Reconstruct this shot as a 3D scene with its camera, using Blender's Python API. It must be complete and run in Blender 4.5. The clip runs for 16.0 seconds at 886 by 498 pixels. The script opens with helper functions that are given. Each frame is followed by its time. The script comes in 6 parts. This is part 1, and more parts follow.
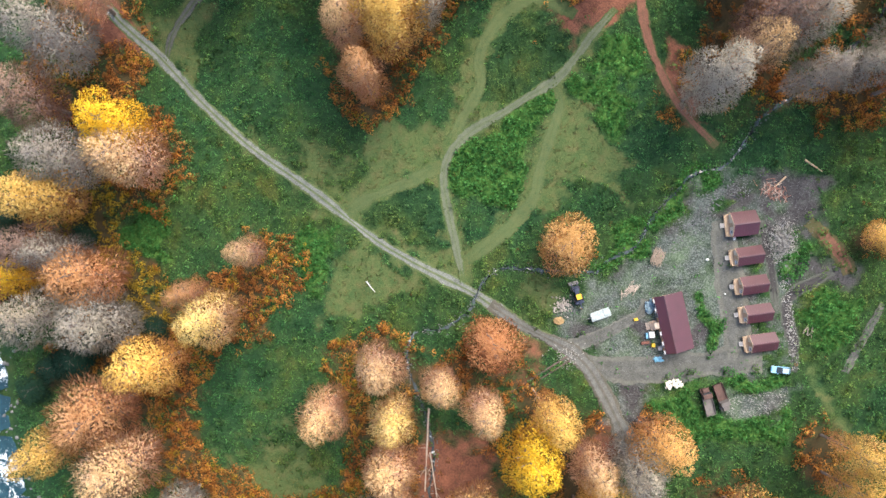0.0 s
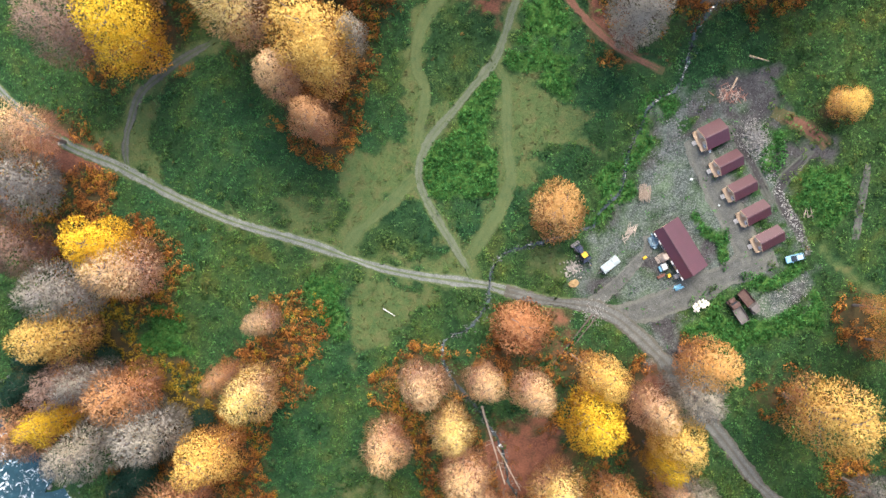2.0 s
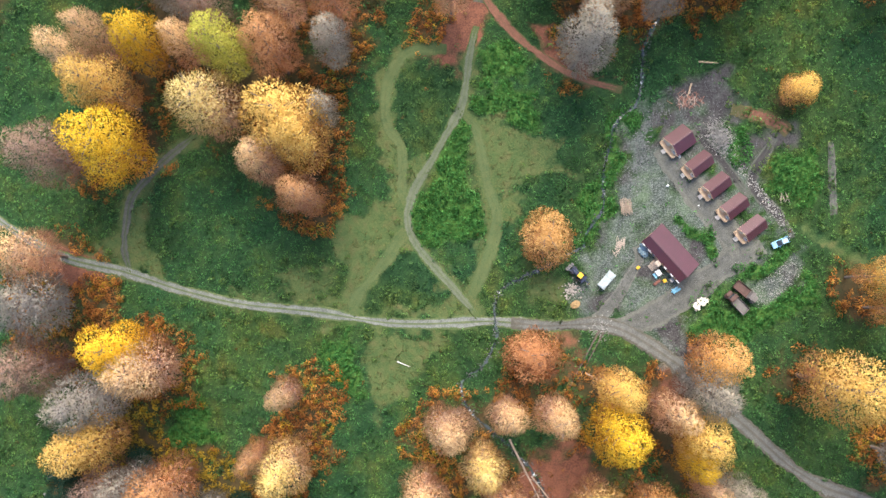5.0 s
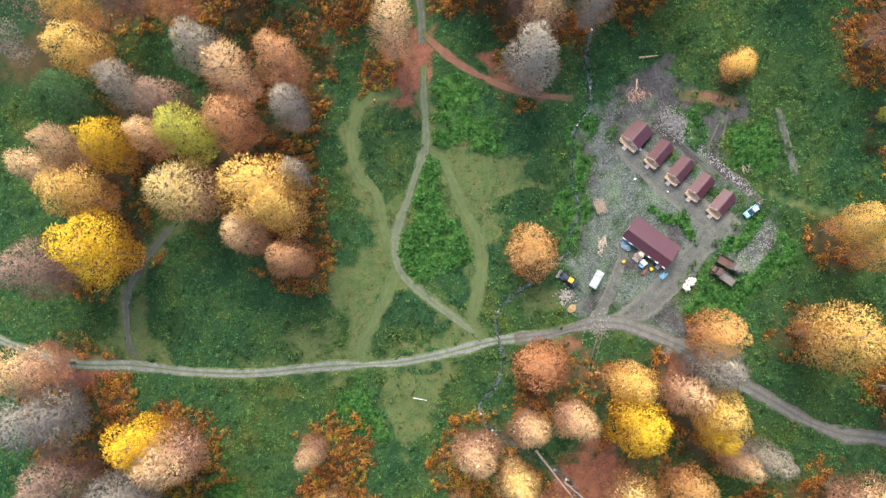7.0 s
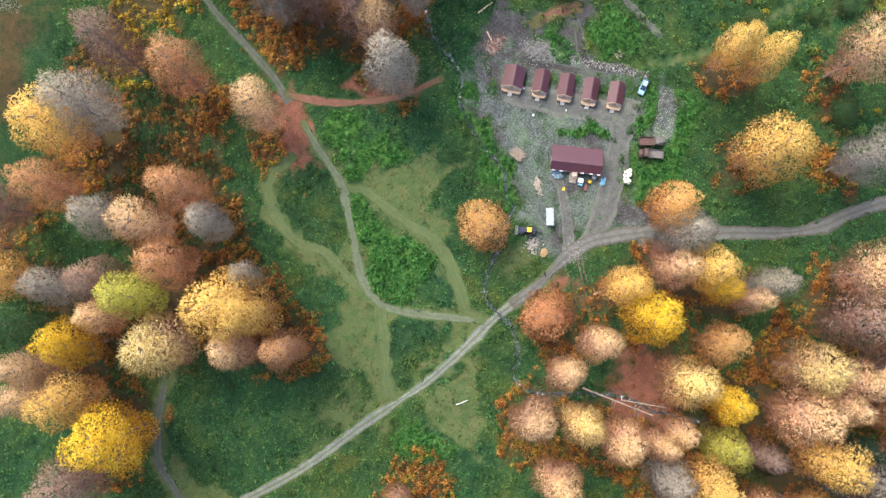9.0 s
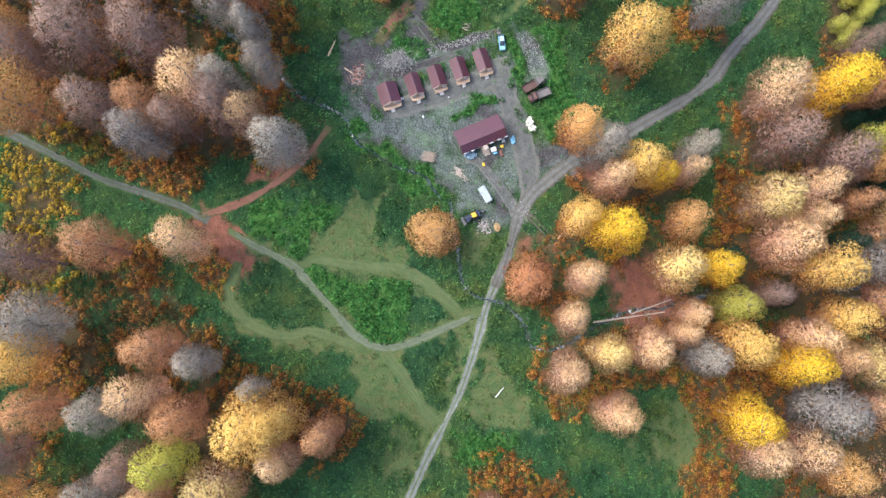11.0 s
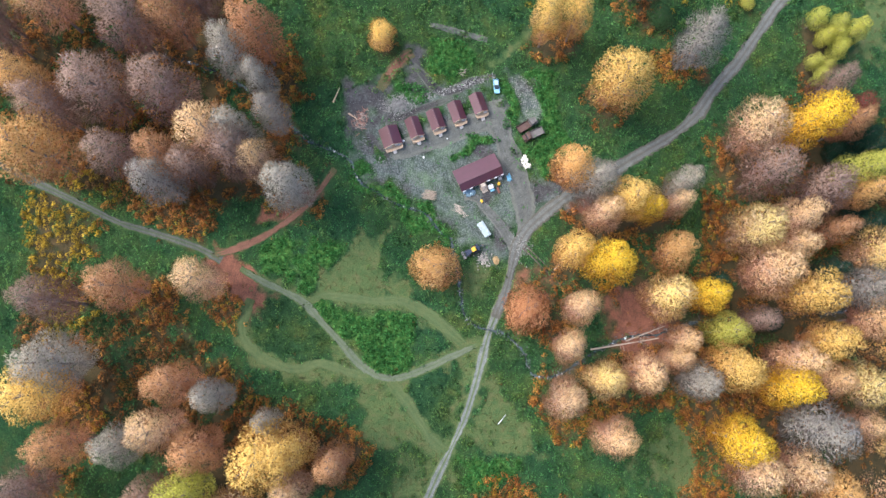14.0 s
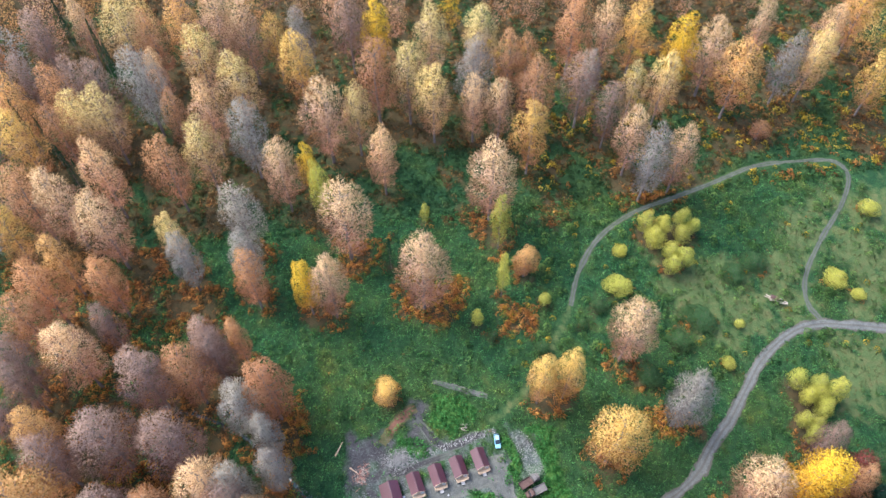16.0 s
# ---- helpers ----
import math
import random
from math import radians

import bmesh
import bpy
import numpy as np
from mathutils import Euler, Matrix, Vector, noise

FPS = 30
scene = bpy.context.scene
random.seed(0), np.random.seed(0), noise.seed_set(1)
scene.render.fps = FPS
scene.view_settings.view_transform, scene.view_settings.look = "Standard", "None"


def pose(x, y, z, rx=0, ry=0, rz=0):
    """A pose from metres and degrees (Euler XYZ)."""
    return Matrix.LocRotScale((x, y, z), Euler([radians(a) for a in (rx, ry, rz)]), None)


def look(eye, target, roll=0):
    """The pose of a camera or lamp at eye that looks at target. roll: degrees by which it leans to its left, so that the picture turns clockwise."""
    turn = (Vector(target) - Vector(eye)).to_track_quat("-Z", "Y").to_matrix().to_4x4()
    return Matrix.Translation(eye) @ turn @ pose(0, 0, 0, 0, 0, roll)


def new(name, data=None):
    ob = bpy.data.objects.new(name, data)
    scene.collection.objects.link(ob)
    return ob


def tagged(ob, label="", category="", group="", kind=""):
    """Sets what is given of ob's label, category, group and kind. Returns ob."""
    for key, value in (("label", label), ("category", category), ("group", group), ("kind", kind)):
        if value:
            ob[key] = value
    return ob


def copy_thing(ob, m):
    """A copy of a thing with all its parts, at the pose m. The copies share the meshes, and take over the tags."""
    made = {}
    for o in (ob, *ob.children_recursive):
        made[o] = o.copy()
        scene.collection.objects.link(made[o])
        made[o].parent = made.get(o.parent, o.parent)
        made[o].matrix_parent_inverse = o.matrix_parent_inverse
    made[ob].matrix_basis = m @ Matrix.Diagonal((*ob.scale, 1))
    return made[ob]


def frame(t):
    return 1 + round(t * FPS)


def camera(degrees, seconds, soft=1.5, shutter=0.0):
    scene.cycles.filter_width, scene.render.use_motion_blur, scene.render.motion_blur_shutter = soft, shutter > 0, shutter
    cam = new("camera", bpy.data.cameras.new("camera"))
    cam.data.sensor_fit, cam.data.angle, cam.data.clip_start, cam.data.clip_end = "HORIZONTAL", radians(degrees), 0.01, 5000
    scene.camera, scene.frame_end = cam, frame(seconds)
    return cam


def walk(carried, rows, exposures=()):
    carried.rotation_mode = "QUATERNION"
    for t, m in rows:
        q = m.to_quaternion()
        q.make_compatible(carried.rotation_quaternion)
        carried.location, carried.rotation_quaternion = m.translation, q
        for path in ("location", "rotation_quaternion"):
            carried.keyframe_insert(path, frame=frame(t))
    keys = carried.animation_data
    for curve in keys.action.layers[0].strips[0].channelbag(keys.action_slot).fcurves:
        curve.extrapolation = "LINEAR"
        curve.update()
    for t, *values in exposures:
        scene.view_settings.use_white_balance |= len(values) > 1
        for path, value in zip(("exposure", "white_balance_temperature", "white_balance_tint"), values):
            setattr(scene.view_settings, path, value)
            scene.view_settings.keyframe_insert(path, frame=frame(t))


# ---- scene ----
cam = camera(65.7, 16.0, soft=1.55)
PATH = [
    (0, pose(0.00, 0.00, 156.80, -0.11, -0.09, 0.00)),
    (0.5, pose(0.18, 0.24, 157.70, -0.05, -0.04, -6.23)),
    (1, pose(0.42, 0.46, 158.59, -0.03, 0.01, -11.02)),
    (1.5, pose(0.65, 0.67, 159.42, 0.00, 0.07, -15.51)),
    (2, pose(0.78, 0.88, 160.20, -0.03, 0.10, -19.14)),
    (2.5, pose(0.83, 1.04, 161.02, 0.00, 0.12, -22.10)),
    (3, pose(0.84, 1.12, 161.88, 0.01, 0.15, -24.35)),
    (3.5, pose(0.82, 1.24, 162.72, 0.02, 0.14, -26.14)),
    (4, pose(0.92, 1.47, 163.55, -0.05, 0.10, -27.34)),
    (4.5, pose(1.25, 1.83, 164.43, -0.19, 0.16, -28.48)),
    (5, pose(1.68, 2.31, 165.47, 3.12, 0.24, -29.36)),
    (5.2, pose(1.79, 2.54, 166.00, 5.33, 0.27, -29.64)),
    (7.3, pose(2.95, 4.97, 171.57, 4.70, -0.10, -45.00)),
    (7.5, pose(3.06, 5.20, 172.10, 4.67, -0.21, -48.17)),
    (8, pose(3.33, 5.26, 173.54, 4.73, -0.38, -56.24)),
    (8.2, pose(3.44, 5.09, 174.11, 4.81, -0.39, -59.31)),
    (10.3, pose(4.54, 3.29, 180.13, 5.53, -0.28, -88.63)),
    (10.5, pose(4.65, 3.12, 180.70, 5.60, -0.23, -91.25)),
    (11, pose(4.84, 2.52, 182.13, 5.98, -0.12, -100.66)),
    (11.5, pose(4.90, 1.96, 183.61, 8.11, 0.04, -106.44)),
    (12, pose(4.82, 1.67, 185.18, 8.32, 0.17, -110.25)),
    (12.5, pose(4.72, 1.66, 186.76, 8.41, 0.21, -113.05)),
    (13, pose(4.74, 1.91, 188.30, 8.42, 0.23, -108.04)),
    (13.5, pose(4.93, 2.26, 189.79, 8.34, 0.20, -101.68)),
    (14, pose(5.30, 2.45, 191.22, 8.33, 0.15, -101.80)),
    (14.5, pose(5.80, 2.43, 192.60, 14.67, 0.17, -101.75)),
    (15, pose(6.11, 2.52, 194.03, 22.67, 0.11, -101.62)),
    (15.5, pose(6.24, 2.77, 195.51, 30.32, -0.04, -101.40)),
    (16, pose(6.39, 2.94, 196.99, 36.44, -0.07, -101.43)),
]
LOOK = [(0.0, 1.33, 6450.0, 11.0), (8.2, 1.37, 6500.0, 11.0), (10.4, 1.26, 5850.0, 13.0), (13.5, 1.26, 5850.0, 12.0), (14.5, 1.17, 5750.0, 9.0), (15.0, 1.32, 5700.0, 9.5), (16.0, 1.43, 5650.0, 12.0)]
walk(cam, PATH, LOOK)

# ---- light ----
SUN_AZ, SUN_EL = 60.0, 54.0      # degrees: from +x towards +y, and above the horizon
world = bpy.data.worlds.new("sky")
scene.world = world
world.use_nodes = True
wn = world.node_tree.nodes
sky = wn.new("ShaderNodeTexSky")
sky.sky_type, sky.sun_disc = "NISHITA", False
sky.sun_elevation, sky.sun_rotation = radians(SUN_EL), radians(90 - SUN_AZ)
sky.air_density, sky.dust_density, sky.ozone_density = 1.0, 3.0, 1.0
world.node_tree.links.new(sky.outputs[0], wn["Background"].inputs[0])
wn["Background"].inputs[1].default_value = 0.15
sun_data = bpy.data.lights.new("sun", "SUN")
sun_data.energy, sun_data.angle, sun_data.color = 2.65, radians(36), (1.0, 0.9, 0.75)
sun = new("sun", sun_data)
sa, se = radians(SUN_AZ), radians(SUN_EL)
sun.matrix_world = look((200 * math.cos(sa), 200 * math.sin(sa), 240), (200 * math.cos(sa) - math.cos(se) * math.cos(sa), 200 * math.sin(sa) - math.cos(se) * math.sin(sa), 240 - math.sin(se)))


# ---- materials ----
class Nodes:
    """A small wrapper that builds one node material."""

    def __init__(self, name, rough=0.8, metal=0.0, spec=0.3):
        self.mat = bpy.data.materials.new(name)
        self.mat.use_nodes = True
        self.tree = self.mat.node_tree
        self.bsdf = self.tree.nodes["Principled BSDF"]
        self.bsdf.inputs["Roughness"].default_value = rough
        self.bsdf.inputs["Metallic"].default_value = metal
        self.bsdf.inputs["Specular IOR Level"].default_value = spec

    def node(self, kind, **inputs):
        n = self.tree.nodes.new(kind)
        for k, v in inputs.items():
            self.put(n.inputs[k.replace("_", " ")], v)
        return n

    def put(self, socket, v):
        if isinstance(v, bpy.types.NodeSocket):
            self.tree.links.new(v, socket)
        elif isinstance(v, tuple) and len(v) == 3 and socket.type == "RGBA":
            socket.default_value = (*v, 1)
        else:
            socket.default_value = v

    def noise(self, scale, detail=4.0, rough=0.55, coord="Object"):
        tc = self.node("ShaderNodeTexCoord")
        n = self.node("ShaderNodeTexNoise", Scale=scale, Detail=detail, Roughness=rough)
        self.tree.links.new(tc.outputs[coord], n.inputs["Vector"])
        return n.outputs["Fac"]

    def ramp(self, fac, stops):
        n = self.tree.nodes.new("ShaderNodeValToRGB")
        e = n.color_ramp.elements
        while len(e) < len(stops):
            e.new(0.5)
        for el, (p, c) in zip(e, stops):
            el.position, el.color = p, (*c, 1) if isinstance(c, tuple) else (c, c, c, 1)
        self.put(n.inputs["Fac"], fac)
        return n.outputs["Color"]

    def mix(self, fac, a, b, blend="MIX"):
        n = self.tree.nodes.new("ShaderNodeMix")
        n.data_type, n.blend_type = "RGBA", blend
        self.put(n.inputs["Factor"], fac)
        self.put(n.inputs["A"], a)
        self.put(n.inputs["B"], b)
        return n.outputs["Result"]

    def math(self, op, a, b=0.0, clamp=True):
        n = self.tree.nodes.new("ShaderNodeMath")
        n.operation, n.use_clamp = op, clamp
        self.put(n.inputs[0], a)
        self.put(n.inputs[1], b)
        return n.outputs[0]

    def attr(self, name):
        n = self.tree.nodes.new("ShaderNodeAttribute")
        n.attribute_name = name
        return n.outputs["Fac"]

    def island(self):
        return self.tree.nodes.new("ShaderNodeNewGeometry").outputs["Random Per Island"]

    def random(self):
        return self.tree.nodes.new("ShaderNodeObjectInfo").outputs["Random"]

    def done(self, color, bump=None, strength=0.3, dist=0.05, through_light=0.0):
        self.put(self.bsdf.inputs["Base Color"], color)
        if bump is not None:
            b = self.node("ShaderNodeBump", Strength=strength, Distance=dist)
            self.tree.links.new(bump, b.inputs["Height"])
            self.tree.links.new(b.outputs["Normal"], self.bsdf.inputs["Normal"])
        if through_light:
            tl = self.tree.nodes.new("ShaderNodeBsdfTranslucent")
            self.put(tl.inputs["Color"], color)
            ms = self.tree.nodes.new("ShaderNodeMixShader")
            ms.inputs[0].default_value = through_light
            self.tree.links.new(self.bsdf.outputs[0], ms.inputs[1])
            self.tree.links.new(tl.outputs[0], ms.inputs[2])
            self.tree.links.new(ms.outputs[0], self.tree.nodes["Material Output"].inputs["Surface"])
        return self.mat


def plain(name, color, rough=0.6, metal=0.0, vary=0.25, scale=3.0, spec=0.3):
    """A painted, weathered or raw surface with large stains and fine grain."""
    m = Nodes(name, rough, metal, spec)
    dark = tuple(c * (1 - vary) for c in color)
    lite = tuple(min(1, c * (1 + vary)) for c in color)
    big = m.ramp(m.noise(scale * 0.4, 3), [(0.3, dark), (0.7, lite)])
    fine = m.noise(scale * 9, 5)
    return m.done(m.mix(0.35, big, m.ramp(fine, [(0.3, dark), (0.75, lite)])), fine, 0.2, 0.02)


FIELDS = [(0.4, (0.84, 0.96, 1.04)), (0.5, (1, 1, 1)), (0.6, (1.16, 1.01, 0.92))]  # bluish to olive fields of plants


def foliage(name, leaf, leaf_b, twig, leafiness, broad=None, clump=False):
    """Crown of small leaves and twigs: tone by leaf, by patches of the crown and by tree."""
    m = Nodes(name, 0.85, 0, 0.15)
    pick = m.mix(0.38, m.attr("tone"), m.island()) if clump else m.mix(0.45, m.island(), (0.55, 0.55, 0.55))
    lo, hi = (0.34, 1.18) if clump else (0.92, 1.05)
    leaves = m.ramp(pick, [(0.08 if clump else 0.0, tuple(c * lo for c in leaf)), (0.45, leaf), (0.75, leaf_b), (0.95, tuple(min(1, c * hi) for c in leaf_b))])
    twigs = m.ramp(pick, [(0.0, tuple(c * 0.8 for c in twig)), (0.6, twig), (1.0, tuple(min(1, c * 1.18) for c in twig))])
    patch_base = m.noise(0.22, 3)
    if not clump:  # more leaf colour higher up: sunlit tops put into the colour
        patch_base = m.math("ADD", patch_base, m.math("MULTIPLY", m.math("SUBTRACT", m.attr("rise"), 0.58, False), 0.5, False), False)
    patch = m.ramp(patch_base, [(0.62 - 0.35 * leafiness - 0.12, 0.0), (0.62 - 0.35 * leafiness + 0.12, 1.0)])
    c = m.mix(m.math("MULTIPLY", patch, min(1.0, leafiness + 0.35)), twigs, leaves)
    tone = m.ramp(m.random(), [(0.0, (0.82, 0.80, 0.80)), (0.5, (1, 1, 1)), (1.0, (1.12, 1.05, 0.98))] if clump else [(0.0, (0.88, 0.84, 0.85)), (0.5, (1.06, 1.06, 1.06)), (1.0, (1.2, 1.13, 1.04))])
    if not clump and leaf[0] > leaf[1] and leafiness > 0.3:  # lower crown multiplied redder and darker: its shade put into the colour
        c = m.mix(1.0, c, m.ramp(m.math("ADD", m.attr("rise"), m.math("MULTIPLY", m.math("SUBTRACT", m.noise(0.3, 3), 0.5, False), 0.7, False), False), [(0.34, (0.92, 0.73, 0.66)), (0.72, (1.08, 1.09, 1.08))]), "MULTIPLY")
    if broad:  # wide drifts of another hue, as different plants take over
        c = m.mix(1.0, c, m.ramp(m.noise(0.12, 5, 0.65), broad), "MULTIPLY")
        if leaf[1] > leaf[0]:
            c = m.mix(1.0, c, m.ramp(m.noise(0.035, 3), FIELDS), "MULTIPLY")
    return m.done(m.mix(1.0, c, tone, "MULTIPLY"), through_light=0.42)


def ground_material():
    m = Nodes("ground_cover", 0.95, 0, 0.1)
    big, mid, fine = m.noise(0.09, 4), m.noise(0.45, 5), m.noise(3.2, 5)
    green = m.mix(big, m.ramp(mid, [(0.25, (0.010, 0.028, 0.013)), (0.5, (0.022, 0.056, 0.022)), (0.8, (0.05, 0.088, 0.03))]),
                  m.ramp(fine, [(0.4, (0.008, 0.024, 0.01)), (0.5, (0.024, 0.06, 0.022)), (0.62, (0.06, 0.125, 0.042))]))
    drift = m.ramp(m.noise(0.12, 5, 0.65), [(0.36, (0.6, 0.7, 0.7)), (0.47, (0.9, 0.93, 0.93)), (0.57, (1.15, 1.04, 0.9)), (0.68, (1.9, 1.15, 0.92))])
    green = m.mix(1.0, m.mix(1.0, green, drift, "MULTIPLY"), m.ramp(m.noise(0.035, 3), FIELDS), "MULTIPLY")
    lush = m.ramp(fine, [(0.3, (0.035, 0.09, 0.02)), (0.7, (0.085, 0.18, 0.04))])
    meadow = m.mix(0.45, m.ramp(mid, [(0.3, (0.032, 0.075, 0.026)), (0.5, (0.07, 0.10, 0.036)), (0.75, (0.125, 0.10, 0.05))]),
                   m.ramp(fine, [(0.4, (0.03, 0.066, 0.022)), (0.6, (0.11, 0.13, 0.05))]))
    # leaf litter, darkened and greened partly for shade in gaps between trees
    litter = m.mix(0.5, m.ramp(mid, [(0.3, (0.018, 0.026, 0.014)), (0.5, (0.055, 0.045, 0.022)), (0.75, (0.11, 0.065, 0.03))]),
                   m.ramp(fine, [(0.3, (0.016, 0.026, 0.013)), (0.55, (0.065, 0.048, 0.023)), (0.8, (0.17, 0.10, 0.042))]))
    red = m.mix(0.5, m.ramp(mid, [(0.36, (0.10, 0.044, 0.03)), (0.64, (0.215, 0.092, 0.058))]), m.ramp(fine, [(0.4, (0.08, 0.037, 0.027)), (0.62, (0.24, 0.108, 0.07))]))
    gravel = m.mix(0.6, m.ramp(mid, [(0.34, (0.03, 0.04, 0.036)), (0.52, (0.066, 0.082, 0.073)), (0.68, (0.125, 0.148, 0.136))]),
                   m.ramp(fine, [(0.39, (0.02, 0.027, 0.024)), (0.5, (0.068, 0.083, 0.075)), (0.64, (0.205, 0.232, 0.215))]))
    gravel = m.mix(m.ramp(m.noise(0.16, 5, 0.65), [(0.46, 0.0), (0.68, 0.6)]), gravel, m.ramp(fine, [(0.3, (0.055, 0.10, 0.045)), (0.75, (0.16, 0.215, 0.13))]))
    mud = m.mix(0.45, m.ramp(mid, [(0.36, (0.03, 0.029, 0.031)), (0.66, (0.075, 0.073, 0.074))]), m.ramp(fine, [(0.4, (0.024, 0.023, 0.024)), (0.64, (0.12, 0.116, 0.115))]))
    edge = m.math("MULTIPLY", m.math("SUBTRACT", mid, 0.5, False), 0.9, False)

    def key(name):
        return m.ramp(m.math("ADD", m.attr(name), edge), [(0.28, 0.0), (0.72, 1.0)])

    c = m.mix(key("lush"), green, lush)
    c = m.mix(key("litter"), c, litter)
    c = m.mix(key("meadow"), c, meadow)
    c = m.mix(key("red"), c, red)
    c = m.mix(key("mud"), c, mud)
    c = m.mix(key("gravel"), c, gravel)
    return m.done(c, fine, 1.0, 0.2)


def track_material(name, stone_a, stone_b, verge_a, verge_b, crown_grass):
    """Two bare wheel ruts, a strip between them, and verges that fray out into the grass."""
    m = Nodes(name, 0.95, 0, 0.1)
    mid, fine = m.noise(0.6, 5), m.noise(3.5, 5)
    stone = m.mix(0.5, m.ramp(mid, [(0.3, stone_a), (0.7, stone_b)]), m.ramp(fine, [(0.4, stone_a), (0.62, stone_b)]))
    verge = m.mix(0.5, m.ramp(mid, [(0.3, verge_a), (0.75, verge_b)]), m.ramp(fine, [(0.4, verge_a), (0.62, verge_b)]))
    wob = m.math("MULTIPLY", m.math("SUBTRACT", fine, 0.5, False), 0.8, False)
    bare = m.ramp(m.math("ADD", m.attr("bare"), wob), [(0.35, 0.0), (0.62, 1.0)])
    centre = m.ramp(m.math("ADD", m.attr("centre"), wob), [(0.4, 0.0), (0.7, 1.0)])
    c = m.mix(bare, verge, stone)
    c = m.mix(m.math("MULTIPLY", centre, crown_grass), c, verge)
    return m.done(c, fine, 0.8, 0.08)


def water_material(name, deep, foam_amount):
    m = Nodes(name, 0.12, 0, 0.5)
    n = m.noise(0.55, 6, 0.65)
    rapid = m.math("MULTIPLY", m.math("SUBTRACT", m.noise(0.11, 3), 0.5, False), 0.55, False)
    warp = m.node("ShaderNodeTexNoise", Scale=0.5, Detail=8.0, Roughness=0.68, Distortion=1.6)
    m.tree.links.new(m.node("ShaderNodeTexCoord").outputs["Object"], warp.inputs["Vector"])
    foam = m.ramp(m.math("ADD", warp.outputs["Fac"], rapid, False), [(0.66 - foam_amount, 0.0), (0.76 - foam_amount, 1.0)])
    c = m.mix(foam, m.ramp(n, [(0.3, deep), (0.75, tuple(c * 2.2 for c in deep))]), (0.72, 0.78, 0.8))
    m.put(m.bsdf.inputs["Roughness"], m.ramp(foam, [(0.0, 0.1), (1.0, 0.7)]))
    return m.done(c, n, 0.5, 0.15)


MAT_GROUND = ground_material()
MAT_ROAD = track_material("road_gravel", (0.082, 0.09, 0.082), (0.215, 0.23, 0.215), (0.05, 0.088, 0.032), (0.12, 0.135, 0.06), 0.9)
MAT_GRASS_TRACK = track_material("grass_track", (0.05, 0.085, 0.035), (0.104, 0.122, 0.052), (0.04, 0.076, 0.028), (0.10, 0.112, 0.046), 0.5)
MAT_WORN_TRACK = track_material("worn_track", (0.075, 0.095, 0.06), (0.135, 0.15, 0.105), (0.042, 0.08, 0.028), (0.10, 0.12, 0.048), 0.35)
MAT_FOREST_TRACK = track_material("forest_track", (0.048, 0.052, 0.045), (0.115, 0.12, 0.108), (0.03, 0.062, 0.024), (0.085, 0.10, 0.042), 0.7)
MAT_TRENCH = track_material("dark_earth_track", (0.03, 0.029, 0.03), (0.07, 0.067, 0.066), (0.055, 0.062, 0.05), (0.12, 0.125, 0.11), 0.0)
MAT_CAMP_ROAD = track_material("camp_road", (0.074, 0.077, 0.072), (0.158, 0.162, 0.152), (0.066, 0.064, 0.053), (0.112, 0.106, 0.088), 0.8)
MAT_MUD_LANE = track_material("muddy_lane", (0.054, 0.056, 0.052), (0.125, 0.13, 0.12), (0.075, 0.078, 0.066), (0.16, 0.163, 0.145), 0.3)
MAT_RED_TRACK = track_material("red_earth_track", (0.12, 0.06, 0.043), (0.22, 0.108, 0.074), (0.05, 0.07, 0.028), (0.12, 0.085, 0.045), 0.1)
MAT_CREEK = water_material("creek_water", (0.036, 0.046, 0.05), 0.035)
MAT_RIVER = water_material("river_water", (0.011, 0.032, 0.042), 0.12)
MAT_ROCK = plain("river_rock", (0.135, 0.14, 0.142), 0.8, vary=0.6, scale=1.2)

TONES = {  # leaf, second leaf, twig, leafiness
    "yellow": ((0.66, 0.43, 0.03), (0.80, 0.58, 0.07), (0.56, 0.34, 0.14), 0.9),
    "gold": ((0.65, 0.43, 0.12), (0.77, 0.56, 0.18), (0.57, 0.36, 0.21), 0.7),
    "orange": ((0.56, 0.33, 0.12), (0.66, 0.43, 0.18), (0.48, 0.31, 0.20), 0.7),
    "peach": ((0.66, 0.46, 0.22), (0.76, 0.56, 0.30), (0.53, 0.36, 0.28), 0.42),
    "cream": ((0.68, 0.54, 0.18), (0.76, 0.62, 0.28), (0.52, 0.39, 0.30), 0.52),
    "russet": ((0.46, 0.25, 0.12), (0.55, 0.33, 0.17), (0.44, 0.275, 0.205), 0.6),
    "grey": ((0.42, 0.385, 0.29), (0.47, 0.435, 0.34), (0.315, 0.30, 0.28), 0.22),
    # mauve darkened: shade over the northern grove goes into this tone
    "mauve": ((0.36, 0.245, 0.175), (0.40, 0.285, 0.215), (0.255, 0.185, 0.17), 0.33),
    "lime": ((0.40, 0.42, 0.08), (0.62, 0.58, 0.13), (0.26, 0.30, 0.09), 0.9),
    "green": ((0.045, 0.115, 0.045), (0.10, 0.17, 0.06), (0.07, 0.11, 0.05), 0.9),
    "copper": ((0.40, 0.20, 0.10), (0.49, 0.27, 0.14), (0.38, 0.22, 0.15), 0.7),
    "crimson": ((0.20, 0.06, 0.05), (0.29, 0.095, 0.07), (0.22, 0.09, 0.075), 0.8),
    "evergreen": ((0.016, 0.05, 0.034), (0.03, 0.085, 0.055), (0.025, 0.055, 0.04), 0.9),
    "spruce": ((0.018, 0.055, 0.028), (0.03, 0.08, 0.04), (0.03, 0.05, 0.03), 0.9),
}
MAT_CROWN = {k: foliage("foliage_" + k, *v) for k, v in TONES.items()}
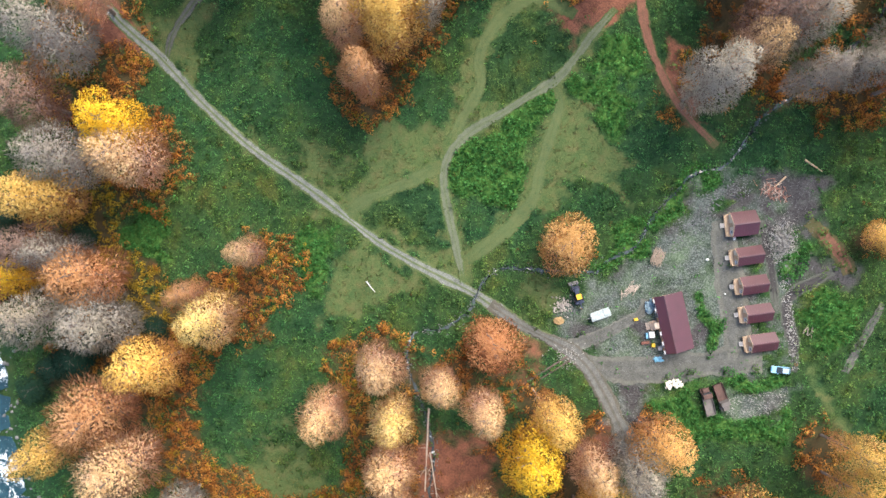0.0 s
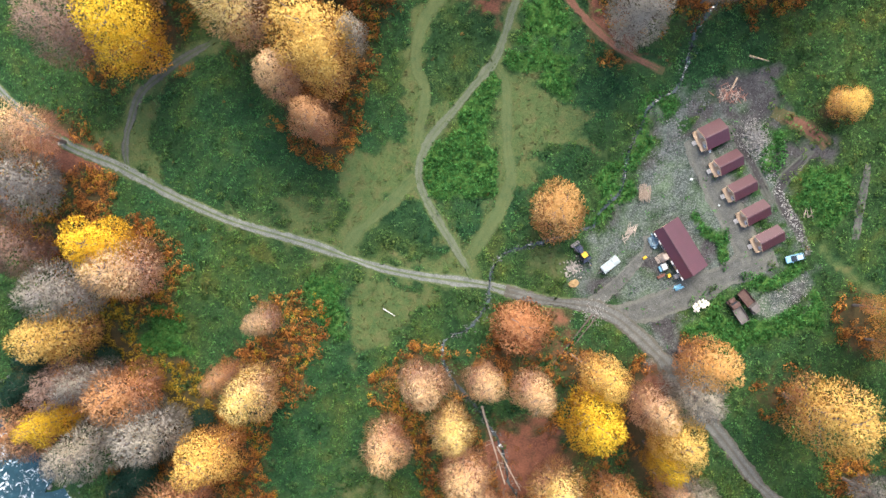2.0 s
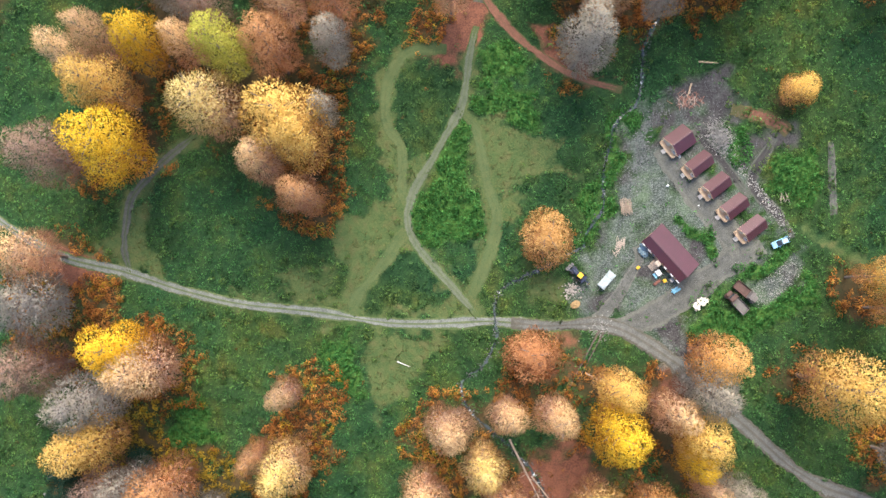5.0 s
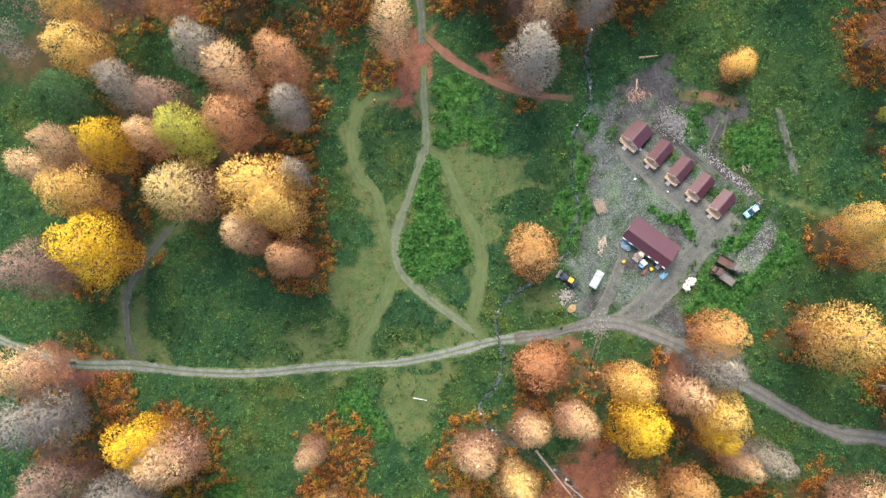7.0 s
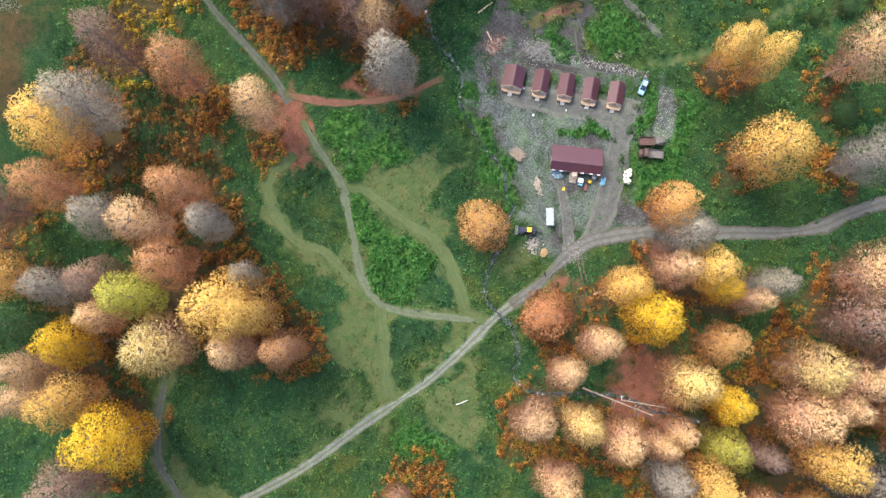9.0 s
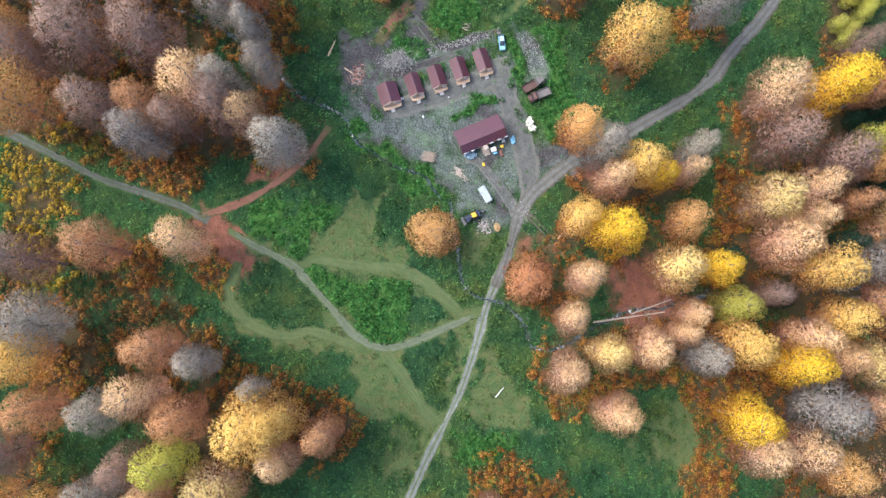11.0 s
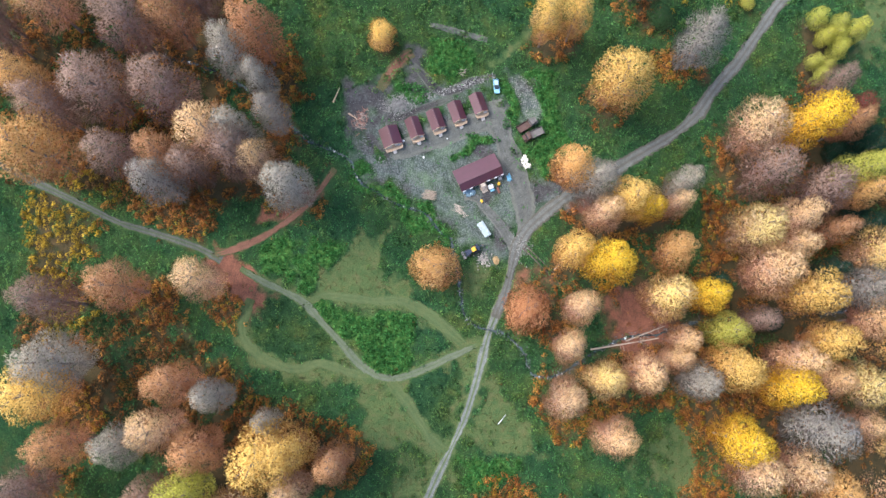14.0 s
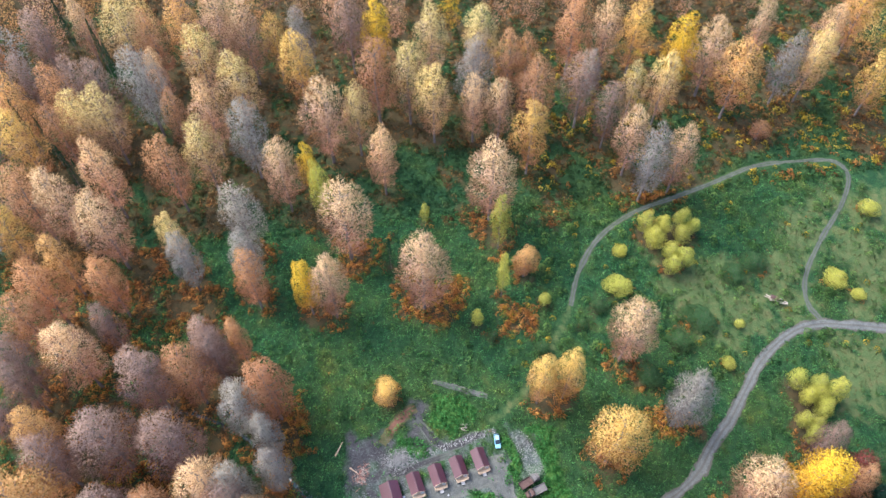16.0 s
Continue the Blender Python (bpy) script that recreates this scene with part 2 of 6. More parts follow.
MAT_BARK = plain("pale_bark", (0.20, 0.165, 0.145), 0.9, vary=0.35, scale=2.0)
MAT_BRAMBLE = foliage("bramble_leaves", (0.084, 0.235, 0.08), (0.155, 0.355, 0.11), (0.11, 0.26, 0.085), 0.85, [(0.36, (0.6, 0.7, 0.7)), (0.47, (0.98, 1.0, 0.98)), (0.57, (1.15, 1.03, 0.9)), (0.68, (1.75, 1.1, 0.9))], True)
MAT_BRAMBLE_DARK = foliage("dark_bramble_leaves", (0.055, 0.135, 0.05), (0.125, 0.24, 0.08), (0.12, 0.14, 0.06), 0.85, [(0.36, (0.7, 0.75, 0.75)), (0.5, (1, 1, 1)), (0.66, (1.5, 1.1, 0.9))], True)
MAT_LUSH = foliage("lush_leaves", (0.052, 0.185, 0.046), (0.10, 0.29, 0.078), (0.08, 0.205, 0.06), 0.95, None, True)
MAT_DRY = foliage("dry_grass", (0.10, 0.15, 0.05), (0.15, 0.19, 0.065), (0.15, 0.155, 0.065), 0.6)
MAT_SHRUB = foliage("autumn_shrub", (0.36, 0.145, 0.045), (0.57, 0.285, 0.075), (0.40, 0.20, 0.08), 0.8, [(0.35, (0.7, 0.62, 0.62)), (0.5, (1, 1, 1)), (0.66, (1.1, 1.25, 1.0))], True)
MAT_RUST_SHRUB = foliage("rusty_undergrowth", (0.20, 0.10, 0.045), (0.40, 0.21, 0.075), (0.12, 0.13, 0.05), 0.7, [(0.38, (0.5, 0.8, 0.7)), (0.5, (1, 1, 1)), (0.66, (1.2, 1.15, 0.9))], True)
MAT_SCRUB = foliage("scrub_leaves", (0.075, 0.165, 0.045), (0.145, 0.24, 0.065), (0.15, 0.17, 0.07), 0.85, None, True)
MAT_SHRUB_Y = foliage("yellowing_shrub", (0.42, 0.30, 0.03), (0.58, 0.42, 0.05), (0.25, 0.22, 0.05), 0.8, None, True)
MAT_ROOF = Nodes("maroon_sheet_metal", 0.5, 0.0, 0.6)
MAT_ROOF.bsdf.inputs["Coat Weight"].default_value, MAT_ROOF.bsdf.inputs["Coat Roughness"].default_value = 0.5, 0.3
MAT_ROOF.bsdf.inputs["Coat IOR"].default_value = 1.6
_g = MAT_ROOF.noise(0.7, 4)
MAT_ROOF = MAT_ROOF.done(MAT_ROOF.ramp(_g, [(0.3, (0.046, 0.005, 0.0125)), (0.7, (0.062, 0.0075, 0.018))]), MAT_ROOF.noise(6, 3), 0.08, 0.02)
MAT_WOOD = plain("fresh_pine", (0.46, 0.335, 0.225), 0.7, vary=0.25, scale=5)
MAT_GREY_PINE = plain("greyed_pine", (0.25, 0.20, 0.155), 0.8, vary=0.4, scale=5)
MAT_OLD_WOOD = plain("weathered_wood", (0.36, 0.30, 0.25), 0.85, vary=0.35, scale=4)
MAT_RED_WOOD = plain("red_cut_timber", (0.24, 0.115, 0.085), 0.8, vary=0.45, scale=4)
MAT_WHITE = plain("white_paint", (0.56, 0.58, 0.58), 0.5, vary=0.25, scale=2)
MAT_SHEET = plain("grubby_white_sheet", (0.30, 0.355, 0.365), 0.5, vary=0.4, scale=5)
MAT_GLASS = plain("window_glass", (0.03, 0.04, 0.05), 0.08, vary=0.2, spec=0.6)
MAT_CONCRETE = plain("concrete", (0.36, 0.35, 0.34), 0.85, vary=0.25, scale=3)
MAT_BLUE = plain("pale_blue_car_paint", (0.22, 0.46, 0.66), 0.3, vary=0.08, spec=0.5)
MAT_DARK_WOOD = plain("dark_brown_wood", (0.11, 0.085, 0.075), 0.85, vary=0.4, scale=3)
MAT_PALE_BRUSH = plain("bleached_brushwood", (0.27, 0.265, 0.25), 0.9, vary=0.4, scale=2)
MAT_PALE_BLUE = plain("pale_blue_white_paint", (0.30, 0.46, 0.58), 0.35, vary=0.08)
MAT_BLUE_TARP = plain("blue_plastic", (0.17, 0.38, 0.52), 0.5, vary=0.2)
MAT_GREY_BLUE = plain("grey_blue_sheet", (0.19, 0.28, 0.34), 0.5, vary=0.35, scale=4)
MAT_YELLOW = plain("machine_yellow", (0.56, 0.36, 0.03), 0.45, vary=0.15)
MAT_NAVY = plain("dark_blue_steel", (0.025, 0.035, 0.07), 0.5, vary=0.3)
MAT_RUBBER = plain("black_rubber", (0.022, 0.022, 0.024), 0.85, vary=0.3)
MAT_RUST = plain("rusty_red_paint", (0.085, 0.05, 0.042), 0.75, vary=0.4, scale=3)
MAT_TRUCK_BED = plain("faded_grey_boards", (0.125, 0.115, 0.11), 0.8, vary=0.25, scale=3)
MAT_BRICK = plain("brick_red", (0.14, 0.062, 0.048), 0.8, vary=0.3)
MAT_STONE = plain("split_stone", (0.30, 0.27, 0.245), 0.85, vary=0.4, scale=2)
MAT_SAND = plain("orange_sand", (0.27, 0.185, 0.09), 0.95, vary=0.3)
MAT_CREAM = plain("cream_paint", (0.62, 0.56, 0.47), 0.6, vary=0.15, scale=3)
MAT_FOAM = plain("cream_foam_board", (0.60, 0.57, 0.48), 0.7, vary=0.1)
MAT_STEEL = plain("dull_steel", (0.16, 0.155, 0.16), 0.55, 0.4, vary=0.3)

# ---- plan ----
MAIN_ROAD = [(-93.4, 80.8), (-88.6, 73.3), (-85.2, 66.7), (-81.4, 60.5), (-77.7, 55.3), (-73.0, 50.6), (-67.4, 45.8), (-62.2, 40.4), (-57.1, 34.9), (-51.8, 29.8), (-46.4, 24.9), (-40.8, 20.6), (-35.0, 16.6), (-28.1, 11.7), (-21.5, 6.5), (-14.9, 1.5), (-7.9, -2.7), (-0.7, -6.4), (6.5, -10.0), (11.0, -12.9), (17.7, -17.5), (24.1, -20.7), (29.1, -23.4), (32.9, -27), (36.1, -32.1), (38.7, -37.2), (41.4, -43.2), (44.3, -53.2), (48, -63.7), (51.7, -74.4), (56.4, -82.8), (62, -89), (67.4, -96.1), (67.8, -97), (76.8, -106.8), (85.5, -116.8), (92.3, -130.2), (93.7, -141.4), (91.9, -151), (88.6, -163.8), (81.6, -188.5)]
CROSS_PATH = [(4.9, -7.9), (3.3, -0.2), (1.6, 7.5), (0.4, 15.2), (1.6, 20.9), (6.1, 25.8), (12.3, 29.4), (19.1, 33.4), (25.2, 37.1), (29.4, 41.8), (32.9, 46.5), (37.6, 51.7)]
WEST_PATH = [(-21.7, 7.7), (-18.5, 10.6), (-11.9, 13.2), (-5.4, 15.9), (0.1, 18.8)]
LOOP_PATH = [(2.3, 24.7), (8.4, 35.8), (8.2, 41.2), (9.6, 45.8), (13.7, 51.2), (19.4, 54.4), (24.3, 53.6), (29.1, 50.7)]
EAST_PATH = [(25.2, 36.5), (25.9, 31), (24.1, 24.9), (21.8, 17.5), (20.6, 11.2), (16.3, 5.5), (11.2, 1.1), (5.5, -3)]
NORTH_TRACK = [(-64.9, 43.7), (-63.2, 49.3), (-58.9, 55.3), (-54.8, 59.3), (-47.5, 61.7), (-40.3, 63.2), (-32.6, 64.1)]
RED_TRACK = [(42.3, 58.4), (42.9, 52.2), (44.9, 43.7), (49.1, 34.3), (53.7, 27.7), (59.4, 21.9)]
FOREST_TRACK = [(94.6, 128.3), (83.7, 116), (73.2, 103.2), (66.5, 94.4), (61.5, 87.8), (55.5, 80), (50.9, 71.5), (45.3, 61.8), (40.6, 56.1), (32.7, 48.6), (29.3, 42.3)]
FAR_TRACK = [(80, -26.5), (86, -36.7), (93.5, -45.8), (101.8, -52.7), (112.4, -60.6), (124, -67.1), (135.8, -77.9), (144.3, -93.5), (149.2, -112.8), (153.9, -130.5), (158.6, -149), (158.8, -163.5), (157, -179.6), (149.8, -183.1), (138, -174.2), (123.2, -156.9), (111.1, -145.1), (101, -141), (93.6, -143.1)]
BARE_STRIP = [(94.3, -11.9), (91.9, -17.3), (89.3, -22.5), (87.5, -27.1)]
REAR_TRACK = [(84.0, -5.0), (80.6, -7.2), (76.9, -9.3), (74.9, -12.1), (75.4, -16.5), (76.5, -20.4), (76.9, -24.1), (76.8, -27.2)]
YARD_LANE = [(32.3, -26), (39.1, -27.5), (46.5, -27.3), (54.9, -26.3), (63.2, -25.1), (70.3, -24.9)]
BACK_LANE = [(64.4, -25), (64.8, -18.8), (63.4, -10), (61.9, -1.4), (60.5, 6)]
RUT_LANE = [(27.8, -22.5), (34, -20.5), (40.1, -17.2), (44.4, -14.6), (45.5, -11.5)]
RED_EDGE = [(78.8, 5.6), (81.6, 2.8), (84.5, -0.4), (86.6, -3.5), (87.4, -5.6)]
TRENCH = [(68.9, 5.9), (69.7, 2.3), (70.9, -2), (72, -7.5), (73, -13.7)]
STONE_BAND = [(51.8, 2.3), (54.7, 5.4), (57.5, 8.2), (59.2, 10.9), (62.1, 12.7), (64.6, 12.6)]
CREEK = [(105.6, 76.7), (100.1, 67.1), (95.8, 56.9), (89.6, 45.7), (84.0, 40.2), (78.4, 34.4), (72.9, 31), (68.3, 27.6), (66.0, 24.0), (63.3, 19.9), (60.5, 17.2), (57.0, 16.9), (53.6, 15.1), (51.2, 12.1), (48.4, 9.2), (45.8, 5.6), (43.2, 0.5), (39.8, -1.4), (36.3, -3.3), (34.4, -5.4), (29.8, -5.4), (24.3, -5.3), (17.4, -4.8), (13.0, -4.9), (9.9, -7.2), (7.9, -10.7), (6.3, -14.4), (0.5, -18.5), (-4.3, -19.3), (-7.0, -20.4), (-8.2, -26.5), (-5.8, -33.8), (-3.3, -41.1), (-1.9, -49.2), (-2.9, -57.4), (-2.2, -62.8), (-2.2, -75.5), (-6, -101.7), (-9.4, -123.2)]
RIVER = [(-133.9, 2.6), (-124, -14.4), (-119.4, -28.7), (-118.1, -46.2), (-114.4, -63.8), (-107.5, -81.3), (-95.9, -98.7)]
YARD = [(59.6, 15.7), (51.6, 7.3), (45.8, -0.2), (39.9, -5.2), (31.4, -7.8), (25.9, -15.5), (26.6, -21.9), (34.2, -26.9), (38.8, -41.1), (44.3, -40.9), (48.9, -27.9), (57.3, -26.5), (64.5, -28.2), (72.7, -26.8), (76.1, -24.8), (76, -14.9), (75.7, 2.3), (82.7, 12.5), (74.6, 16.7)]
YARD_ARM = [(62.9, -33.3), (65.9, -32.9), (70, -31.9), (75.5, -31.3), (76.5, -33.6), (73.6, -36.2), (67.2, -37.9), (63, -37.8)]
FOREST_EDGE = [(161.4, 135.4), (158.1, 61.8), (169.8, 29), (172, -13.8), (200.5, -44.4), (205.2, -86.5), (206.7, -135.6), (196.1, -182.1), (201.3, -230.5), (215.5, -308.6), (335.1, -395.6), (350.4, 186.5)]
MUD = [(68.3, 16.2), (74.6, 17.3), (82.6, 14.3), (80.7, 10.7), (79.8, 5.9), (78.5, 2.9), (75.2, 1.7), (72.8, 4.1), (70.9, 8.4), (68.8, 11.4)]
MUD_JUNCTION = [(37.6, -25.6), (47.7, -26.4), (45.6, -31.8), (44.6, -40.9), (42.1, -41.7), (39.5, -34.6)]
MUD_REAR = [(79.3, -2), (83.3, -2), (86.8, -3.8), (86.9, -6.2), (81.8, -6.5), (77.3, -8.7), (76.1, -7.5), (78.8, -5)]
YARD_STRIP = [(76.2, -30.7), (75.4, -34.8), (69.7, -36.5), (64.1, -36.1), (63.8, -33.3), (68.9, -32.4)]
GREEN_STRIP = [(57.1, -7.6), (59.5, -10.1), (61.3, -20.1), (59.1, -25.2), (57.6, -16.4)]
GREEN_MOUND = [(62.7, -27.9), (68, -26.9), (73, -28.9), (73.8, -31.1), (68.2, -31.9), (63.4, -31.4)]
RED_CORNER = [(44.4, 57.8), (33.3, 45.9), (29.8, 45.8), (21, 54.7), (28.7, 54.1), (37.1, 55.9)]
RED_END = [(-82.8, 66.9), (-70.2, 52.9), (-72.7, 47), (-81.8, 50.6), (-90.6, 60.4)]
RED_WOOD = [(-1.3, -40.7), (13.2, -48.3), (9.8, -57.3), (-1.7, -66), (-14.1, -52.3)]
RED_FORK = [(53.4, 44.3), (51.2, 39.7), (54.6, 31.9), (59.3, 24.5), (53.6, 27.7), (49.7, 35.0), (47.9, 44.7)]
RED_CUT = [(32.8, -45.2), (36.6, -41.0), (40.5, -38.3), (41.2, -41.6), (36.8, -45.5), (31.9, -50.8)]
RED_SLOPE = [(8.8, -19.6), (17.7, -19.5), (26, -24.8), (19.1, -31.2), (12.7, -34), (7.5, -27.5)]
RED_TOP = [(45.4, 58.6), (41.8, 51.5), (33.1, 45.3), (29.0, 48.2), (22.2, 53.5), (27.6, 54.9), (35.2, 56.7), (41.0, 60.9)]
MEADOW_A = [(-28.6, 12.4), (-21.4, 13.1), (-17.0, 16.0), (-19.4, 23.7), (-15.3, 29.1), (-9.7, 30.0), (-6.3, 29.2), (0.2, 27.6), (3.9, 28.7), (6.7, 29.1), (5.4, 23.7), (2.1, 19.6), (2.3, 13.0), (2.3, 3.5), (1.4, -3.4), (5.1, -8.2), (-12.6, 0.0), (-23.5, 8.6)]
MEADOW_B = [(27.9, 36.9), (26.7, 30.6), (30.1, 29.0), (35.6, 24.3), (41.3, 21.5), (41.9, 18.9), (38.5, 18.1), (37.6, 14.3), (41.4, 10.4), (42.0, 7.0), (35.6, 11.3), (31.5, 14.7), (26.4, 15.9), (23.0, 15.2), (28.2, 8.6), (24.3, 7.8), (18.3, 7.8), (15.5, 3.3), (12.0, 0.6), (8.3, -2.1), (5.8, -7.5), (2.2, -5.8), (2.5, 0.6), (10.2, 2.9), (15.3, 9.2), (19.1, 15.9), (19.8, 22.6), (22.4, 28.4)]
MEADOW_C = [(-21.8, 4.4), (-13.5, -2.0), (-2.1, -8.0), (-7.4, -9.8), (-15.5, -12.9), (-22.2, -16.0), (-29.1, -17.6), (-27.6, -12.9), (-24.8, -5.0), (-21.5, -0.5)]
MEADOW_D = [(10.7, 53.2), (19.2, 54.8), (21.7, 53.2), (15.2, 51.3), (11.2, 45.6), (9.7, 37.2), (10.4, 33.3), (15.4, 32.4), (11.0, 28.9), (6.0, 27.5), (3.7, 30.5), (4.5, 36.2), (2.5, 40.0), (7.1, 45.5)]
MEADOW_E = [(-77.3, 54.5), (-70.1, 55.9), (-64.8, 53.8), (-58.9, 57.4), (-54.2, 55.9), (-54.8, 51.1), (-58.2, 47.5), (-54.3, 42.7), (-56.9, 35.2), (-64.5, 42.2), (-72.3, 48.7)]
MEADOW_M = [(-43.7, 24.1), (-32.4, 22.0), (-24.5, 19.4), (-21.5, 12.9), (-28.6, 12.3), (-37.5, 17.8)]
MEADOW_F = [(118.6, -106.9), (121.8, -149.5), (96.4, -143.9), (88.8, -114.3), (100.5, -101.4)]
MEADOW_G = [(134.3, -144.4), (147.9, -177.2), (128.7, -169.6), (113.3, -145.1)]
MEADOW_K = [(131.8, -91.1), (127, -110.3), (108.6, -117.2), (91.6, -121.7), (86.3, -105.2), (104, -90.9)]
MEADOW_L = [(145.2, -178.1), (144.6, -204.9), (91, -181.1), (95.1, -152.8), (114, -156.6)]
MEADOW_H = [(89, -138.9), (84.6, -168.4), (62.4, -163.1), (62.3, -130.7)]
MEADOW_I = [(18.9, -7.8), (26.4, -7.2), (29, -15.4), (21.5, -17.5), (15.1, -13)]
LUSH_A = [(17.0, 32.7), (23.6, 34.8), (24.6, 31.6), (21.4, 27.5), (16.9, 14.1), (15.7, 9.0), (11.5, 7.8), (3.4, 12.3), (2.2, 17.3), (4.6, 22.0), (9.9, 25.9), (14.3, 29.4)]
LUSH_B = [(30.7, 38.3), (38.6, 35.9), (40.8, 26.6), (36.4, 26.0), (28.5, 31.8)]
LUSH_C = [(46.9, 4.8), (41.1, -3.9), (32.5, -4), (40.9, 4.8), (51.5, 14.6), (59.6, 16.9), (51.6, 8.5)]
LUSH_D = [(46.6, -31.8), (56.3, -31.6), (60, -37.9), (76.6, -36.1), (76.8, -42.4), (53, -44.5)]
LUSH_E = [(-70.4, 9.0), (-65.1, 9.8), (-64.4, 3.3), (-68.0, -2.2), (-74.2, -1.8), (-77.6, 4.4)]
LUSH_F = [(-30.6, 6.6), (-23.7, 3.5), (-24.5, -3.7), (-28.9, -10.8), (-32.8, -7.6), (-34.2, -0.9)]
LUSH_G = [(36.4, 45.1), (43.5, 42.3), (44.1, 35.9), (37.4, 37.8), (33.6, 41.7)]
LUSH_H = [(81.0, -8.8), (86.1, -9.1), (90.3, -13.1), (88.7, -19.1), (84.7, -22.8), (79.0, -17.4), (78.3, -13.0)]
LUSH_I = [(77.4, 1.4), (82.3, -0.3), (81.1, -5.8), (76.1, -8.5), (75.1, -4.6)]
DARK_A = [(-2.3, 16.4), (0.9, 14.4), (1.7, 6.7), (-0.6, -0.4), (-11.5, 2.3), (-16.9, 6.1), (-15.6, 10.2), (-11.7, 13.6), (-6.6, 16.0)]
DARK_B = [(15.4, 51.2), (20.6, 53.3), (32.2, 47.9), (28.8, 41.9), (24.8, 37.7), (17.6, 34.2), (14.2, 33.0), (11.0, 33.1), (10.0, 37.1), (11.4, 45.5)]
DARK_C = [(-38.6, 55.9), (-29.0, 50.6), (-26.1, 44.2), (-28.3, 36.5), (-34.4, 36.5), (-38.3, 41.2), (-43.3, 46.5), (-42.9, 53.5)]
DARK_D = [(24.4, 16.0), (28.6, 12.9), (31.1, 13.8), (35.4, 10.9), (34.4, 6.7), (28.9, 8.6), (24.9, 12.5)]
DARK_E = [(20.0, 9.9), (23.5, 7.5), (21.0, 0.1), (16.2, 2.3), (16.1, 5.9)]
DARK_F = [(10.4, 0.6), (16.3, -0.7), (19.8, -5.8), (14.0, -6.1), (8.1, -6.4), (8.3, -2.1)]
DARK_G = [(39.9, 18.8), (44.4, 17.4), (43.0, 12.5), (38.7, 13.8)]
FLOORS_0 = [(127.2, 106.7), (110.3, 42.7), (72, 45.7), (63.2, 66.1), (70.9, 108.2)]
FLOORS_1 = [(100.4, 84.4), (88.9, 62.5), (61.6, 61.3), (49.8, 55.5), (69.5, 96.1)]
FLOORS_2 = [(48.4, 104.2), (40.6, 78.5), (13.7, 59.3), (-10.6, 53.9), (12.3, 117.9)]
FLOORS_3 = [(179.9, 113.8), (173.7, 61.7), (108.2, 38.4), (86.6, 29), (73.7, 62.2), (80.8, 103.4)]
FLOORS_4 = [(150, 112), (150, 60), (160, 20), (178, -10), (200, -50), (205, -100), (185, -145), (182, -170), (240, -250), (288, -250), (288, 130)]
FLOORS_5 = [(144.1, -102), (156.2, -113.6), (172.9, -132), (181.2, -147.7), (182.9, -170.9), (167.5, -164.6), (160.7, -140.8), (150.2, -120.1)]
FLOORS_6 = [(167.5, -64.6), (171.3, -76.6), (141.9, -70.8), (142.5, -57.6)]
FLOORS_7 = [(171.5, -30.7), (170.2, -42), (146.1, -38.5), (147.8, -25.9)]
FLOORS = [FLOORS_0, FLOORS_1, FLOORS_2, FLOORS_3, FLOORS_4, FLOORS_5, FLOORS_6, FLOORS_7]
CABIN_GREENS_0 = [(64.1, 2.9), (68.8, 3.3), (68.9, 0.1), (64.2, -0.2)]
CABIN_GREENS_1 = [(65.9, -4.5), (69.6, -3.8), (70.3, -6.3), (66.4, -6.6)]
CABIN_GREENS_2 = [(66.1, -11), (70, -10.2), (70.8, -12.7), (67, -13.1)]
CABIN_GREENS_3 = [(65.6, -18.1), (68.9, -16.8), (72.6, -16.2), (73, -18.6), (67.8, -19.7)]
CABIN_GREENS_4 = [(67.3, -22.5), (74.3, -22.6), (74.4, -24.8), (68.6, -25)]
CABIN_GREENS_5 = [(61, 9.6), (64.5, 10.8), (65.1, 8.6), (61.6, 7.8)]
CABIN_GREENS = [CABIN_GREENS_0, CABIN_GREENS_1, CABIN_GREENS_2, CABIN_GREENS_3, CABIN_GREENS_4, CABIN_GREENS_5]
MEADOW_J = [(-52.5, -49.7), (-35.5, -44.9), (-24.6, -55.6), (-27.5, -62.7), (-52.9, -63.9)]
BELTS_A_0 = [(-92.4, 41.8), (-80.7, 46.7), (-70.7, 50.3), (-66.7, 43.7), (-74.1, 33.4), (-81.2, 34.9), (-89.9, 33.8)]
BELTS_A_1 = [(-70.7, 31.3), (-63.7, 28.5), (-61.2, 18.6), (-65, 10.6), (-74.9, 12.7), (-69, 18.7), (-67.3, 25.3)]
BELTS_A_2 = [(-93.6, 17), (-79.1, 15.4), (-72.8, 12), (-77.2, 8), (-79.7, 1.2), (-84.8, -0.2), (-92.8, 2.6), (-95.4, 10.8)]
BELTS_A_3 = [(-86.8, 4.6), (-77.5, 1.9), (-71.1, -1.6), (-65.6, -8.4), (-64.5, -16.6), (-71.8, -22.2), (-77.5, -16.7), (-82.9, -5.7)]
BELTS_A_4 = [(-56.4, -6.9), (-48.7, -6.9), (-41.6, 1.1), (-32, 1.1), (-32.8, -8.2), (-40.5, -16.3), (-46.3, -24.5), (-49.7, -21.9), (-47.4, -13.7), (-55.8, -12.4)]
BELTS_A_5 = [(-69, -24.9), (-53.3, -23.3), (-54.9, -30.2), (-62.2, -36), (-69.4, -34.7), (-66.2, -27.7)]
BELTS_A_6 = [(-73.8, -34.8), (-59.3, -35.9), (-58.3, -49.9), (-55.7, -61.4), (-68.8, -62), (-71.4, -50.4), (-75.5, -42)]
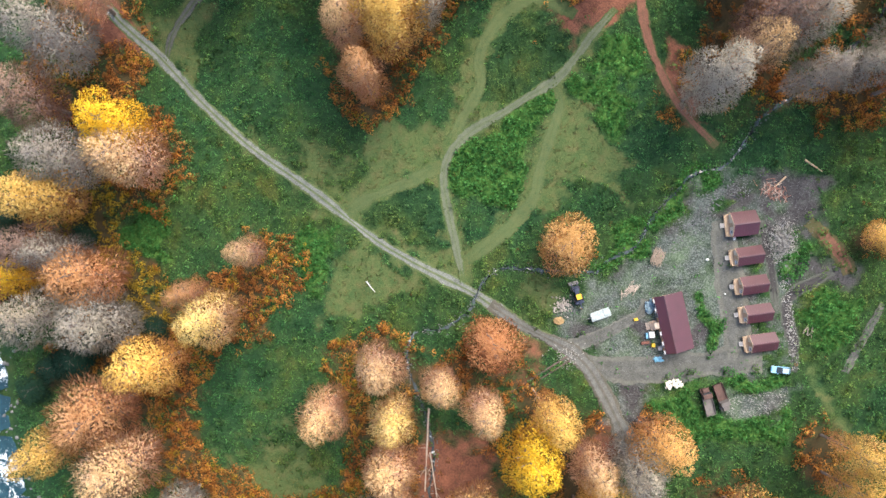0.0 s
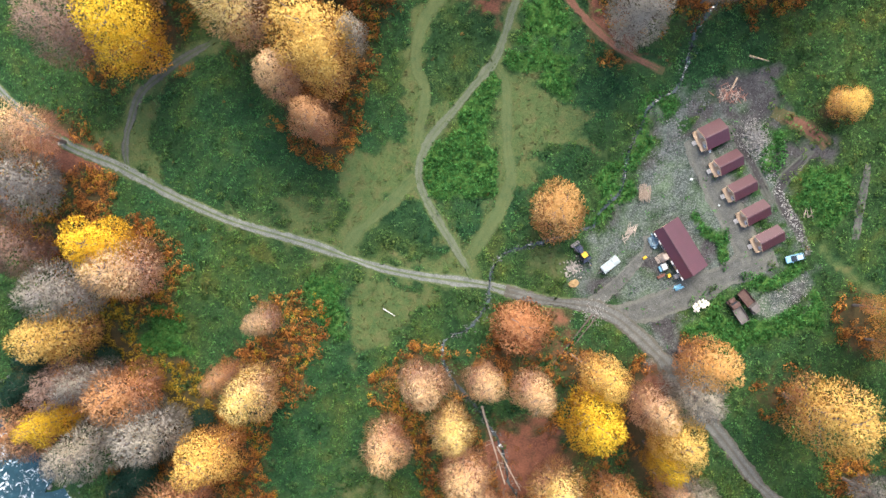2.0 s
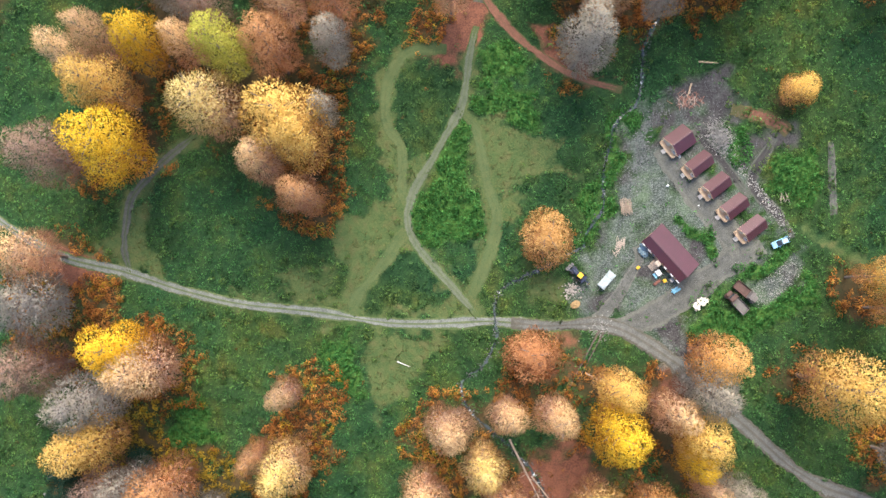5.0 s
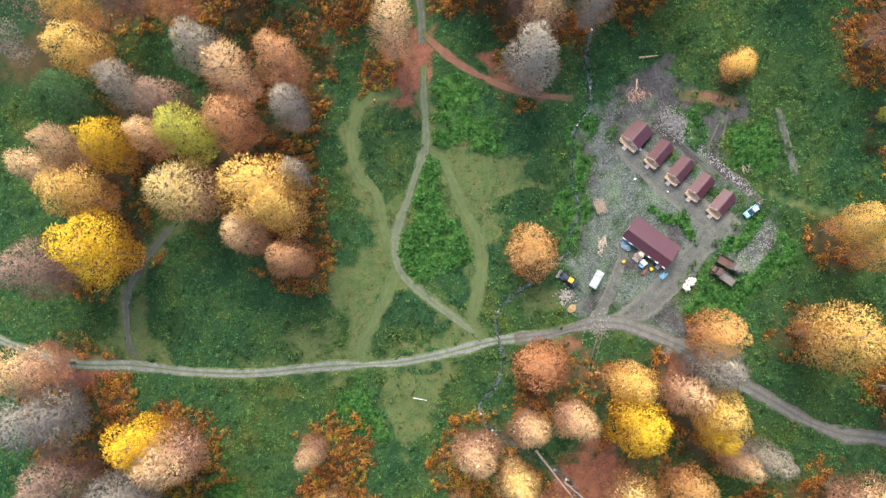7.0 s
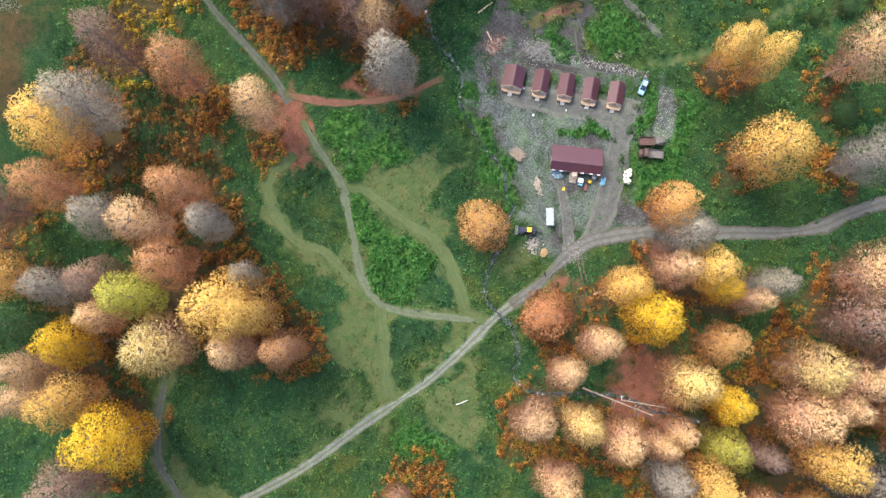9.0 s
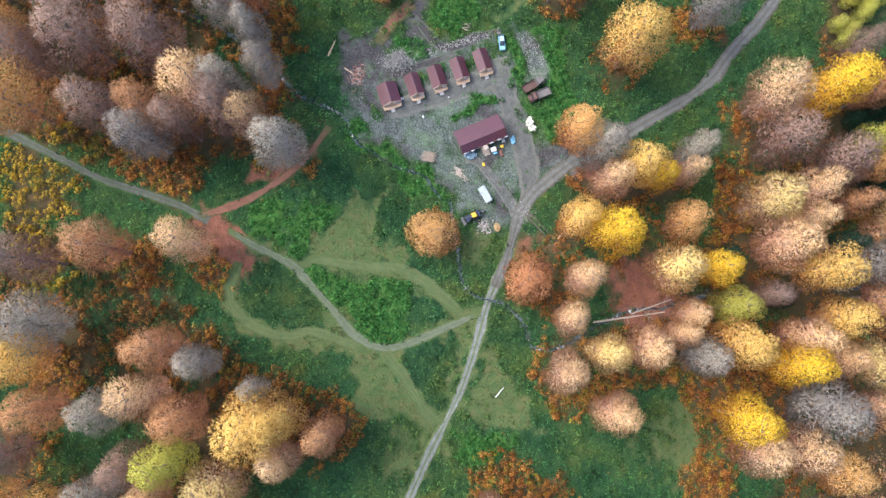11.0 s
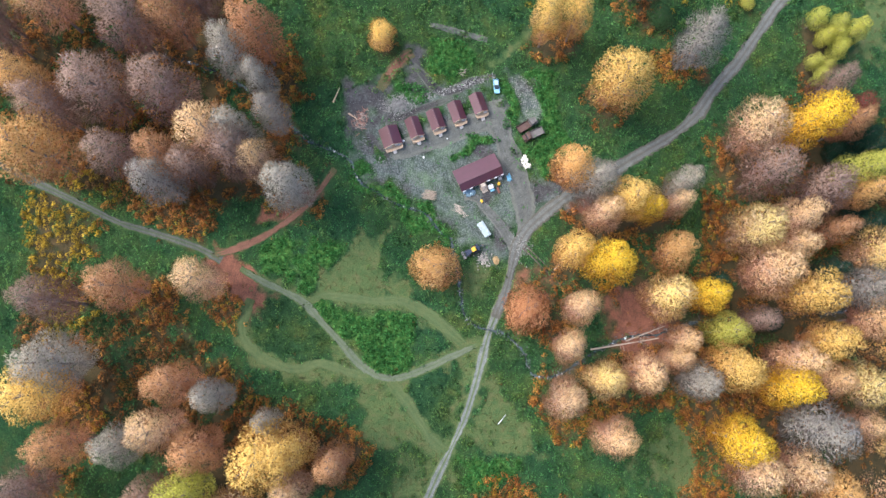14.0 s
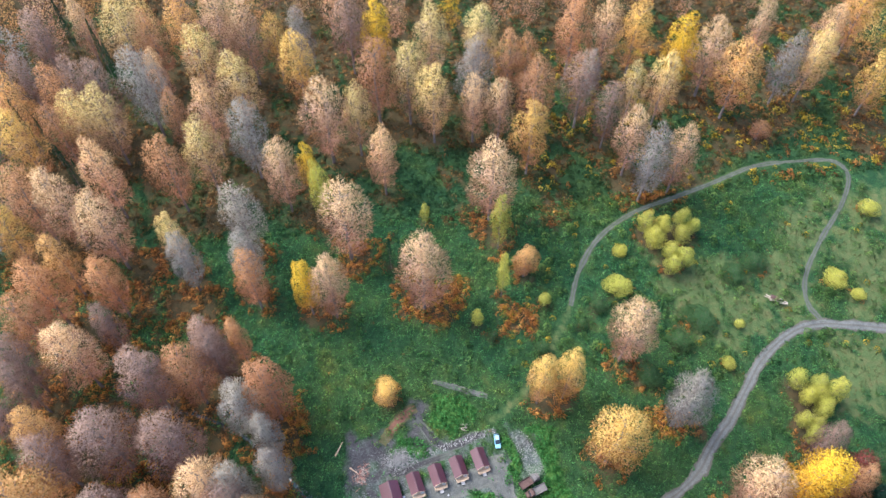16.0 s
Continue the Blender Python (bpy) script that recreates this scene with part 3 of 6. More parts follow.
BELTS_A_7 = [(-28.3, -24.2), (-13.4, -17.3), (-8.2, -19.9), (-16.2, -26.7), (-21.6, -33.5), (-27, -29.6)]
BELTS_A_8 = [(-24.3, -32.2), (-17.6, -34.8), (-17, -45.6), (-17.8, -59.7), (-24.7, -60), (-22.5, -48.6)]
BELTS_B_0 = [(-28.7, 45), (-24.8, 39.8), (-23.6, 32.2), (-15.7, 28.8), (-7.9, 34.3), (-6.6, 45.5), (-10.5, 41.9), (-13.1, 31.9), (-22.2, 33.4)]
BELTS_B_1 = [(51.3, 42.3), (61, 45.5), (61.2, 42), (54.3, 39.8), (55.7, 32.7), (50.9, 35.2)]
BELTS_B_2 = [(66, 32.4), (73.9, 35.7), (78.4, 34.4), (83.1, 28.4), (90.7, 32.9), (93, 25.9), (83.3, 24.9), (78.6, 30.9), (69.6, 29.3)]
BELTS_B_3 = [(6.6, 106.8), (15.9, 98.2), (5.8, 91.4), (3.1, 96.5)]
BELTS_B_4 = [(30.6, 81.6), (37.1, 76.2), (30.4, 67.6), (26.7, 70.8)]
BELTS_B_5 = [(29.7, 64.3), (34.1, 55.2), (27.2, 52.8), (22.5, 56.1)]
BELTS_B_6 = [(-3.6, 64.8), (10.1, 61.9), (1.6, 50.7), (-2.2, 53), (-4.7, 62)]
BELTS_B_7 = [(-43.3, 5.8), (-30.7, -6), (-33, -9.9), (-46.7, -12.5), (-50.3, -8)]
BELTS_B_8 = [(65.6, 79), (55.4, 57.8), (48.1, 59.2), (53.4, 72)]
BELTS_B_9 = [(40, 77.2), (30.4, 69.2), (24.9, 74.3), (32.6, 81.6)]
BELTS_B_10 = [(33, 60.6), (24.4, 55), (19.8, 55.3), (27.1, 61.5)]
BELTS_C_0 = [(34.3, -79.3), (25.2, -93.6), (10.2, -83), (8.1, -71.1), (26.3, -77.5)]
BELTS_C_1 = [(-17.7, -59.3), (-22.1, -73.7), (-30.8, -90.1), (-31.9, -76.5), (-35.8, -61.9), (-26.9, -57)]
BELTS_C_2 = [(-15.8, -38.9), (-17.9, -55.7), (-17.7, -59.3), (-22.1, -53.7), (-23.4, -37.2)]
BELTS_C_3 = [(15.6, 60.1), (4.8, 56.8), (-0.9, 54.6), (-2, 62.6), (6.3, 63.8)]
BELTS_C_4 = [(-7.6, 46.5), (-10.1, 30.3), (-17.9, 27.2), (-22.6, 30.8), (-18.9, 35.6), (-12.8, 45.6)]
BELTS_C_5 = [(-41.4, -59.3), (-49.6, -70.2), (-66.7, -62.2), (-61.3, -50.3)]
BELTS_C_6 = [(76.6, -72.8), (75.3, -81.3), (67.4, -88.7), (64.3, -78.2), (70.1, -71.7)]
BELTS_C_7 = [(144.9, 9.3), (144.9, -7.4), (129.6, 4.1), (134.6, 10.6)]
BELTS_C_8 = [(130.1, -6.8), (126.9, -30.3), (117.1, -28.1), (110.5, -19.4), (116, -8)]
BELTS_C_9 = [(159.9, -96.8), (159.4, -123.6), (166, -135.7), (149.6, -119.6), (147.7, -94.7)]
BELTS_C_10 = [(185.5, -136.8), (165.2, -142.5), (172.3, -180.2), (181.6, -174.9)]
BELTS_C_11 = [(96, 26.6), (79.4, 23.6), (79.6, 34.2), (87.6, 35.1)]
BELTS_C_12 = [(182.4, -195.9), (183.3, -217.7), (153.1, -201.9), (162.7, -190.3)]
BELTS_C_13 = [(115.8, -37), (114, -49.6), (104.6, -47), (106.4, -34.7)]
BELTS_C_14 = [(-31.4, -1.3), (-33.8, -10.3), (-41.6, -6.9), (-37.5, 2.2)]
YELLOW_BELTS_0 = [(70.8, 95.6), (59, 93), (41.6, 95.4), (32.7, 88.8), (27.1, 103.8), (51, 103.2)]
YELLOW_BELTS_1 = [(-93.6, 17), (-79.1, 15.4), (-72.8, 12), (-77.2, 8), (-79.7, 1.2), (-84.8, -0.2), (-92.8, 2.6), (-95.4, 10.8)]
YELLOW_BELTS_2 = [(-86.8, 4.6), (-77.5, 1.9), (-71.1, -1.6), (-65.6, -8.4), (-64.5, -16.6), (-71.8, -22.2), (-77.5, -16.7), (-82.9, -5.7)]
BELTS_D_0 = [(63.6, 75.5), (57.1, 68.4), (62.3, 63.2), (61.9, 56.3), (55.1, 54.4), (48.5, 58.5), (45.5, 61.9), (49.0, 65.7), (52.0, 70.7), (56.5, 76.1)]
BELTS_D_1 = [(86.6, 76.1), (85.2, 71.5), (82.2, 59.5), (72.1, 61.1), (75.5, 64.9), (78.2, 72.8), (79.9, 79.4)]
BELTS_D_2 = [(94.2, 34.6), (93.2, 27.6), (84.6, 28.9), (77.7, 31.9), (82.6, 35.3), (88.6, 36.3)]
BELTS_D_3 = [(73.1, 37.8), (69.2, 28.9), (65.2, 31.1), (66.5, 36.9)]
BELTS_D_4 = [(40.7, 79.8), (35.7, 68.2), (26.9, 71.0), (27.7, 80.8)]
BELTS_D_5 = [(19.9, 98.8), (11.7, 93.5), (3.3, 96.2), (7.7, 102.4)]
BELTS_D_6 = [(16.0, 69.1), (10.5, 57.4), (-1.4, 56.2), (-3.6, 61.2), (5.7, 62.6), (11.9, 68.2)]
BELTS_D_7 = [(-18.2, -60.2), (-24.6, -85.3), (-31.9, -80.9), (-28.2, -71.4), (-31.2, -61.4), (-25.4, -57.3)]
BELTS_D_8 = [(-6.3, 46.2), (-6.6, 37.5), (-12.5, 29.9), (-22.9, 30.3), (-23.4, 34.9), (-14.5, 34.7), (-11.4, 42.8)]
BELTS_D_9 = [(-93.0, 59.0), (-84.7, 56.0), (-77.8, 49.0), (-84.0, 39.7), (-81.4, 34.7), (-88.0, 25.3), (-97.0, 33.2), (-101.7, 43.1)]
BELTS_D_10 = [(-68.6, 29.7), (-63.3, 25.8), (-61.3, 20.3), (-65.4, 13.0), (-65.7, 5.4), (-70.4, 9.0), (-67.8, 17.1), (-69.2, 23.8)]
BELTS_D_11 = [(-89.0, 17.2), (-73.0, 16.4), (-68.4, 9.7), (-75.6, 8.2), (-80.3, 5.5), (-75.6, -1.2), (-67.5, -11.0), (-62.8, -20.9), (-56.8, -28.2), (-58.0, -37.3), (-64.7, -34.5), (-66.8, -22.4), (-75.5, -10.7), (-84.3, 1.0), (-89.0, 10.9)]
BELTS_D_12 = [(-41.8, 2.5), (-34.9, 2.5), (-31.0, -3.8), (-35.2, -9.5), (-42.2, -12.6), (-44.6, -20.9), (-49.1, -22.1), (-49.2, -12.7), (-55.1, -8.6), (-50.6, -5.9), (-43.6, -5.9)]
BELTS_D_13 = [(-4.1, 63.4), (2.3, 63.1), (9.3, 59.6), (4.9, 56.3), (-1.4, 55.2), (-3.6, 50.6), (-8.8, 47.4), (-7.4, 42.6), (-10.1, 35.3), (-16.0, 30.8), (-20.8, 30.2), (-18.6, 36.4), (-13.4, 42.5)]
YELLOW_BELTS_3 = [(70.3, 90.7), (70.0, 83.9), (64.7, 77.8), (59.9, 79.0), (62.1, 84.0), (66.7, 90.0)]
YELLOW_BELTS_4 = [(67.9, 102.0), (65.9, 94.2), (57.9, 84.5), (47.6, 86.7), (46.7, 97.8), (54.9, 104.4)]
BELTS = [BELTS_D_0, BELTS_D_1, BELTS_D_2, BELTS_D_3, BELTS_D_4, BELTS_D_5, BELTS_D_6, BELTS_D_7, BELTS_D_8, BELTS_D_9, BELTS_D_10, BELTS_D_11, BELTS_D_12, BELTS_D_13, YELLOW_BELTS_3, YELLOW_BELTS_4, BELTS_A_0, BELTS_A_1, BELTS_A_2, BELTS_A_3, BELTS_A_4, BELTS_A_5, BELTS_A_6, BELTS_A_7, BELTS_A_8, BELTS_B_0, BELTS_B_1, BELTS_B_2, BELTS_B_3, BELTS_B_4, BELTS_B_5, BELTS_B_6, BELTS_B_7, BELTS_B_8, BELTS_B_9, BELTS_B_10, BELTS_C_0, BELTS_C_1, BELTS_C_2, BELTS_C_3, BELTS_C_4, BELTS_C_5, BELTS_C_6, BELTS_C_7, BELTS_C_8, BELTS_C_9, BELTS_C_10, BELTS_C_11, BELTS_C_12, BELTS_C_13, BELTS_C_14, YELLOW_BELTS_0]
YELLOW_BELTS = [YELLOW_BELTS_3, YELLOW_BELTS_4, YELLOW_BELTS_0, YELLOW_BELTS_1, YELLOW_BELTS_2]
GROVES = [
    ("grey", [(67, 42, 6.0, 34), (59, 62, 6.2, 34), (134, 53, 4.7, 31)]),
    # grey trees set to mauve: the hillside's shade put into their colour
    ("mauve", [(102, 45, 5.9, 34), (83, 71, 8.3, 36), (116, 73, 4.0, 29), (106, 47, 5.6, 33), (81, 84, 6.1, 34)]),
    ("peach", [(236, 87, 4.7, 31), (223, 39, 8.8, 40), (220, 30, 8.8, 40), (209, 61, 4.5, 30), (186, 44, 6.7, 36), (164, 75, 7.4, 37), (160, 23, 6.9, 36), (163, -9, 6.2, 34), (154, 86, 7.7, 38), (145, 74, 7.7, 38)]),
    ("cream", [(224, 70, 8.6, 40), (210, 46, 7.6, 37), (196, 34, 7.9, 38), (187, 83, 6.6, 35), (186, 75, 7.5, 37), (170, 46, 7.4, 37), (181, -3, 6.5, 35), (194, -23, 8.2, 39), (184, -30, 7.6, 38), (142, 56, 4.4, 30), (210, -52, 8.7, 40), (183, -103, 5.9, 34)]),
    ("orange", [(227, 52, 7.3, 37), (195, 103, 7.0, 36)]),
    ("gold", [(221, 21, 5.3, 32), (205, 14, 7.2, 37), (179, 99, 7.2, 37), (148, 100, 6.3, 35)]),
    ("grey", [(198, 64, 8.7, 40), (195, -91, 4.4, 30), (149, -97, 8.4, 39), (188, -168, 7.4, 37), (219, 12, 6.0, 36)]),
    ("mauve", [(199, 77, 6.8, 36), (185, -84, 8.4, 39), (174, -91, 6.3, 34)]),
    ("russet", [(202, -68, 5.5, 33), (201, -61, 6.7, 36), (213, -89, 8.9, 40), (183, -66, 8.3, 39), (171, -154, 4.5, 10)]),
    ("yellow", [(201, -129, 7.9, 38)]),
    ("yellow", [(-68, 26, 6.7, 36), (18, -43, 7.1, 36), (-30, 80, 6.0, 34), (-47, 65, 8.5, 36), (30, -57, 4.3, 29), (44, -105, 8.0, 36), (5, -67, 5.3, 32), (-22, -82, 6.7, 36), (-33, -67, 6.9, 36), (222, -16, 6.5, 35), (164, 15, 3.8, 29), (121, 20, 4.3, 30)]),
    ("gold", [(-86, 11, 7.8, 36), (-63, -25, 6.9, 36), (-87, -45, 5.9, 34), (23, -35, 5.5, 33), (-10, 45, 6.7, 36), (-16, 110, 5.2, 32), (-21, 99, 5.9, 34), (-11, 50, 8.8, 36), (-42, 76, 6.8, 36), (91, 2, 4.6, 10), (83, -41, 4.9, 31), (83, -49, 4.9, 31), (63, -56, 8.4, 36), (33, -52, 5.9, 34), (0, -94, 6.9, 36), (-14, -69, 7.4, 36), (-13, -96, 6.4, 35), (-67, -77, 6.0, 34), (15, 97, 7.6, 36), (166, -60, 7.5, 37), (210, -114, 7.9, 38), (177, -201, 7.4, 37)]),
    ("orange", [(27, 1, 6.8, 14), (44, -39, 6.2, 34), (23, -116, 4.8, 31), (18, -61, 5.7, 33), (-50, -88, 6.4, 35), (183, -144, 9.8, 40), (211, -212, 9.1, 40), (125, -48, 4.6, 17), (88, 87, 5.6, 33)]),
    ("peach", [(-66, 19, 7.6, 36), (-70, -48, 8.9, 36), (-42, -1, 4.0, 29), (-25, -35, 6.2, 34), (-13, -25, 6.1, 34), (-11, -46, 6.2, 34), (0, -29, 4.7, 30), (9, -34, 5.1, 32), (31, -45, 5.4, 32), (-20, 46, 5.4, 32), (60, 38, 5.0, 31), (1, 73, 6.2, 34), (-22, 76, 4.7, 30), (-38, 87, 5.3, 32), (-45, 86, 5.6, 33), (-77, 55, 6.9, 36), (34, 57, 5.7, 33), (30, -65, 4.0, 29), (45, -89, 7.6, 36), (20, -95, 5.9, 34), (13, -93, 5.3, 32), (8, -85, 7.5, 36), (-10, -111, 6.9, 36), (-5, -59, 4.3, 29)]),
    ("peach", [(-9, -56, 4.2, 29), (-16, -86, 6.4, 35), (-23, -96, 4.7, 30), (-41, -69, 7.1, 36), (-43, -81, 6.4, 35), (-37, -103, 4.7, 30), (68, 48, 7.1, 36), (179, 7, 9.2, 40), (139, 6, 9.3, 40), (183, -44, 6.2, 34), (181, -53, 5.7, 33), (148, -42, 9.9, 40)]),
    ("peach", [(211, -102, 7.9, 38), (161, -95, 7.1, 36), (151, -109, 7.1, 36), (196, -139, 9.5, 40), (210, -167, 6.5, 35), (200, -191, 7.6, 38), (119, 13, 6.0, 34), (118, -14, 8.6, 40), (92, -70, 7.2, 37)]),
    ("cream", [(-49, -15, 6.7, 36), (-10, -36, 5.5, 33), (-24, 61, 7.8, 36), (7, -56, 6.8, 36), (19, -83, 7.3, 36), (6, -116, 7.7, 36), (-26, -103, 6.2, 34), (215, -35, 7.6, 37), (183, -115, 7.6, 37), (188, -179, 8.0, 38)]),
    ("russet", [(-76, -6, 7.3, 36), (-55, -10, 4.3, 29), (-75, -36, 9.5, 36), (-16, 35, 5.5, 32), (2, 96, 5.8, 33), (11, 68, 6.0, 34), (-6, 65, 6.3, 35), (42, -117, 4.5, 30), (15, -106, 4.4, 30), (98, 52, 6.6, 35), (65, 60, 5.8, 33), (108, 40, 3.6, 27), (36, 76, 6.2, 34), (196, -12, 9.2, 40), (200, 91, 6.0, 34), (184, 89, 5.8, 33), (164, 56, 7.2, 37)]),
    ("russet", [(127, 89, 6.4, 35), (118, 92, 6.3, 34), (128, 73, 5.4, 32), (125, 35, 5.1, 32)]),
    ("grey", [(-82, 45, 8.6, 36), (-81, 19, 7.7, 36), (-74, -16, 8.2, 36), (-89, -15, 7.0, 36), (52, 32, 6.6, 36), (71, 33, 4.7, 30), (80, 34, 4.4, 30), (-19, 88, 5.0, 31), (-1, 83, 5.2, 32), (6, 60, 5.0, 31), (-3, 49, 3.5, 27), (39, -44, 6.0, 34), (35, -68, 4.5, 30), (-2, -109, 6.9, 36), (-16, -60, 5.7, 33), (-35, -88, 9.0, 36), (-64, -85, 7.2, 36), (-59, -58, 6.0, 34), (87, 39, 5.9, 34)]),
    ("grey", [(21, 93, 7.6, 36), (175, 32, 7.6, 37), (144, 36, 7.5, 37), (196, -47, 7.9, 38), (132, 36, 4.8, 31), (70, -79, 6.9, 36)]),
    ("mauve", [(-89, 32, 7.7, 36), (-88, 0, 6.4, 35), (-6, 106, 5.8, 33), (-14, 79, 5.3, 32), (-60, 70, 7.2, 36), (53, -114, 4.8, 31), (33, -90, 7.3, 36), (26, -103, 7.1, 36), (-4, -80, 4.3, 29), (98, 62, 7.5, 36), (62, 43, 6.3, 35), (67, 71, 5.7, 33), (61, 54, 5.3, 32), (36, 92, 6.0, 34), (224, 97, 7.0, 36), (222, -6, 8.1, 39), (209, 102, 5.4, 32), (201, 84, 6.8, 36), (108, 94, 5.8, 33), (94, 96, 4.5, 30), (102, 93, 4.6, 30)]),
    ("lime", [(-15, 70, 6.3, 35), (29, -116, 6.6, 35), (-5, -70, 5.2, 32), (153, 12, 4.2, 30), (136, -42, 4.2, 30), (135.7, -94.1, 4.0, 12.6), (129.9, -94.9, 4.0, 10.8), (133.5, -99.2, 3.3, 11.8), (135.0, -106.6, 3.1, 13.0), (129.9, -104.8, 3.4, 10.4), (132.5, -110.0, 3.0, 9.7), (123.9, -98.8, 3.6, 10.5), (118.7, -97.2, 3.0, 10.6), (120.7, -101.9, 3.6, 11.7), (119, -39, 2.5, 25), (114, -52, 2.3, 6), (75.2, -120.7, 3.2, 12.5), (69.9, -122.3, 3.0, 11.0), (72.1, -126.0, 3.2, 12.9), (69.9, -125.8, 3.4, 10.7), (66.0, -125.9, 3.4, 10.2), (69.3, -130.6, 3.5, 14.9), (63.6, -117.8, 2.3, 9.9), (58.4, -117.6, 2.5, 12.5)]),
    ("lime", [(61.6, -120.5, 2.8, 9.9), (110, -29, 2.2, 10), (116, -78, 4.9, 5), (97, -113, 1.9, 4), (108, -154, 4.6, 4), (101, -159, 2.8, 4), (129, -83, 2.8, 4), (85, -104, 2.6, 4)]),
    ("evergreen", [(-88, -27, 5.4, 9), (-99, -34, 4.3, 9), (-94, -29, 4.0, 8), (-82, -22, 4.0, 9), (-54, -20, 3.1, 6), (-79, -58, 4.3, 8)]),
    ("green", [(-29, 91, 7.1, 36), (46, -125, 4.0, 29), (110, -69, 2.7, 4), (101, -101, 5.8, 4), (95, -91, 4.2, 4), (85, -77, 4.5, 5), (105, -62, 2.1, 4), (115, -119, 4.5, 4), (118, -128, 5.1, 5)]),
    ("green", [(99, -47, 2.6, 4), (105, -33, 1.8, 4)]),
    ("yellow", [(-95, -7, 5.0, 33)]),
    ("russet", [(-104, -7, 7.2, 34)]),
    ("grey", [(-83, -1, 5.2, 34)]),
    ("evergreen", [(-105, 3, 5.0, 14), (-111, 1, 5.0, 13), (-103, 9, 4.4, 10), (-85, 3, 3.4, 6), (-68, -19, 3.4, 7), (-112, -9, 4.6, 11)]),
    ("lime", [(156, 13, 3.0, 30), (149, -20, 2.2, 12), (132, -180, 4.0, 7)]),
    # next three groves use duller kinds that carry the slope's shade
    ("orange", [(137, 86, 5.4, 32), (71, 88, 9.3, 36)]),
    ("mauve", [(80, 56, 7.9, 36)]),
    ("peach", [(107, 80, 6.9, 36)]),
    ("russet", [(222, 62, 6.7, 35), (189, 55, 4.9, 31), (157, 95, 7.5, 37)]),
    ("evergreen", [(35, -124, 4.8, 31), (5, -102, 3.8, 28), (39, -123, 4.3, 20), (32, -131, 4.3, 20), (-5, -86, 3.9, 16), (8, -75, 3.6, 14), (40, -139, 4.0, 18), (11, -128, 4.3, 20), (15, -120, 4.0, 18), (31, -140, 4.8, 14), (27, -128, 4.4, 12), (21, -135, 4.4, 12), (3, -131, 5.1, 12), (2, -120, 4.0, 12), (34, -120, 4.0, 12), (43, -150, 5.1, 14), (20, -120, 4.1, 10), (38, -118, 3.7, 10)]),
    ("copper", [(90, 32, 7.0, 36), (11, -21, 7.0, 14)]),
    ("crimson", [(46, -121, 5.0, 24)]),
    ("spruce", [(174, 88, 2.2, 24), (192, 102, 2.2, 26), (225, 81, 2.4, 28), (237, 93, 2.4, 28), (146, 34, 1.3, 12), (195, 57, 2.0, 22), (170, 84, 1.7, 22), (188, 96, 1.7, 22), (134, -6, 1.5, 16), (218, 77, 2.1, 24), (208, 80, 2.0, 24)]),
]



# ---- plan helpers ----
def smooth(line, step=1.2):
    """Points at even steps along a soft curve through the given corners."""
    p = np.array(line, float)
    p = np.vstack([2 * p[0] - p[1], p, 2 * p[-1] - p[-2]])
    out = []
    for i in range(1, len(p) - 2):
        n = max(2, int(np.linalg.norm(p[i + 1] - p[i]) / step))
        t = np.linspace(0, 1, n, endpoint=False)[:, None]
        a, b, c, d = p[i - 1], p[i], p[i + 1], p[i + 2]
        out.append(0.5 * (2 * b + (c - a) * t + (2 * a - 5 * b + 4 * c - d) * t**2 + (3 * b - a - 3 * c + d) * t**3))
    return np.vstack(out + [p[-2:-1]])


def far_from(xy, line):
    """Distance of each point to a curve."""
    best = np.full(len(xy), 1e9)
    for q in line[::2]:
        np.minimum(best, (xy[:, 0] - q[0]) ** 2 + (xy[:, 1] - q[1]) ** 2, out=best)
    return np.sqrt(best)


def inside(xy, corners, soft=1.5):
    """1 inside a soft-edged outline, 0 outside."""
    p = np.array(corners, float)
    dist, odd = np.full(len(xy), 1e9), np.zeros(len(xy), bool)
    for a, b in zip(p, np.roll(p, -1, 0)):
        ab = b - a
        t = (((xy - a) @ ab) / (ab @ ab)).clip(0, 1)[:, None]
        dist = np.minimum(dist, np.linalg.norm(xy - a - t * ab, axis=1))
        cross = (a[1] > xy[:, 1]) != (b[1] > xy[:, 1])
        with np.errstate(divide="ignore", invalid="ignore"):
            odd ^= cross & (xy[:, 0] < (b[0] - a[0]) * (xy[:, 1] - a[1]) / (b[1] - a[1] + 1e-12) + a[0])
    return (0.5 + np.where(odd, dist, -dist) / (2 * soft)).clip(0, 1)


CREEK_LINE, RIVER_LINE = smooth(CREEK, 1.0), smooth(RIVER, 3.0)


def slope(v, reach=330.0):
    return reach * np.tanh(v / reach)


def heights(xy):
    """The lie of the land: a valley side that falls to the river, soft humps, and the beds of creek and river."""
    x, y = xy[:, 0], xy[:, 1]
    z = 0.1206 * slope(x) + 0.0759 * slope(y)
    z = z + 0.18 * np.sin(x * 0.21 + 1.3 * np.sin(y * 0.13)) * np.sin(y * 0.17 + 0.7) + 0.10 * np.sin(x * 0.53 + y * 0.31)
    near = (x > -140) & (x < 190) & (y > -170) & (y < 130)
    d = np.full(len(xy), 99.0)
    d[near] = far_from(xy[near], CREEK_LINE)
    z = z - 0.55 * np.exp(-((d / 1.3) ** 2))
    r = far_from(xy, RIVER_LINE)
    return z - 2.2 / (1 + np.exp(((r - 10.5) / 0.9).clip(-30, 30)))


def height(x, y):
    return float(heights(np.array([[x, y]], float))[0])


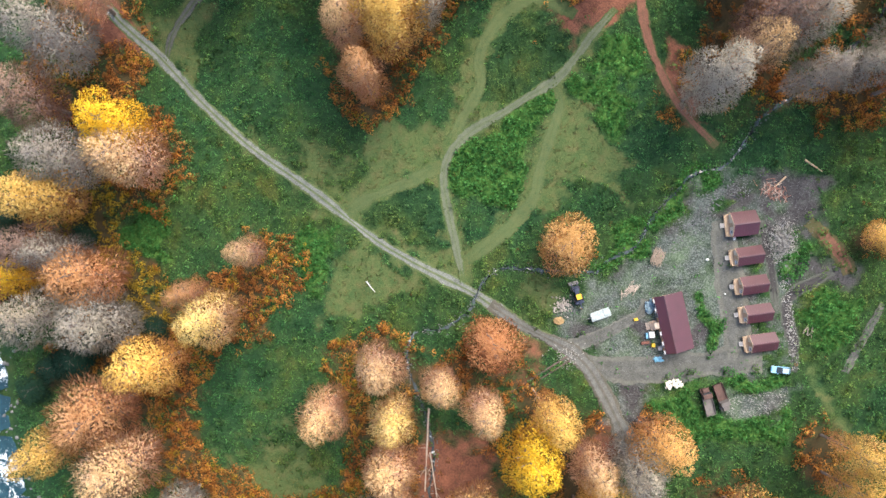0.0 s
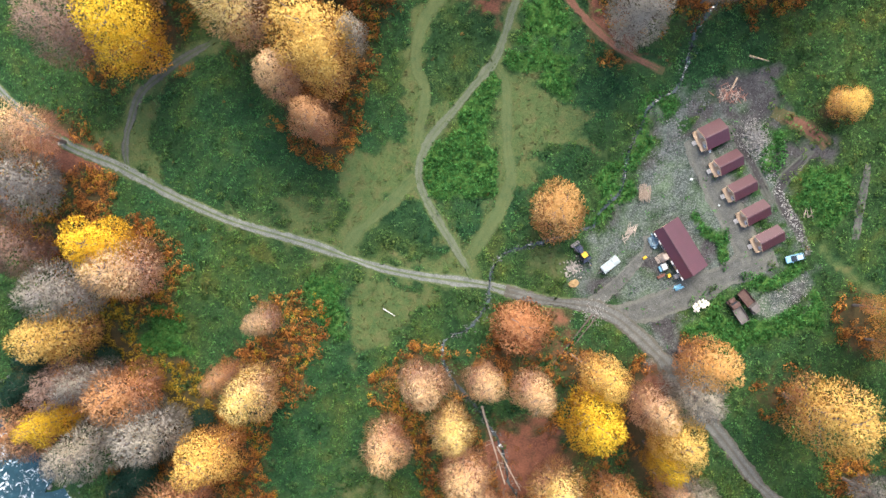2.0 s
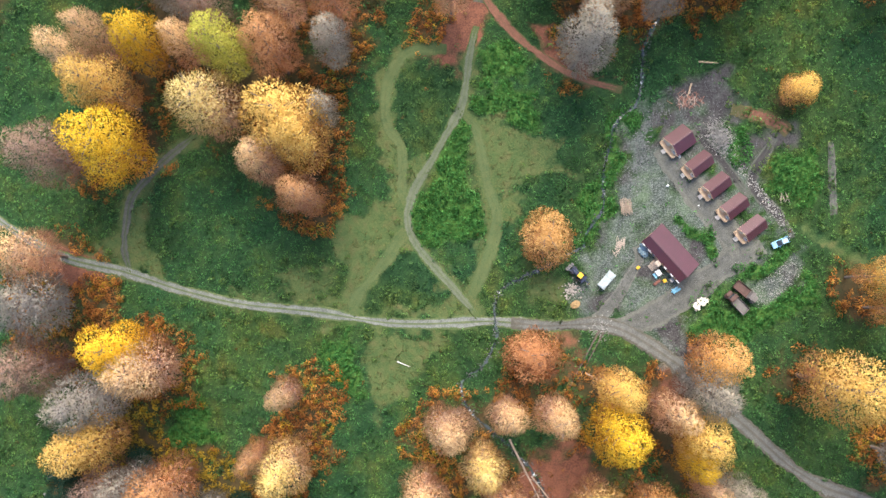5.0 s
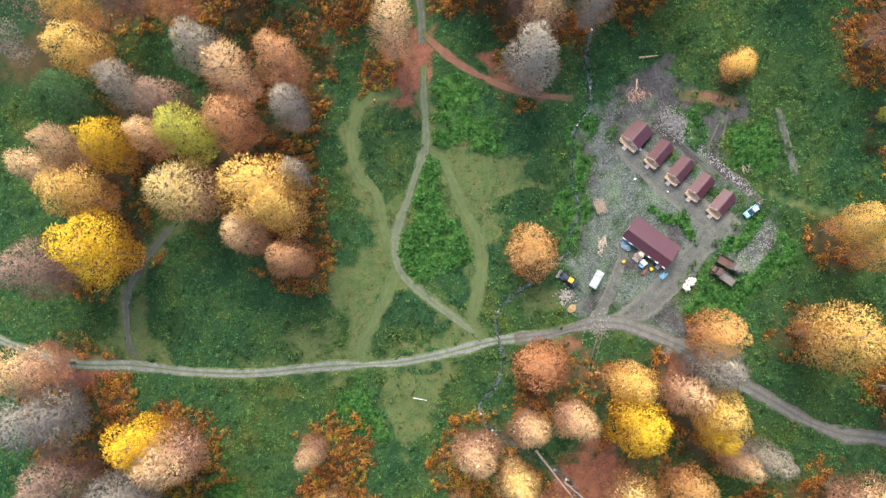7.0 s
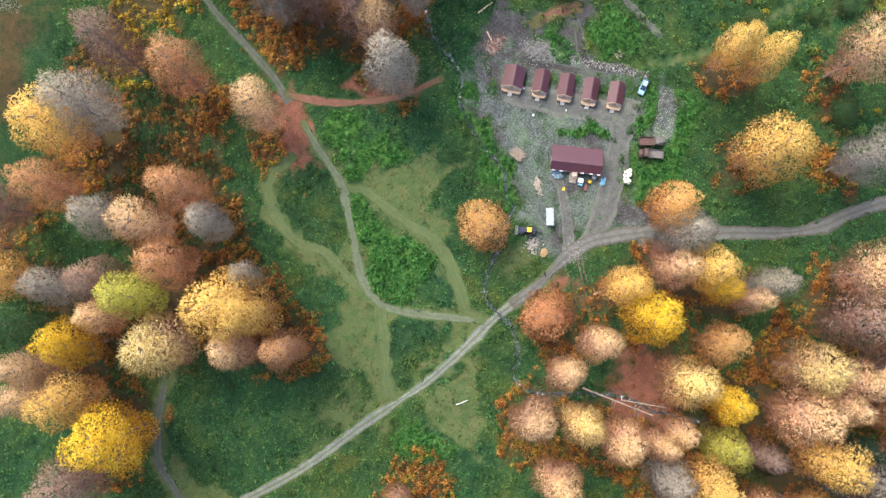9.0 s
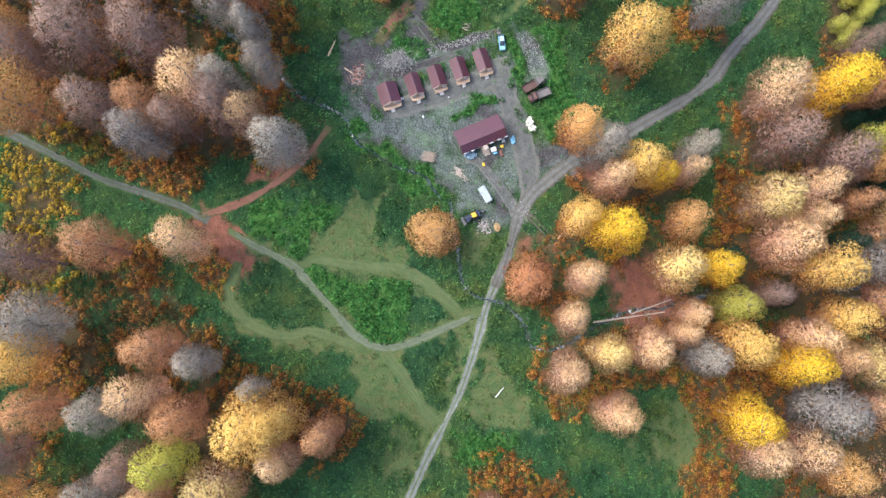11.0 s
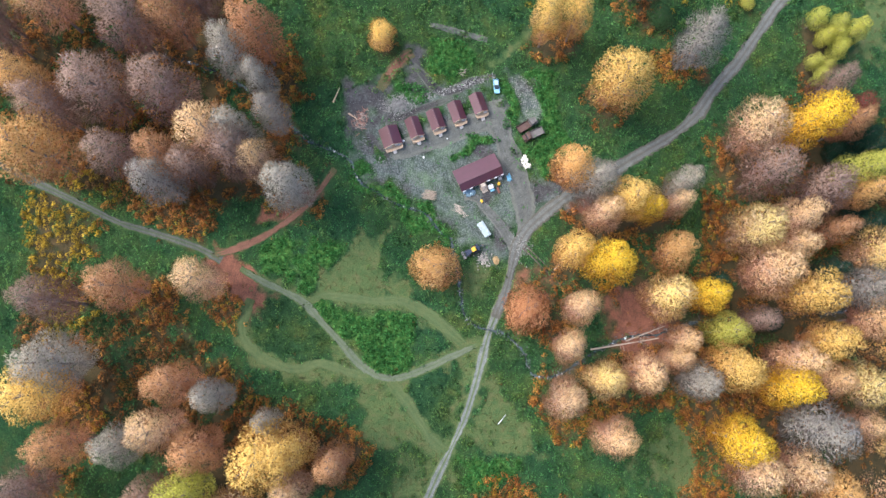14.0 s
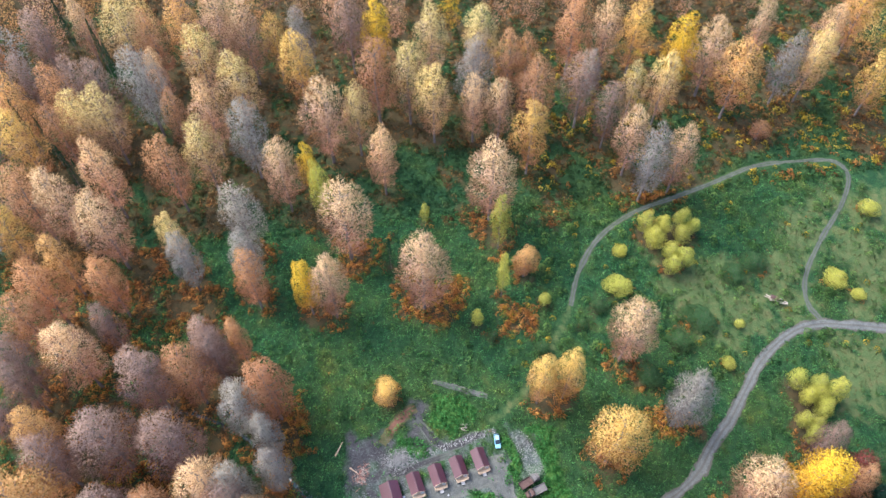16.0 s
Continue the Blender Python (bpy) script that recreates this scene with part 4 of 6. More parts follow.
YARDS, MUDS = [YARD, YARD_ARM, YARD_STRIP], [MUD, MUD_REAR, MUD_JUNCTION]
REDS = [RED_CORNER, RED_END, RED_TOP, RED_FORK, RED_CUT]
MEADOWS = [MEADOW_M, MEADOW_F, MEADOW_G, MEADOW_H, MEADOW_I, MEADOW_J, MEADOW_K, MEADOW_L]
CLEAR_MEADOWS = [MEADOW_A, MEADOW_B, MEADOW_C, MEADOW_D, MEADOW_E]
LUSHES = [LUSH_A, LUSH_B, LUSH_C, LUSH_D, LUSH_E, LUSH_F, LUSH_G, LUSH_H, LUSH_I, GREEN_STRIP, GREEN_MOUND]
DARKS = [DARK_A, DARK_B, DARK_C, DARK_D, DARK_E, DARK_F, DARK_G]
GRASS_PATHS = [smooth(p) for p in (CROSS_PATH, WEST_PATH, LOOP_PATH, EAST_PATH, NORTH_TRACK)]
CAMP_PATH = smooth(FAR_TRACK[:5])
ROADS = [smooth(p) for p in (MAIN_ROAD, FAR_TRACK, FOREST_TRACK, RED_TRACK)]
TREES = [(kind, *t) for kind, grove in GROVES for t in grove]
TREE_XYR = np.array([t[1:4] for t in TREES])
TREE_H = np.array([t[4] for t in TREES])
random.seed(11)
WOODS = []
for _ in range(4200):
    px_, py_ = random.uniform(-150, 310), random.uniform(-230, 190)
    zone = (px_ > 100 and (px_ > 236 or not -205 < py_ < 108) and inside(np.array([[px_, py_]]), FOREST_EDGE, 0.1)[0] > 0.5) or px_ > 262 or py_ > 116 or (py_ < -82 and px_ < 34) or (py_ < -170 and px_ < 60) or (px_ < -122 and py_ > 0) or (px_ > 150 and py_ > 75)
    if not zone or (px_ < -96 and py_ < 20 and py_ > -140):
        continue
    if np.hypot(TREE_XYR[:, 0] - px_, TREE_XYR[:, 1] - py_).min() < 8.8 or any(math.hypot(w[0] - px_, w[1] - py_) < 10.4 for w in WOODS):
        continue
    if min(far_from(np.array([[px_, py_]]), r)[0] for r in ROADS) < 6:
        continue
    WOODS.append((px_, py_, random.uniform(6.0, 8.5)))
ALL_XYR = np.vstack([TREE_XYR, np.array(WOODS)])


def mottle(xy, scale, seed):
    """Soft irregular patches between 0 and 1."""
    rng = np.random.default_rng(seed)
    out = np.zeros(len(xy))
    for k in range(9):
        a, f = rng.uniform(0, 2 * np.pi), rng.uniform(0.6, 2.4) / scale
        out += np.sin((xy[:, 0] * np.cos(a) + xy[:, 1] * np.sin(a)) * f + rng.uniform(0, 6.28) + 1.2 * np.sin(xy[:, 1] * f * 0.7 + k))
    return (0.5 + out / 7.0).clip(0, 1)


def cover(xy):
    """What covers the ground at each point: shares of gravel, mud, red earth, meadow, lush green and leaf litter."""
    bent = xy + 5.0 * np.stack([mottle(xy, 2.6, 71) - 0.5, mottle(xy, 2.6, 72) - 0.5], 1)

    def most(shapes, soft):
        return np.max([inside(bent, s, soft) for s in shapes], axis=0)

    wob = 1.3 * np.sin(xy[:, 0] * 0.9 + 1.7 * np.sin(xy[:, 1] * 0.6)) + 0.9 * np.sin(xy[:, 1] * 1.3 + xy[:, 0] * 0.4)
    lush = most(LUSHES, 2.0)
    gravel = most(YARDS, 3.0) * (0.72 + 0.4 * mottle(xy, 1.8, 9)) * (1 - most([GREEN_STRIP, GREEN_MOUND] + CABIN_GREENS, 1.0))
    strip = np.max([inside(xy, s, 1.2) for s in (YARD_ARM, YARD_STRIP)], axis=0)
    gravel, lush = np.maximum(gravel, strip * 1.1), lush * (1 - strip)
    path = np.min([far_from(xy, p) for p in GRASS_PATHS], axis=0)
    patchy = mottle(xy, 3.0, 5)
    clear = np.max([inside(bent + 0.6 * (bent - xy)[:, ::-1], s, 1.6) for s in CLEAR_MEADOWS], axis=0)
    meadow = np.max([most(MEADOWS, 7.0) * (0.35 + 0.95 * patchy), clear * (0.8 + 0.3 * patchy), (1.1 - (path + 0.6 * wob) / 3.4).clip(0, 1)], axis=0) * (1 - most(DARKS, 0.9)) * (1 - most([LUSH_A], 0.8))
    meadow = np.maximum(meadow, (0.8 - (far_from(xy, CAMP_PATH) + 0.4 * wob) / 2.6).clip(0, 1))
    red = np.max([most(REDS, 2.2) * (0.8 + 0.4 * patchy), most([RED_WOOD], 4.0) * (0.55 + 0.6 * patchy), most([RED_SLOPE], 4.0) * (0.2 + 0.6 * patchy)], axis=0)
    litter = np.zeros(len(xy))
    for x, y, r in ALL_XYR:
        if abs(x) < 300 and abs(y) < 300:
            near = np.abs(xy[:, 0] - x) < 22
            d2 = (xy[near, 0] - x) ** 2 + (xy[near, 1] - y) ** 2
            litter[near] += 0.62 * np.exp(-d2 / (1.0 * r + 1.0) ** 2)
    litter = np.maximum(litter, 0.75 * most(BELTS, 2.5))
    litter = np.maximum(litter, most(FLOORS, 4.0) * (0.15 + 0.85 * mottle(xy, 3.2, 91)))
    litter = (litter.clip(0, 1) * (0.65 + 0.6 * mottle(xy, 4.0, 31))).clip(0, 1) * (1 - 0.8 * lush)
    mud = np.maximum(most(MUDS, 2.5), gravel * (mottle(xy, 3.5, 41) - 0.22).clip(0, 1) * 1.4)
    return gravel * (1 - 0.75 * mud), mud, red, meadow * (1 - 0.6 * (litter > 0.75)), lush, litter


# ---- mesh helpers ----
def link_mesh(name, verts, faces, mat, parent=None):
    """An object from arrays of corners and of triangles or quads."""
    me = bpy.data.meshes.new(name)
    v, f = np.asarray(verts, np.float32), np.asarray(faces, np.int32)
    me.vertices.add(len(v))
    me.vertices.foreach_set("co", v.ravel())
    me.loops.add(f.size)
    me.loops.foreach_set("vertex_index", f.ravel())
    me.polygons.add(len(f))
    me.polygons.foreach_set("loop_start", np.arange(0, f.size, f.shape[1], dtype=np.int32))
    me.update(calc_edges=True)
    me.materials.append(mat)
    ob = new(name, me)
    ob.parent = parent
    return ob


def part(name, bm, mat, parent, label=""):
    me = bpy.data.meshes.new(name)
    bm.to_mesh(me)
    bm.free()
    me.materials.append(mat)
    ob = new(name, me)
    ob.parent = parent
    return tagged(ob, label)


def box(bm, c, s, bevel=0.0, rz=0.0, rx=0.0, ry=0.0):
    r = bmesh.ops.create_cube(bm, size=1.0, matrix=pose(*c, rx, ry, rz) @ Matrix.Diagonal((*s, 1)))
    if bevel:
        es = list({e for v in r["verts"] for e in v.link_edges})
        bmesh.ops.bevel(bm, geom=es, offset=bevel, segments=1, affect="EDGES")
    return bm


def tube(bm, a, b, r0, r1, sides=8):
    a, b = Vector(a), Vector(b)
    m = Matrix.Translation((a + b) / 2) @ (b - a).to_track_quat("Z", "Y").to_matrix().to_4x4()
    bmesh.ops.create_cone(bm, cap_ends=True, segments=sides, radius1=r0, radius2=r1, depth=(b - a).length, matrix=m)
    return bm


def boxes(*items):
    bm = bmesh.new()
    for it in items:
        box(bm, *it)
    return bm


def prism(bm, outline, y0, y1):
    """A solid with an outline in x and z, from y0 to y1."""
    a = [bm.verts.new((x, y0, z)) for x, z in outline]
    b = [bm.verts.new((x, y1, z)) for x, z in outline]
    bm.faces.new(a)
    bm.faces.new(b[::-1])
    for i in range(len(a)):
        j = (i + 1) % len(a)
        bm.faces.new((a[j], a[i], b[i], b[j]))
    bmesh.ops.recalc_face_normals(bm, faces=bm.faces)
    return bm


def thing(name, x, y, rz, label, category, group="", dz=0.0, kind=""):
    ob = new(name)
    ob.empty_display_size = 0.5
    ob.matrix_basis = pose(x, y, height(x, y) + dz, 0, 0, rz)
    return tagged(ob, label, category, group, kind)


# ---- ground ----
def ground():
    def axis(far_lo, mid_lo, lo, hi, mid_hi, far_hi):
        return np.r_[np.linspace(far_lo, mid_lo, 24, endpoint=False), np.arange(mid_lo, lo, 2.0), np.arange(lo, hi, 1.0), np.arange(hi, mid_hi, 2.0), np.linspace(mid_hi, far_hi, 24)]

    xs, ys = axis(-1500, -160, -124, 156, 330, 1500), axis(-1500, -300, -168, 116, 220, 1500)
    gx, gy = np.meshgrid(xs, ys)
    xy = np.stack([gx.ravel(), gy.ravel()], 1)
    n, k = len(xs), np.arange(len(ys) - 1)[:, None] * len(xs) + np.arange(len(xs) - 1)
    faces = np.stack([k, k + 1, k + n + 1, k + n], -1).reshape(-1, 4)
    ob = link_mesh("ground", np.c_[xy, heights(xy)], faces, MAT_GROUND)
    for name, values in zip(("gravel", "mud", "red", "meadow", "lush", "litter"), cover(xy)):
        ob.data.attributes.new(name, "FLOAT", "POINT").data.foreach_set("value", values.astype(np.float32))
    ob.data.polygons.foreach_set("use_smooth", np.ones(len(faces), bool))
    return tagged(ob, "uneven valley floor of brush, meadow grass, gravel and leaf litter", "ground", kind="structure")


def track(name, line, width, mat, label, ruts=True, lift=0.07, seed=0):
    """A track draped on the land: wheel ruts, a raised middle, frayed edges."""
    rng = np.random.default_rng(seed)
    p = smooth(line, 0.7)
    d = np.gradient(p, axis=0)
    d /= np.linalg.norm(d, axis=1)[:, None]
    side = np.stack([-d[:, 1], d[:, 0]], 1)
    us = np.array([-1.25, -1.0, -0.75, -0.52, -0.28, 0, 0.28, 0.52, 0.75, 1.0, 1.25])
    bare = np.array([0, 0.25, 0.75, 1, 0.85, 0.7, 0.85, 1, 0.75, 0.25, 0])
    centre = np.array([0, 0, 0, 0, 0.35, 1, 0.35, 0, 0, 0, 0])
    dip = np.array([-0.09, 0, 0.0, -0.045, -0.01, 0.02, -0.01, -0.045, 0, 0, -0.09])
    ends = np.minimum(np.arange(len(p)), np.arange(len(p))[::-1]) / 7.0
    fade = ends.clip(0, 1) if name.startswith("path") or "red" in name or "camp" in name else np.ones(len(p))
    wid = width / 2 * (0.75 + 0.25 * fade) * (1 + 0.16 * np.interp(np.arange(len(p)), np.arange(0, len(p) + 6, 6), rng.normal(0, 1, len(np.arange(0, len(p) + 6, 6)))))
    xy = p[:, None] + side[:, None] * (us[None, :, None] * wid[:, None, None])
    xy[:, [0, 1, -1, -2]] += rng.normal(0, 0.14, (len(p), 4, 2))
    flat = xy.reshape(-1, 2)
    z = heights(flat) + lift + np.tile(dip if ruts else dip * 0.3, len(p))
    n, k = len(us), np.arange(len(p) - 1)[:, None] * len(us) + np.arange(len(us) - 1)
    ob = link_mesh(name, np.c_[flat, z], np.stack([k, k + 1, k + n + 1, k + n], -1).reshape(-1, 4)[:, ::-1], mat)
    patch = np.interp(np.arange(len(p)), np.arange(0, len(p) + 9, 9), rng.uniform(-0.22, 0.18, len(np.arange(0, len(p) + 9, 9))))
    ob.data.attributes.new("bare", "FLOAT", "POINT").data.foreach_set("value", (np.tile(bare, len(p)) + np.repeat(patch - 0.7 * (1 - fade), n) * (np.tile(bare, len(p)) > 0.1)).astype(np.float32))
    ob.data.attributes.new("centre", "FLOAT", "POINT").data.foreach_set("value", np.tile(centre, len(p)).astype(np.float32))
    ob.data.polygons.foreach_set("use_smooth", np.ones(len(ob.data.polygons), bool))
    return tagged(ob, label, "road", kind="structure")


def stream(name, line, width, mat, label, drop):
    p = smooth(line, 0.8)
    d = np.gradient(p, axis=0)
    d /= np.linalg.norm(d, axis=1)[:, None]
    side = np.stack([-d[:, 1], d[:, 0]], 1)
    wid = width * (1 + 0.45 * np.sin(np.arange(len(p)) * 0.37) * np.sin(np.arange(len(p)) * 0.11) + 0.35 * np.sin(np.arange(len(p)) * 0.9 + 2))
    us = np.linspace(-0.5, 0.5, 5)
    xy = p[:, None] + side[:, None] * (us[None, :, None] * wid[:, None, None])
    if width < 3:
        xy += np.random.default_rng(6).normal(0, 0.16, xy.shape)
    z = np.repeat(heights(p) + drop, 5)
    k = np.arange(len(p) - 1)[:, None] * 5 + np.arange(4)
    ob = link_mesh(name, np.c_[xy.reshape(-1, 2), z], np.stack([k, k + 1, k + 6, k + 5], -1).reshape(-1, 4)[:, ::-1], mat)
    ob.data.polygons.foreach_set("use_smooth", np.ones(len(ob.data.polygons), bool))
    return tagged(ob, label, "water", kind="structure")


ground()
track("road", MAIN_ROAD[:22], 2.25, MAT_ROAD, "pale gravel road with two wheel ruts", seed=1)
track("road_camp", MAIN_ROAD[19:], 2.8, MAT_CAMP_ROAD, "grey-brown dirt road past the camp", lift=0.1, seed=14)
track("path_red_edge", RED_EDGE, 3.4, MAT_RED_TRACK, "strip of bare red earth behind the mud", False, 0.05, 22)
track("path_trench", TRENCH, 1.5, MAT_TRENCH, "dark trench behind the cabins", False, 0.04, 19)
track("road_far", FAR_TRACK[4:], 1.7, MAT_FOREST_TRACK, "narrow brown dirt track along the forest edge", seed=2)
track("road_forest", FOREST_TRACK[:-2], 1.7, MAT_FOREST_TRACK, "grey dirt track leading into the woods", seed=3)
track("road_red", RED_TRACK, 1.7, MAT_RED_TRACK, "narrow red earth track down to the creek", seed=4)
track("path_cross", CROSS_PATH, 2.0, MAT_WORN_TRACK, "worn grassy track across the meadow", seed=5)
track("path_west", WEST_PATH, 2.6, MAT_GRASS_TRACK, "faint grassy track beside a bramble island", seed=6, lift=0.05)
track("path_loop", LOOP_PATH, 2.6, MAT_GRASS_TRACK, "faint grassy track looping round brambles", seed=7, lift=0.05)
track("path_east", EAST_PATH, 2.6, MAT_GRASS_TRACK, "worn grassy track between meadow and brush", seed=8, lift=0.05)
track("path_north", NORTH_TRACK, 2.0, MAT_FOREST_TRACK, "curved dirt track under the trees", seed=9, lift=0.05)
track("path_strip", BARE_STRIP, 1.5, MAT_MUD_LANE, "short bare strip in the brush", False, seed=10)
track("path_rear", REAR_TRACK, 1.9, MAT_TRENCH, "muddy track behind the cabins", seed=12)
track("path_yard", YARD_LANE, 5.0, MAT_MUD_LANE, "dark muddy lane across the gravel yard", False, 0.05, 15)
track("path_yard_back", BACK_LANE, 4.2, MAT_MUD_LANE, "dark muddy lane in front of the cabins", False, 0.05, 16)
track("path_yard_ruts", RUT_LANE, 2.6, MAT_MUD_LANE, "muddy wheel ruts towards the lodge", True, 0.055, 17)
stream("water_creek", CREEK, 0.5, MAT_CREEK, "shallow rushing mountain creek with white water", 0.3)
stream("water_river", RIVER, 21.0, MAT_RIVER, "turquoise mountain river with white rapids", 1.2)


# ---- plants ----
def blades(rng, base, aim, length, width):
    """Narrow triangles from base points, pointing along aim."""
    n = len(base)
    aim = aim / np.linalg.norm(aim, axis=1)[:, None]
    across = np.cross(aim, rng.normal(0, 1, (n, 3)))
    across /= np.linalg.norm(across, axis=1)[:, None] + 1e-9
    v = np.stack([base - across * width[:, None], base + across * width[:, None], base + aim * length[:, None]], 1)
    return v.reshape(-1, 3), np.arange(3 * n).reshape(-1, 3)


def crown_arrays(seed, radius, top, leafy, lobes, count, coarse=1.0):
    """A crown of rounded boughs, each a lumpy mass closely set with short leaves and twigs; returns corners, triangles and soft normals."""
    rng = np.random.default_rng(seed)
    low = 0.15 * top
    k = np.arange(lobes)
    u = ((k + rng.uniform(0.1, 0.9, lobes)) / lobes) ** 0.95
    phi = k * 2.39996 + rng.normal(0, 0.4, lobes)
    egg = np.where(u < 0.36, np.sqrt((u / 0.36).clip(0.15, 1)), (1 - ((u - 0.36) / 0.72).clip(0, 1) ** 1.9).clip(0.08, 1) ** 0.7)
    ring = radius * egg * rng.uniform(0.34, 0.52, lobes)
    wide = radius * egg * rng.uniform(0.44, 0.58, lobes)
    tall = np.minimum(wide * rng.uniform(1.3, 1.9, lobes), 0.16 * top)
    spine = np.linspace(0.22, 0.8, 4)
    c = np.vstack([np.stack([ring * np.cos(phi), ring * np.sin(phi), low + u * (top - low) * 0.9], 1), np.stack([0 * spine, 0 * spine, low + spine * (top - low) * 0.95], 1)])
    s = np.vstack([np.stack([wide, wide, tall], 1), np.stack([radius * 0.5 * np.sin(np.pi * spine**0.85), radius * 0.5 * np.sin(np.pi * spine**0.85), 0 * spine + 0.15 * top], 1)])
    share = s[:, 0] * (s[:, 0] + s[:, 2])
    own = rng.choice(len(c), count * 2, p=share / share.sum())
    d = rng.normal(0, 1, (count * 2, 3))
    d /= np.linalg.norm(d, axis=1)[:, None]
    base = c[own] + d * s[own] * rng.uniform(0.45, 1.0, count * 2)[:, None] ** 0.5
    keep = np.ones(len(base), bool)
    for i in range(len(c)):
        keep &= (own == i) | (np.linalg.norm((base - c[i]) / s[i], axis=1) > 0.8)
    base, d, own = base[keep][:count], d[keep][:count], own[keep][:count]
    n = len(base)
    soft = d / s[own]
    soft /= np.linalg.norm(soft, axis=1)[:, None]
    axis = np.c_[base[:, :2], (base[:, 2] - 0.45 * top) * 0.35]
    axis /= np.linalg.norm(axis, axis=1)[:, None] + 1e-6
    soft = soft * 0.5 + axis * 0.75 + rng.normal(0, 0.15, (n, 3))
    aim = soft + np.array([0, 0, 0.3]) + rng.normal(0, 0.7 if leafy else 0.3, (n, 3))
    length = (rng.uniform(0.2, 0.42, n) if leafy else rng.uniform(0.4, 0.8, n)) * coarse
    width = (rng.uniform(0.065, 0.11, n) if leafy else rng.uniform(0.03, 0.055, n)) * coarse
    v, f = blades(rng, base, aim, length, width)
    w = v.reshape(-1, 3, 3)
    turn = (np.cross(w[:, 1] - w[:, 0], w[:, 2] - w[:, 0]) * soft).sum(1) < 0
    f[turn] = f[turn][:, [1, 0, 2]]
    nor = np.repeat(soft, 3, axis=0)
    # an inner layer of broad leaves lying along the bough closes it
    m = int(count * 0.65)
    own = rng.choice(len(c), m, p=share / share.sum())
    d = rng.normal(0, 1, (m, 3))
    d /= np.linalg.norm(d, axis=1)[:, None]
    base = c[own] + d * s[own] * rng.uniform(0.58, 0.9, m)[:, None]
    axis = np.c_[base[:, :2], (base[:, 2] - 0.45 * top) * 0.35]
    axis /= np.linalg.norm(axis, axis=1)[:, None] + 1e-6
    d = d * 0.6 + axis * 0.7 + rng.normal(0, 0.2, (m, 3))
    d /= np.linalg.norm(d, axis=1)[:, None]
    along = np.cross(d, rng.normal(0, 1, (m, 3)))
    along /= np.linalg.norm(along, axis=1)[:, None] + 1e-9
    size = rng.uniform(0.12, 0.2, m)[:, None] * coarse
    side = np.cross(d, along)
    inner = np.stack([base - along * size - side * size * 0.6, base - along * size * 0.6 + side * size * 0.7, base + along * size * 1.2], 1)
    flip = (np.cross(inner[:, 1] - inner[:, 0], inner[:, 2] - inner[:, 0]) * d).sum(1) < 0
    inner[flip] = inner[flip][:, [1, 0, 2]]
    return np.vstack([v, inner.reshape(-1, 3)]), np.vstack([f, np.arange(3 * m).reshape(-1, 3) + len(v)]), np.vstack([nor, np.repeat(d, 3, axis=0)])


def soften(ob, normals):
    """Shade leaves with the rounded form of their bough."""
    normals = normals / (np.linalg.norm(normals, axis=1)[:, None] + 1e-9)
    ob.data.polygons.foreach_set("use_smooth", np.ones(len(ob.data.polygons), bool))
    ob.data.normals_split_custom_set_from_vertices(normals.astype(np.float32).tolist())


def spruce_arrays(seed, radius, top, n):
    rng = np.random.default_rng(seed)
    u = rng.uniform(0.08, 1, n) ** 0.8
    phi = rng.uniform(0, 2 * np.pi, n)
    r = radius * (1 - u) * (0.35 + 0.65 * rng.uniform(0, 1, n)) * (0.8 + 0.2 * np.sin(u * 60))
    base = np.stack([r * np.cos(phi), r * np.sin(phi), u * top], 1)
    aim = np.stack([np.cos(phi), np.sin(phi), -0.35 + 0 * phi], 1) + rng.normal(0, 0.25, (n, 3))
    return blades(rng, base, aim, rng.uniform(0.5, 1.1, n), rng.uniform(0.1, 0.22, n))


def trunk_mesh(seed, radius, top):
    """A tapered, slightly bent trunk with rising limbs."""
    rng = random.Random(seed)
    bm = bmesh.new()
    pts = [Vector((0, 0, -0.4))]
    for i in range(1, 6):
        pts.append(Vector((rng.uniform(-0.25, 0.25) * i * 0.5, rng.uniform(-0.25, 0.25) * i * 0.5, top * 0.9 * i / 5)))
    for i in range(5):
        tube(bm, pts[i], pts[i + 1], 0.34 * (1 - i / 5.5), 0.34 * (1 - (i + 1) / 5.5), 6)
    for _ in range(13):
        h = rng.uniform(0.22, 0.82)
        k = h / 0.9 * 5
        a = pts[int(k)].lerp(pts[min(5, int(k) + 1)], k - int(k))
        phi, reach = rng.uniform(0, 6.28), radius * rng.uniform(0.4, 0.66) * (1.15 - 0.6 * h)
        mid = a + Vector((math.cos(phi) * reach * 0.5, math.sin(phi) * reach * 0.5, reach * 0.55))
        tip = a + Vector((math.cos(phi + 0.2) * reach, math.sin(phi + 0.2) * reach, reach * 1.25))
        tube(bm, a, mid, 0.11, 0.07, 4)
        tube(bm, mid, tip, 0.07, 0.03, 4)
    return bm


LABELS = {
    "yellow": "tall broadleaf tree in bright yellow autumn leaf", "gold": "tall broadleaf tree in golden autumn leaf",
    "orange": "broadleaf tree in orange autumn leaf", "peach": "tall tree with peach-coloured, half-bare twigs",
    "cream": "tall tree with pale twigs and yellow leaves", "russet": "tree with russet-brown thinning leaves",
    "grey": "tall bare tree with pale grey twigs", "mauve": "tall bare tree with mauve-brown twigs",
    "lime": "small tree with yellow-green leaves", "green": "broadleaf tree still in green leaf", "spruce": "slim dark green spruce", "evergreen": "low dark blue-green evergreen",
    "copper": "broadleaf tree in coppery red autumn leaf", "crimson": "broadleaf tree in dark crimson autumn leaf",
}
LEAFY = {"yellow", "gold", "orange", "lime", "green", "evergreen", "copper", "crimson"}
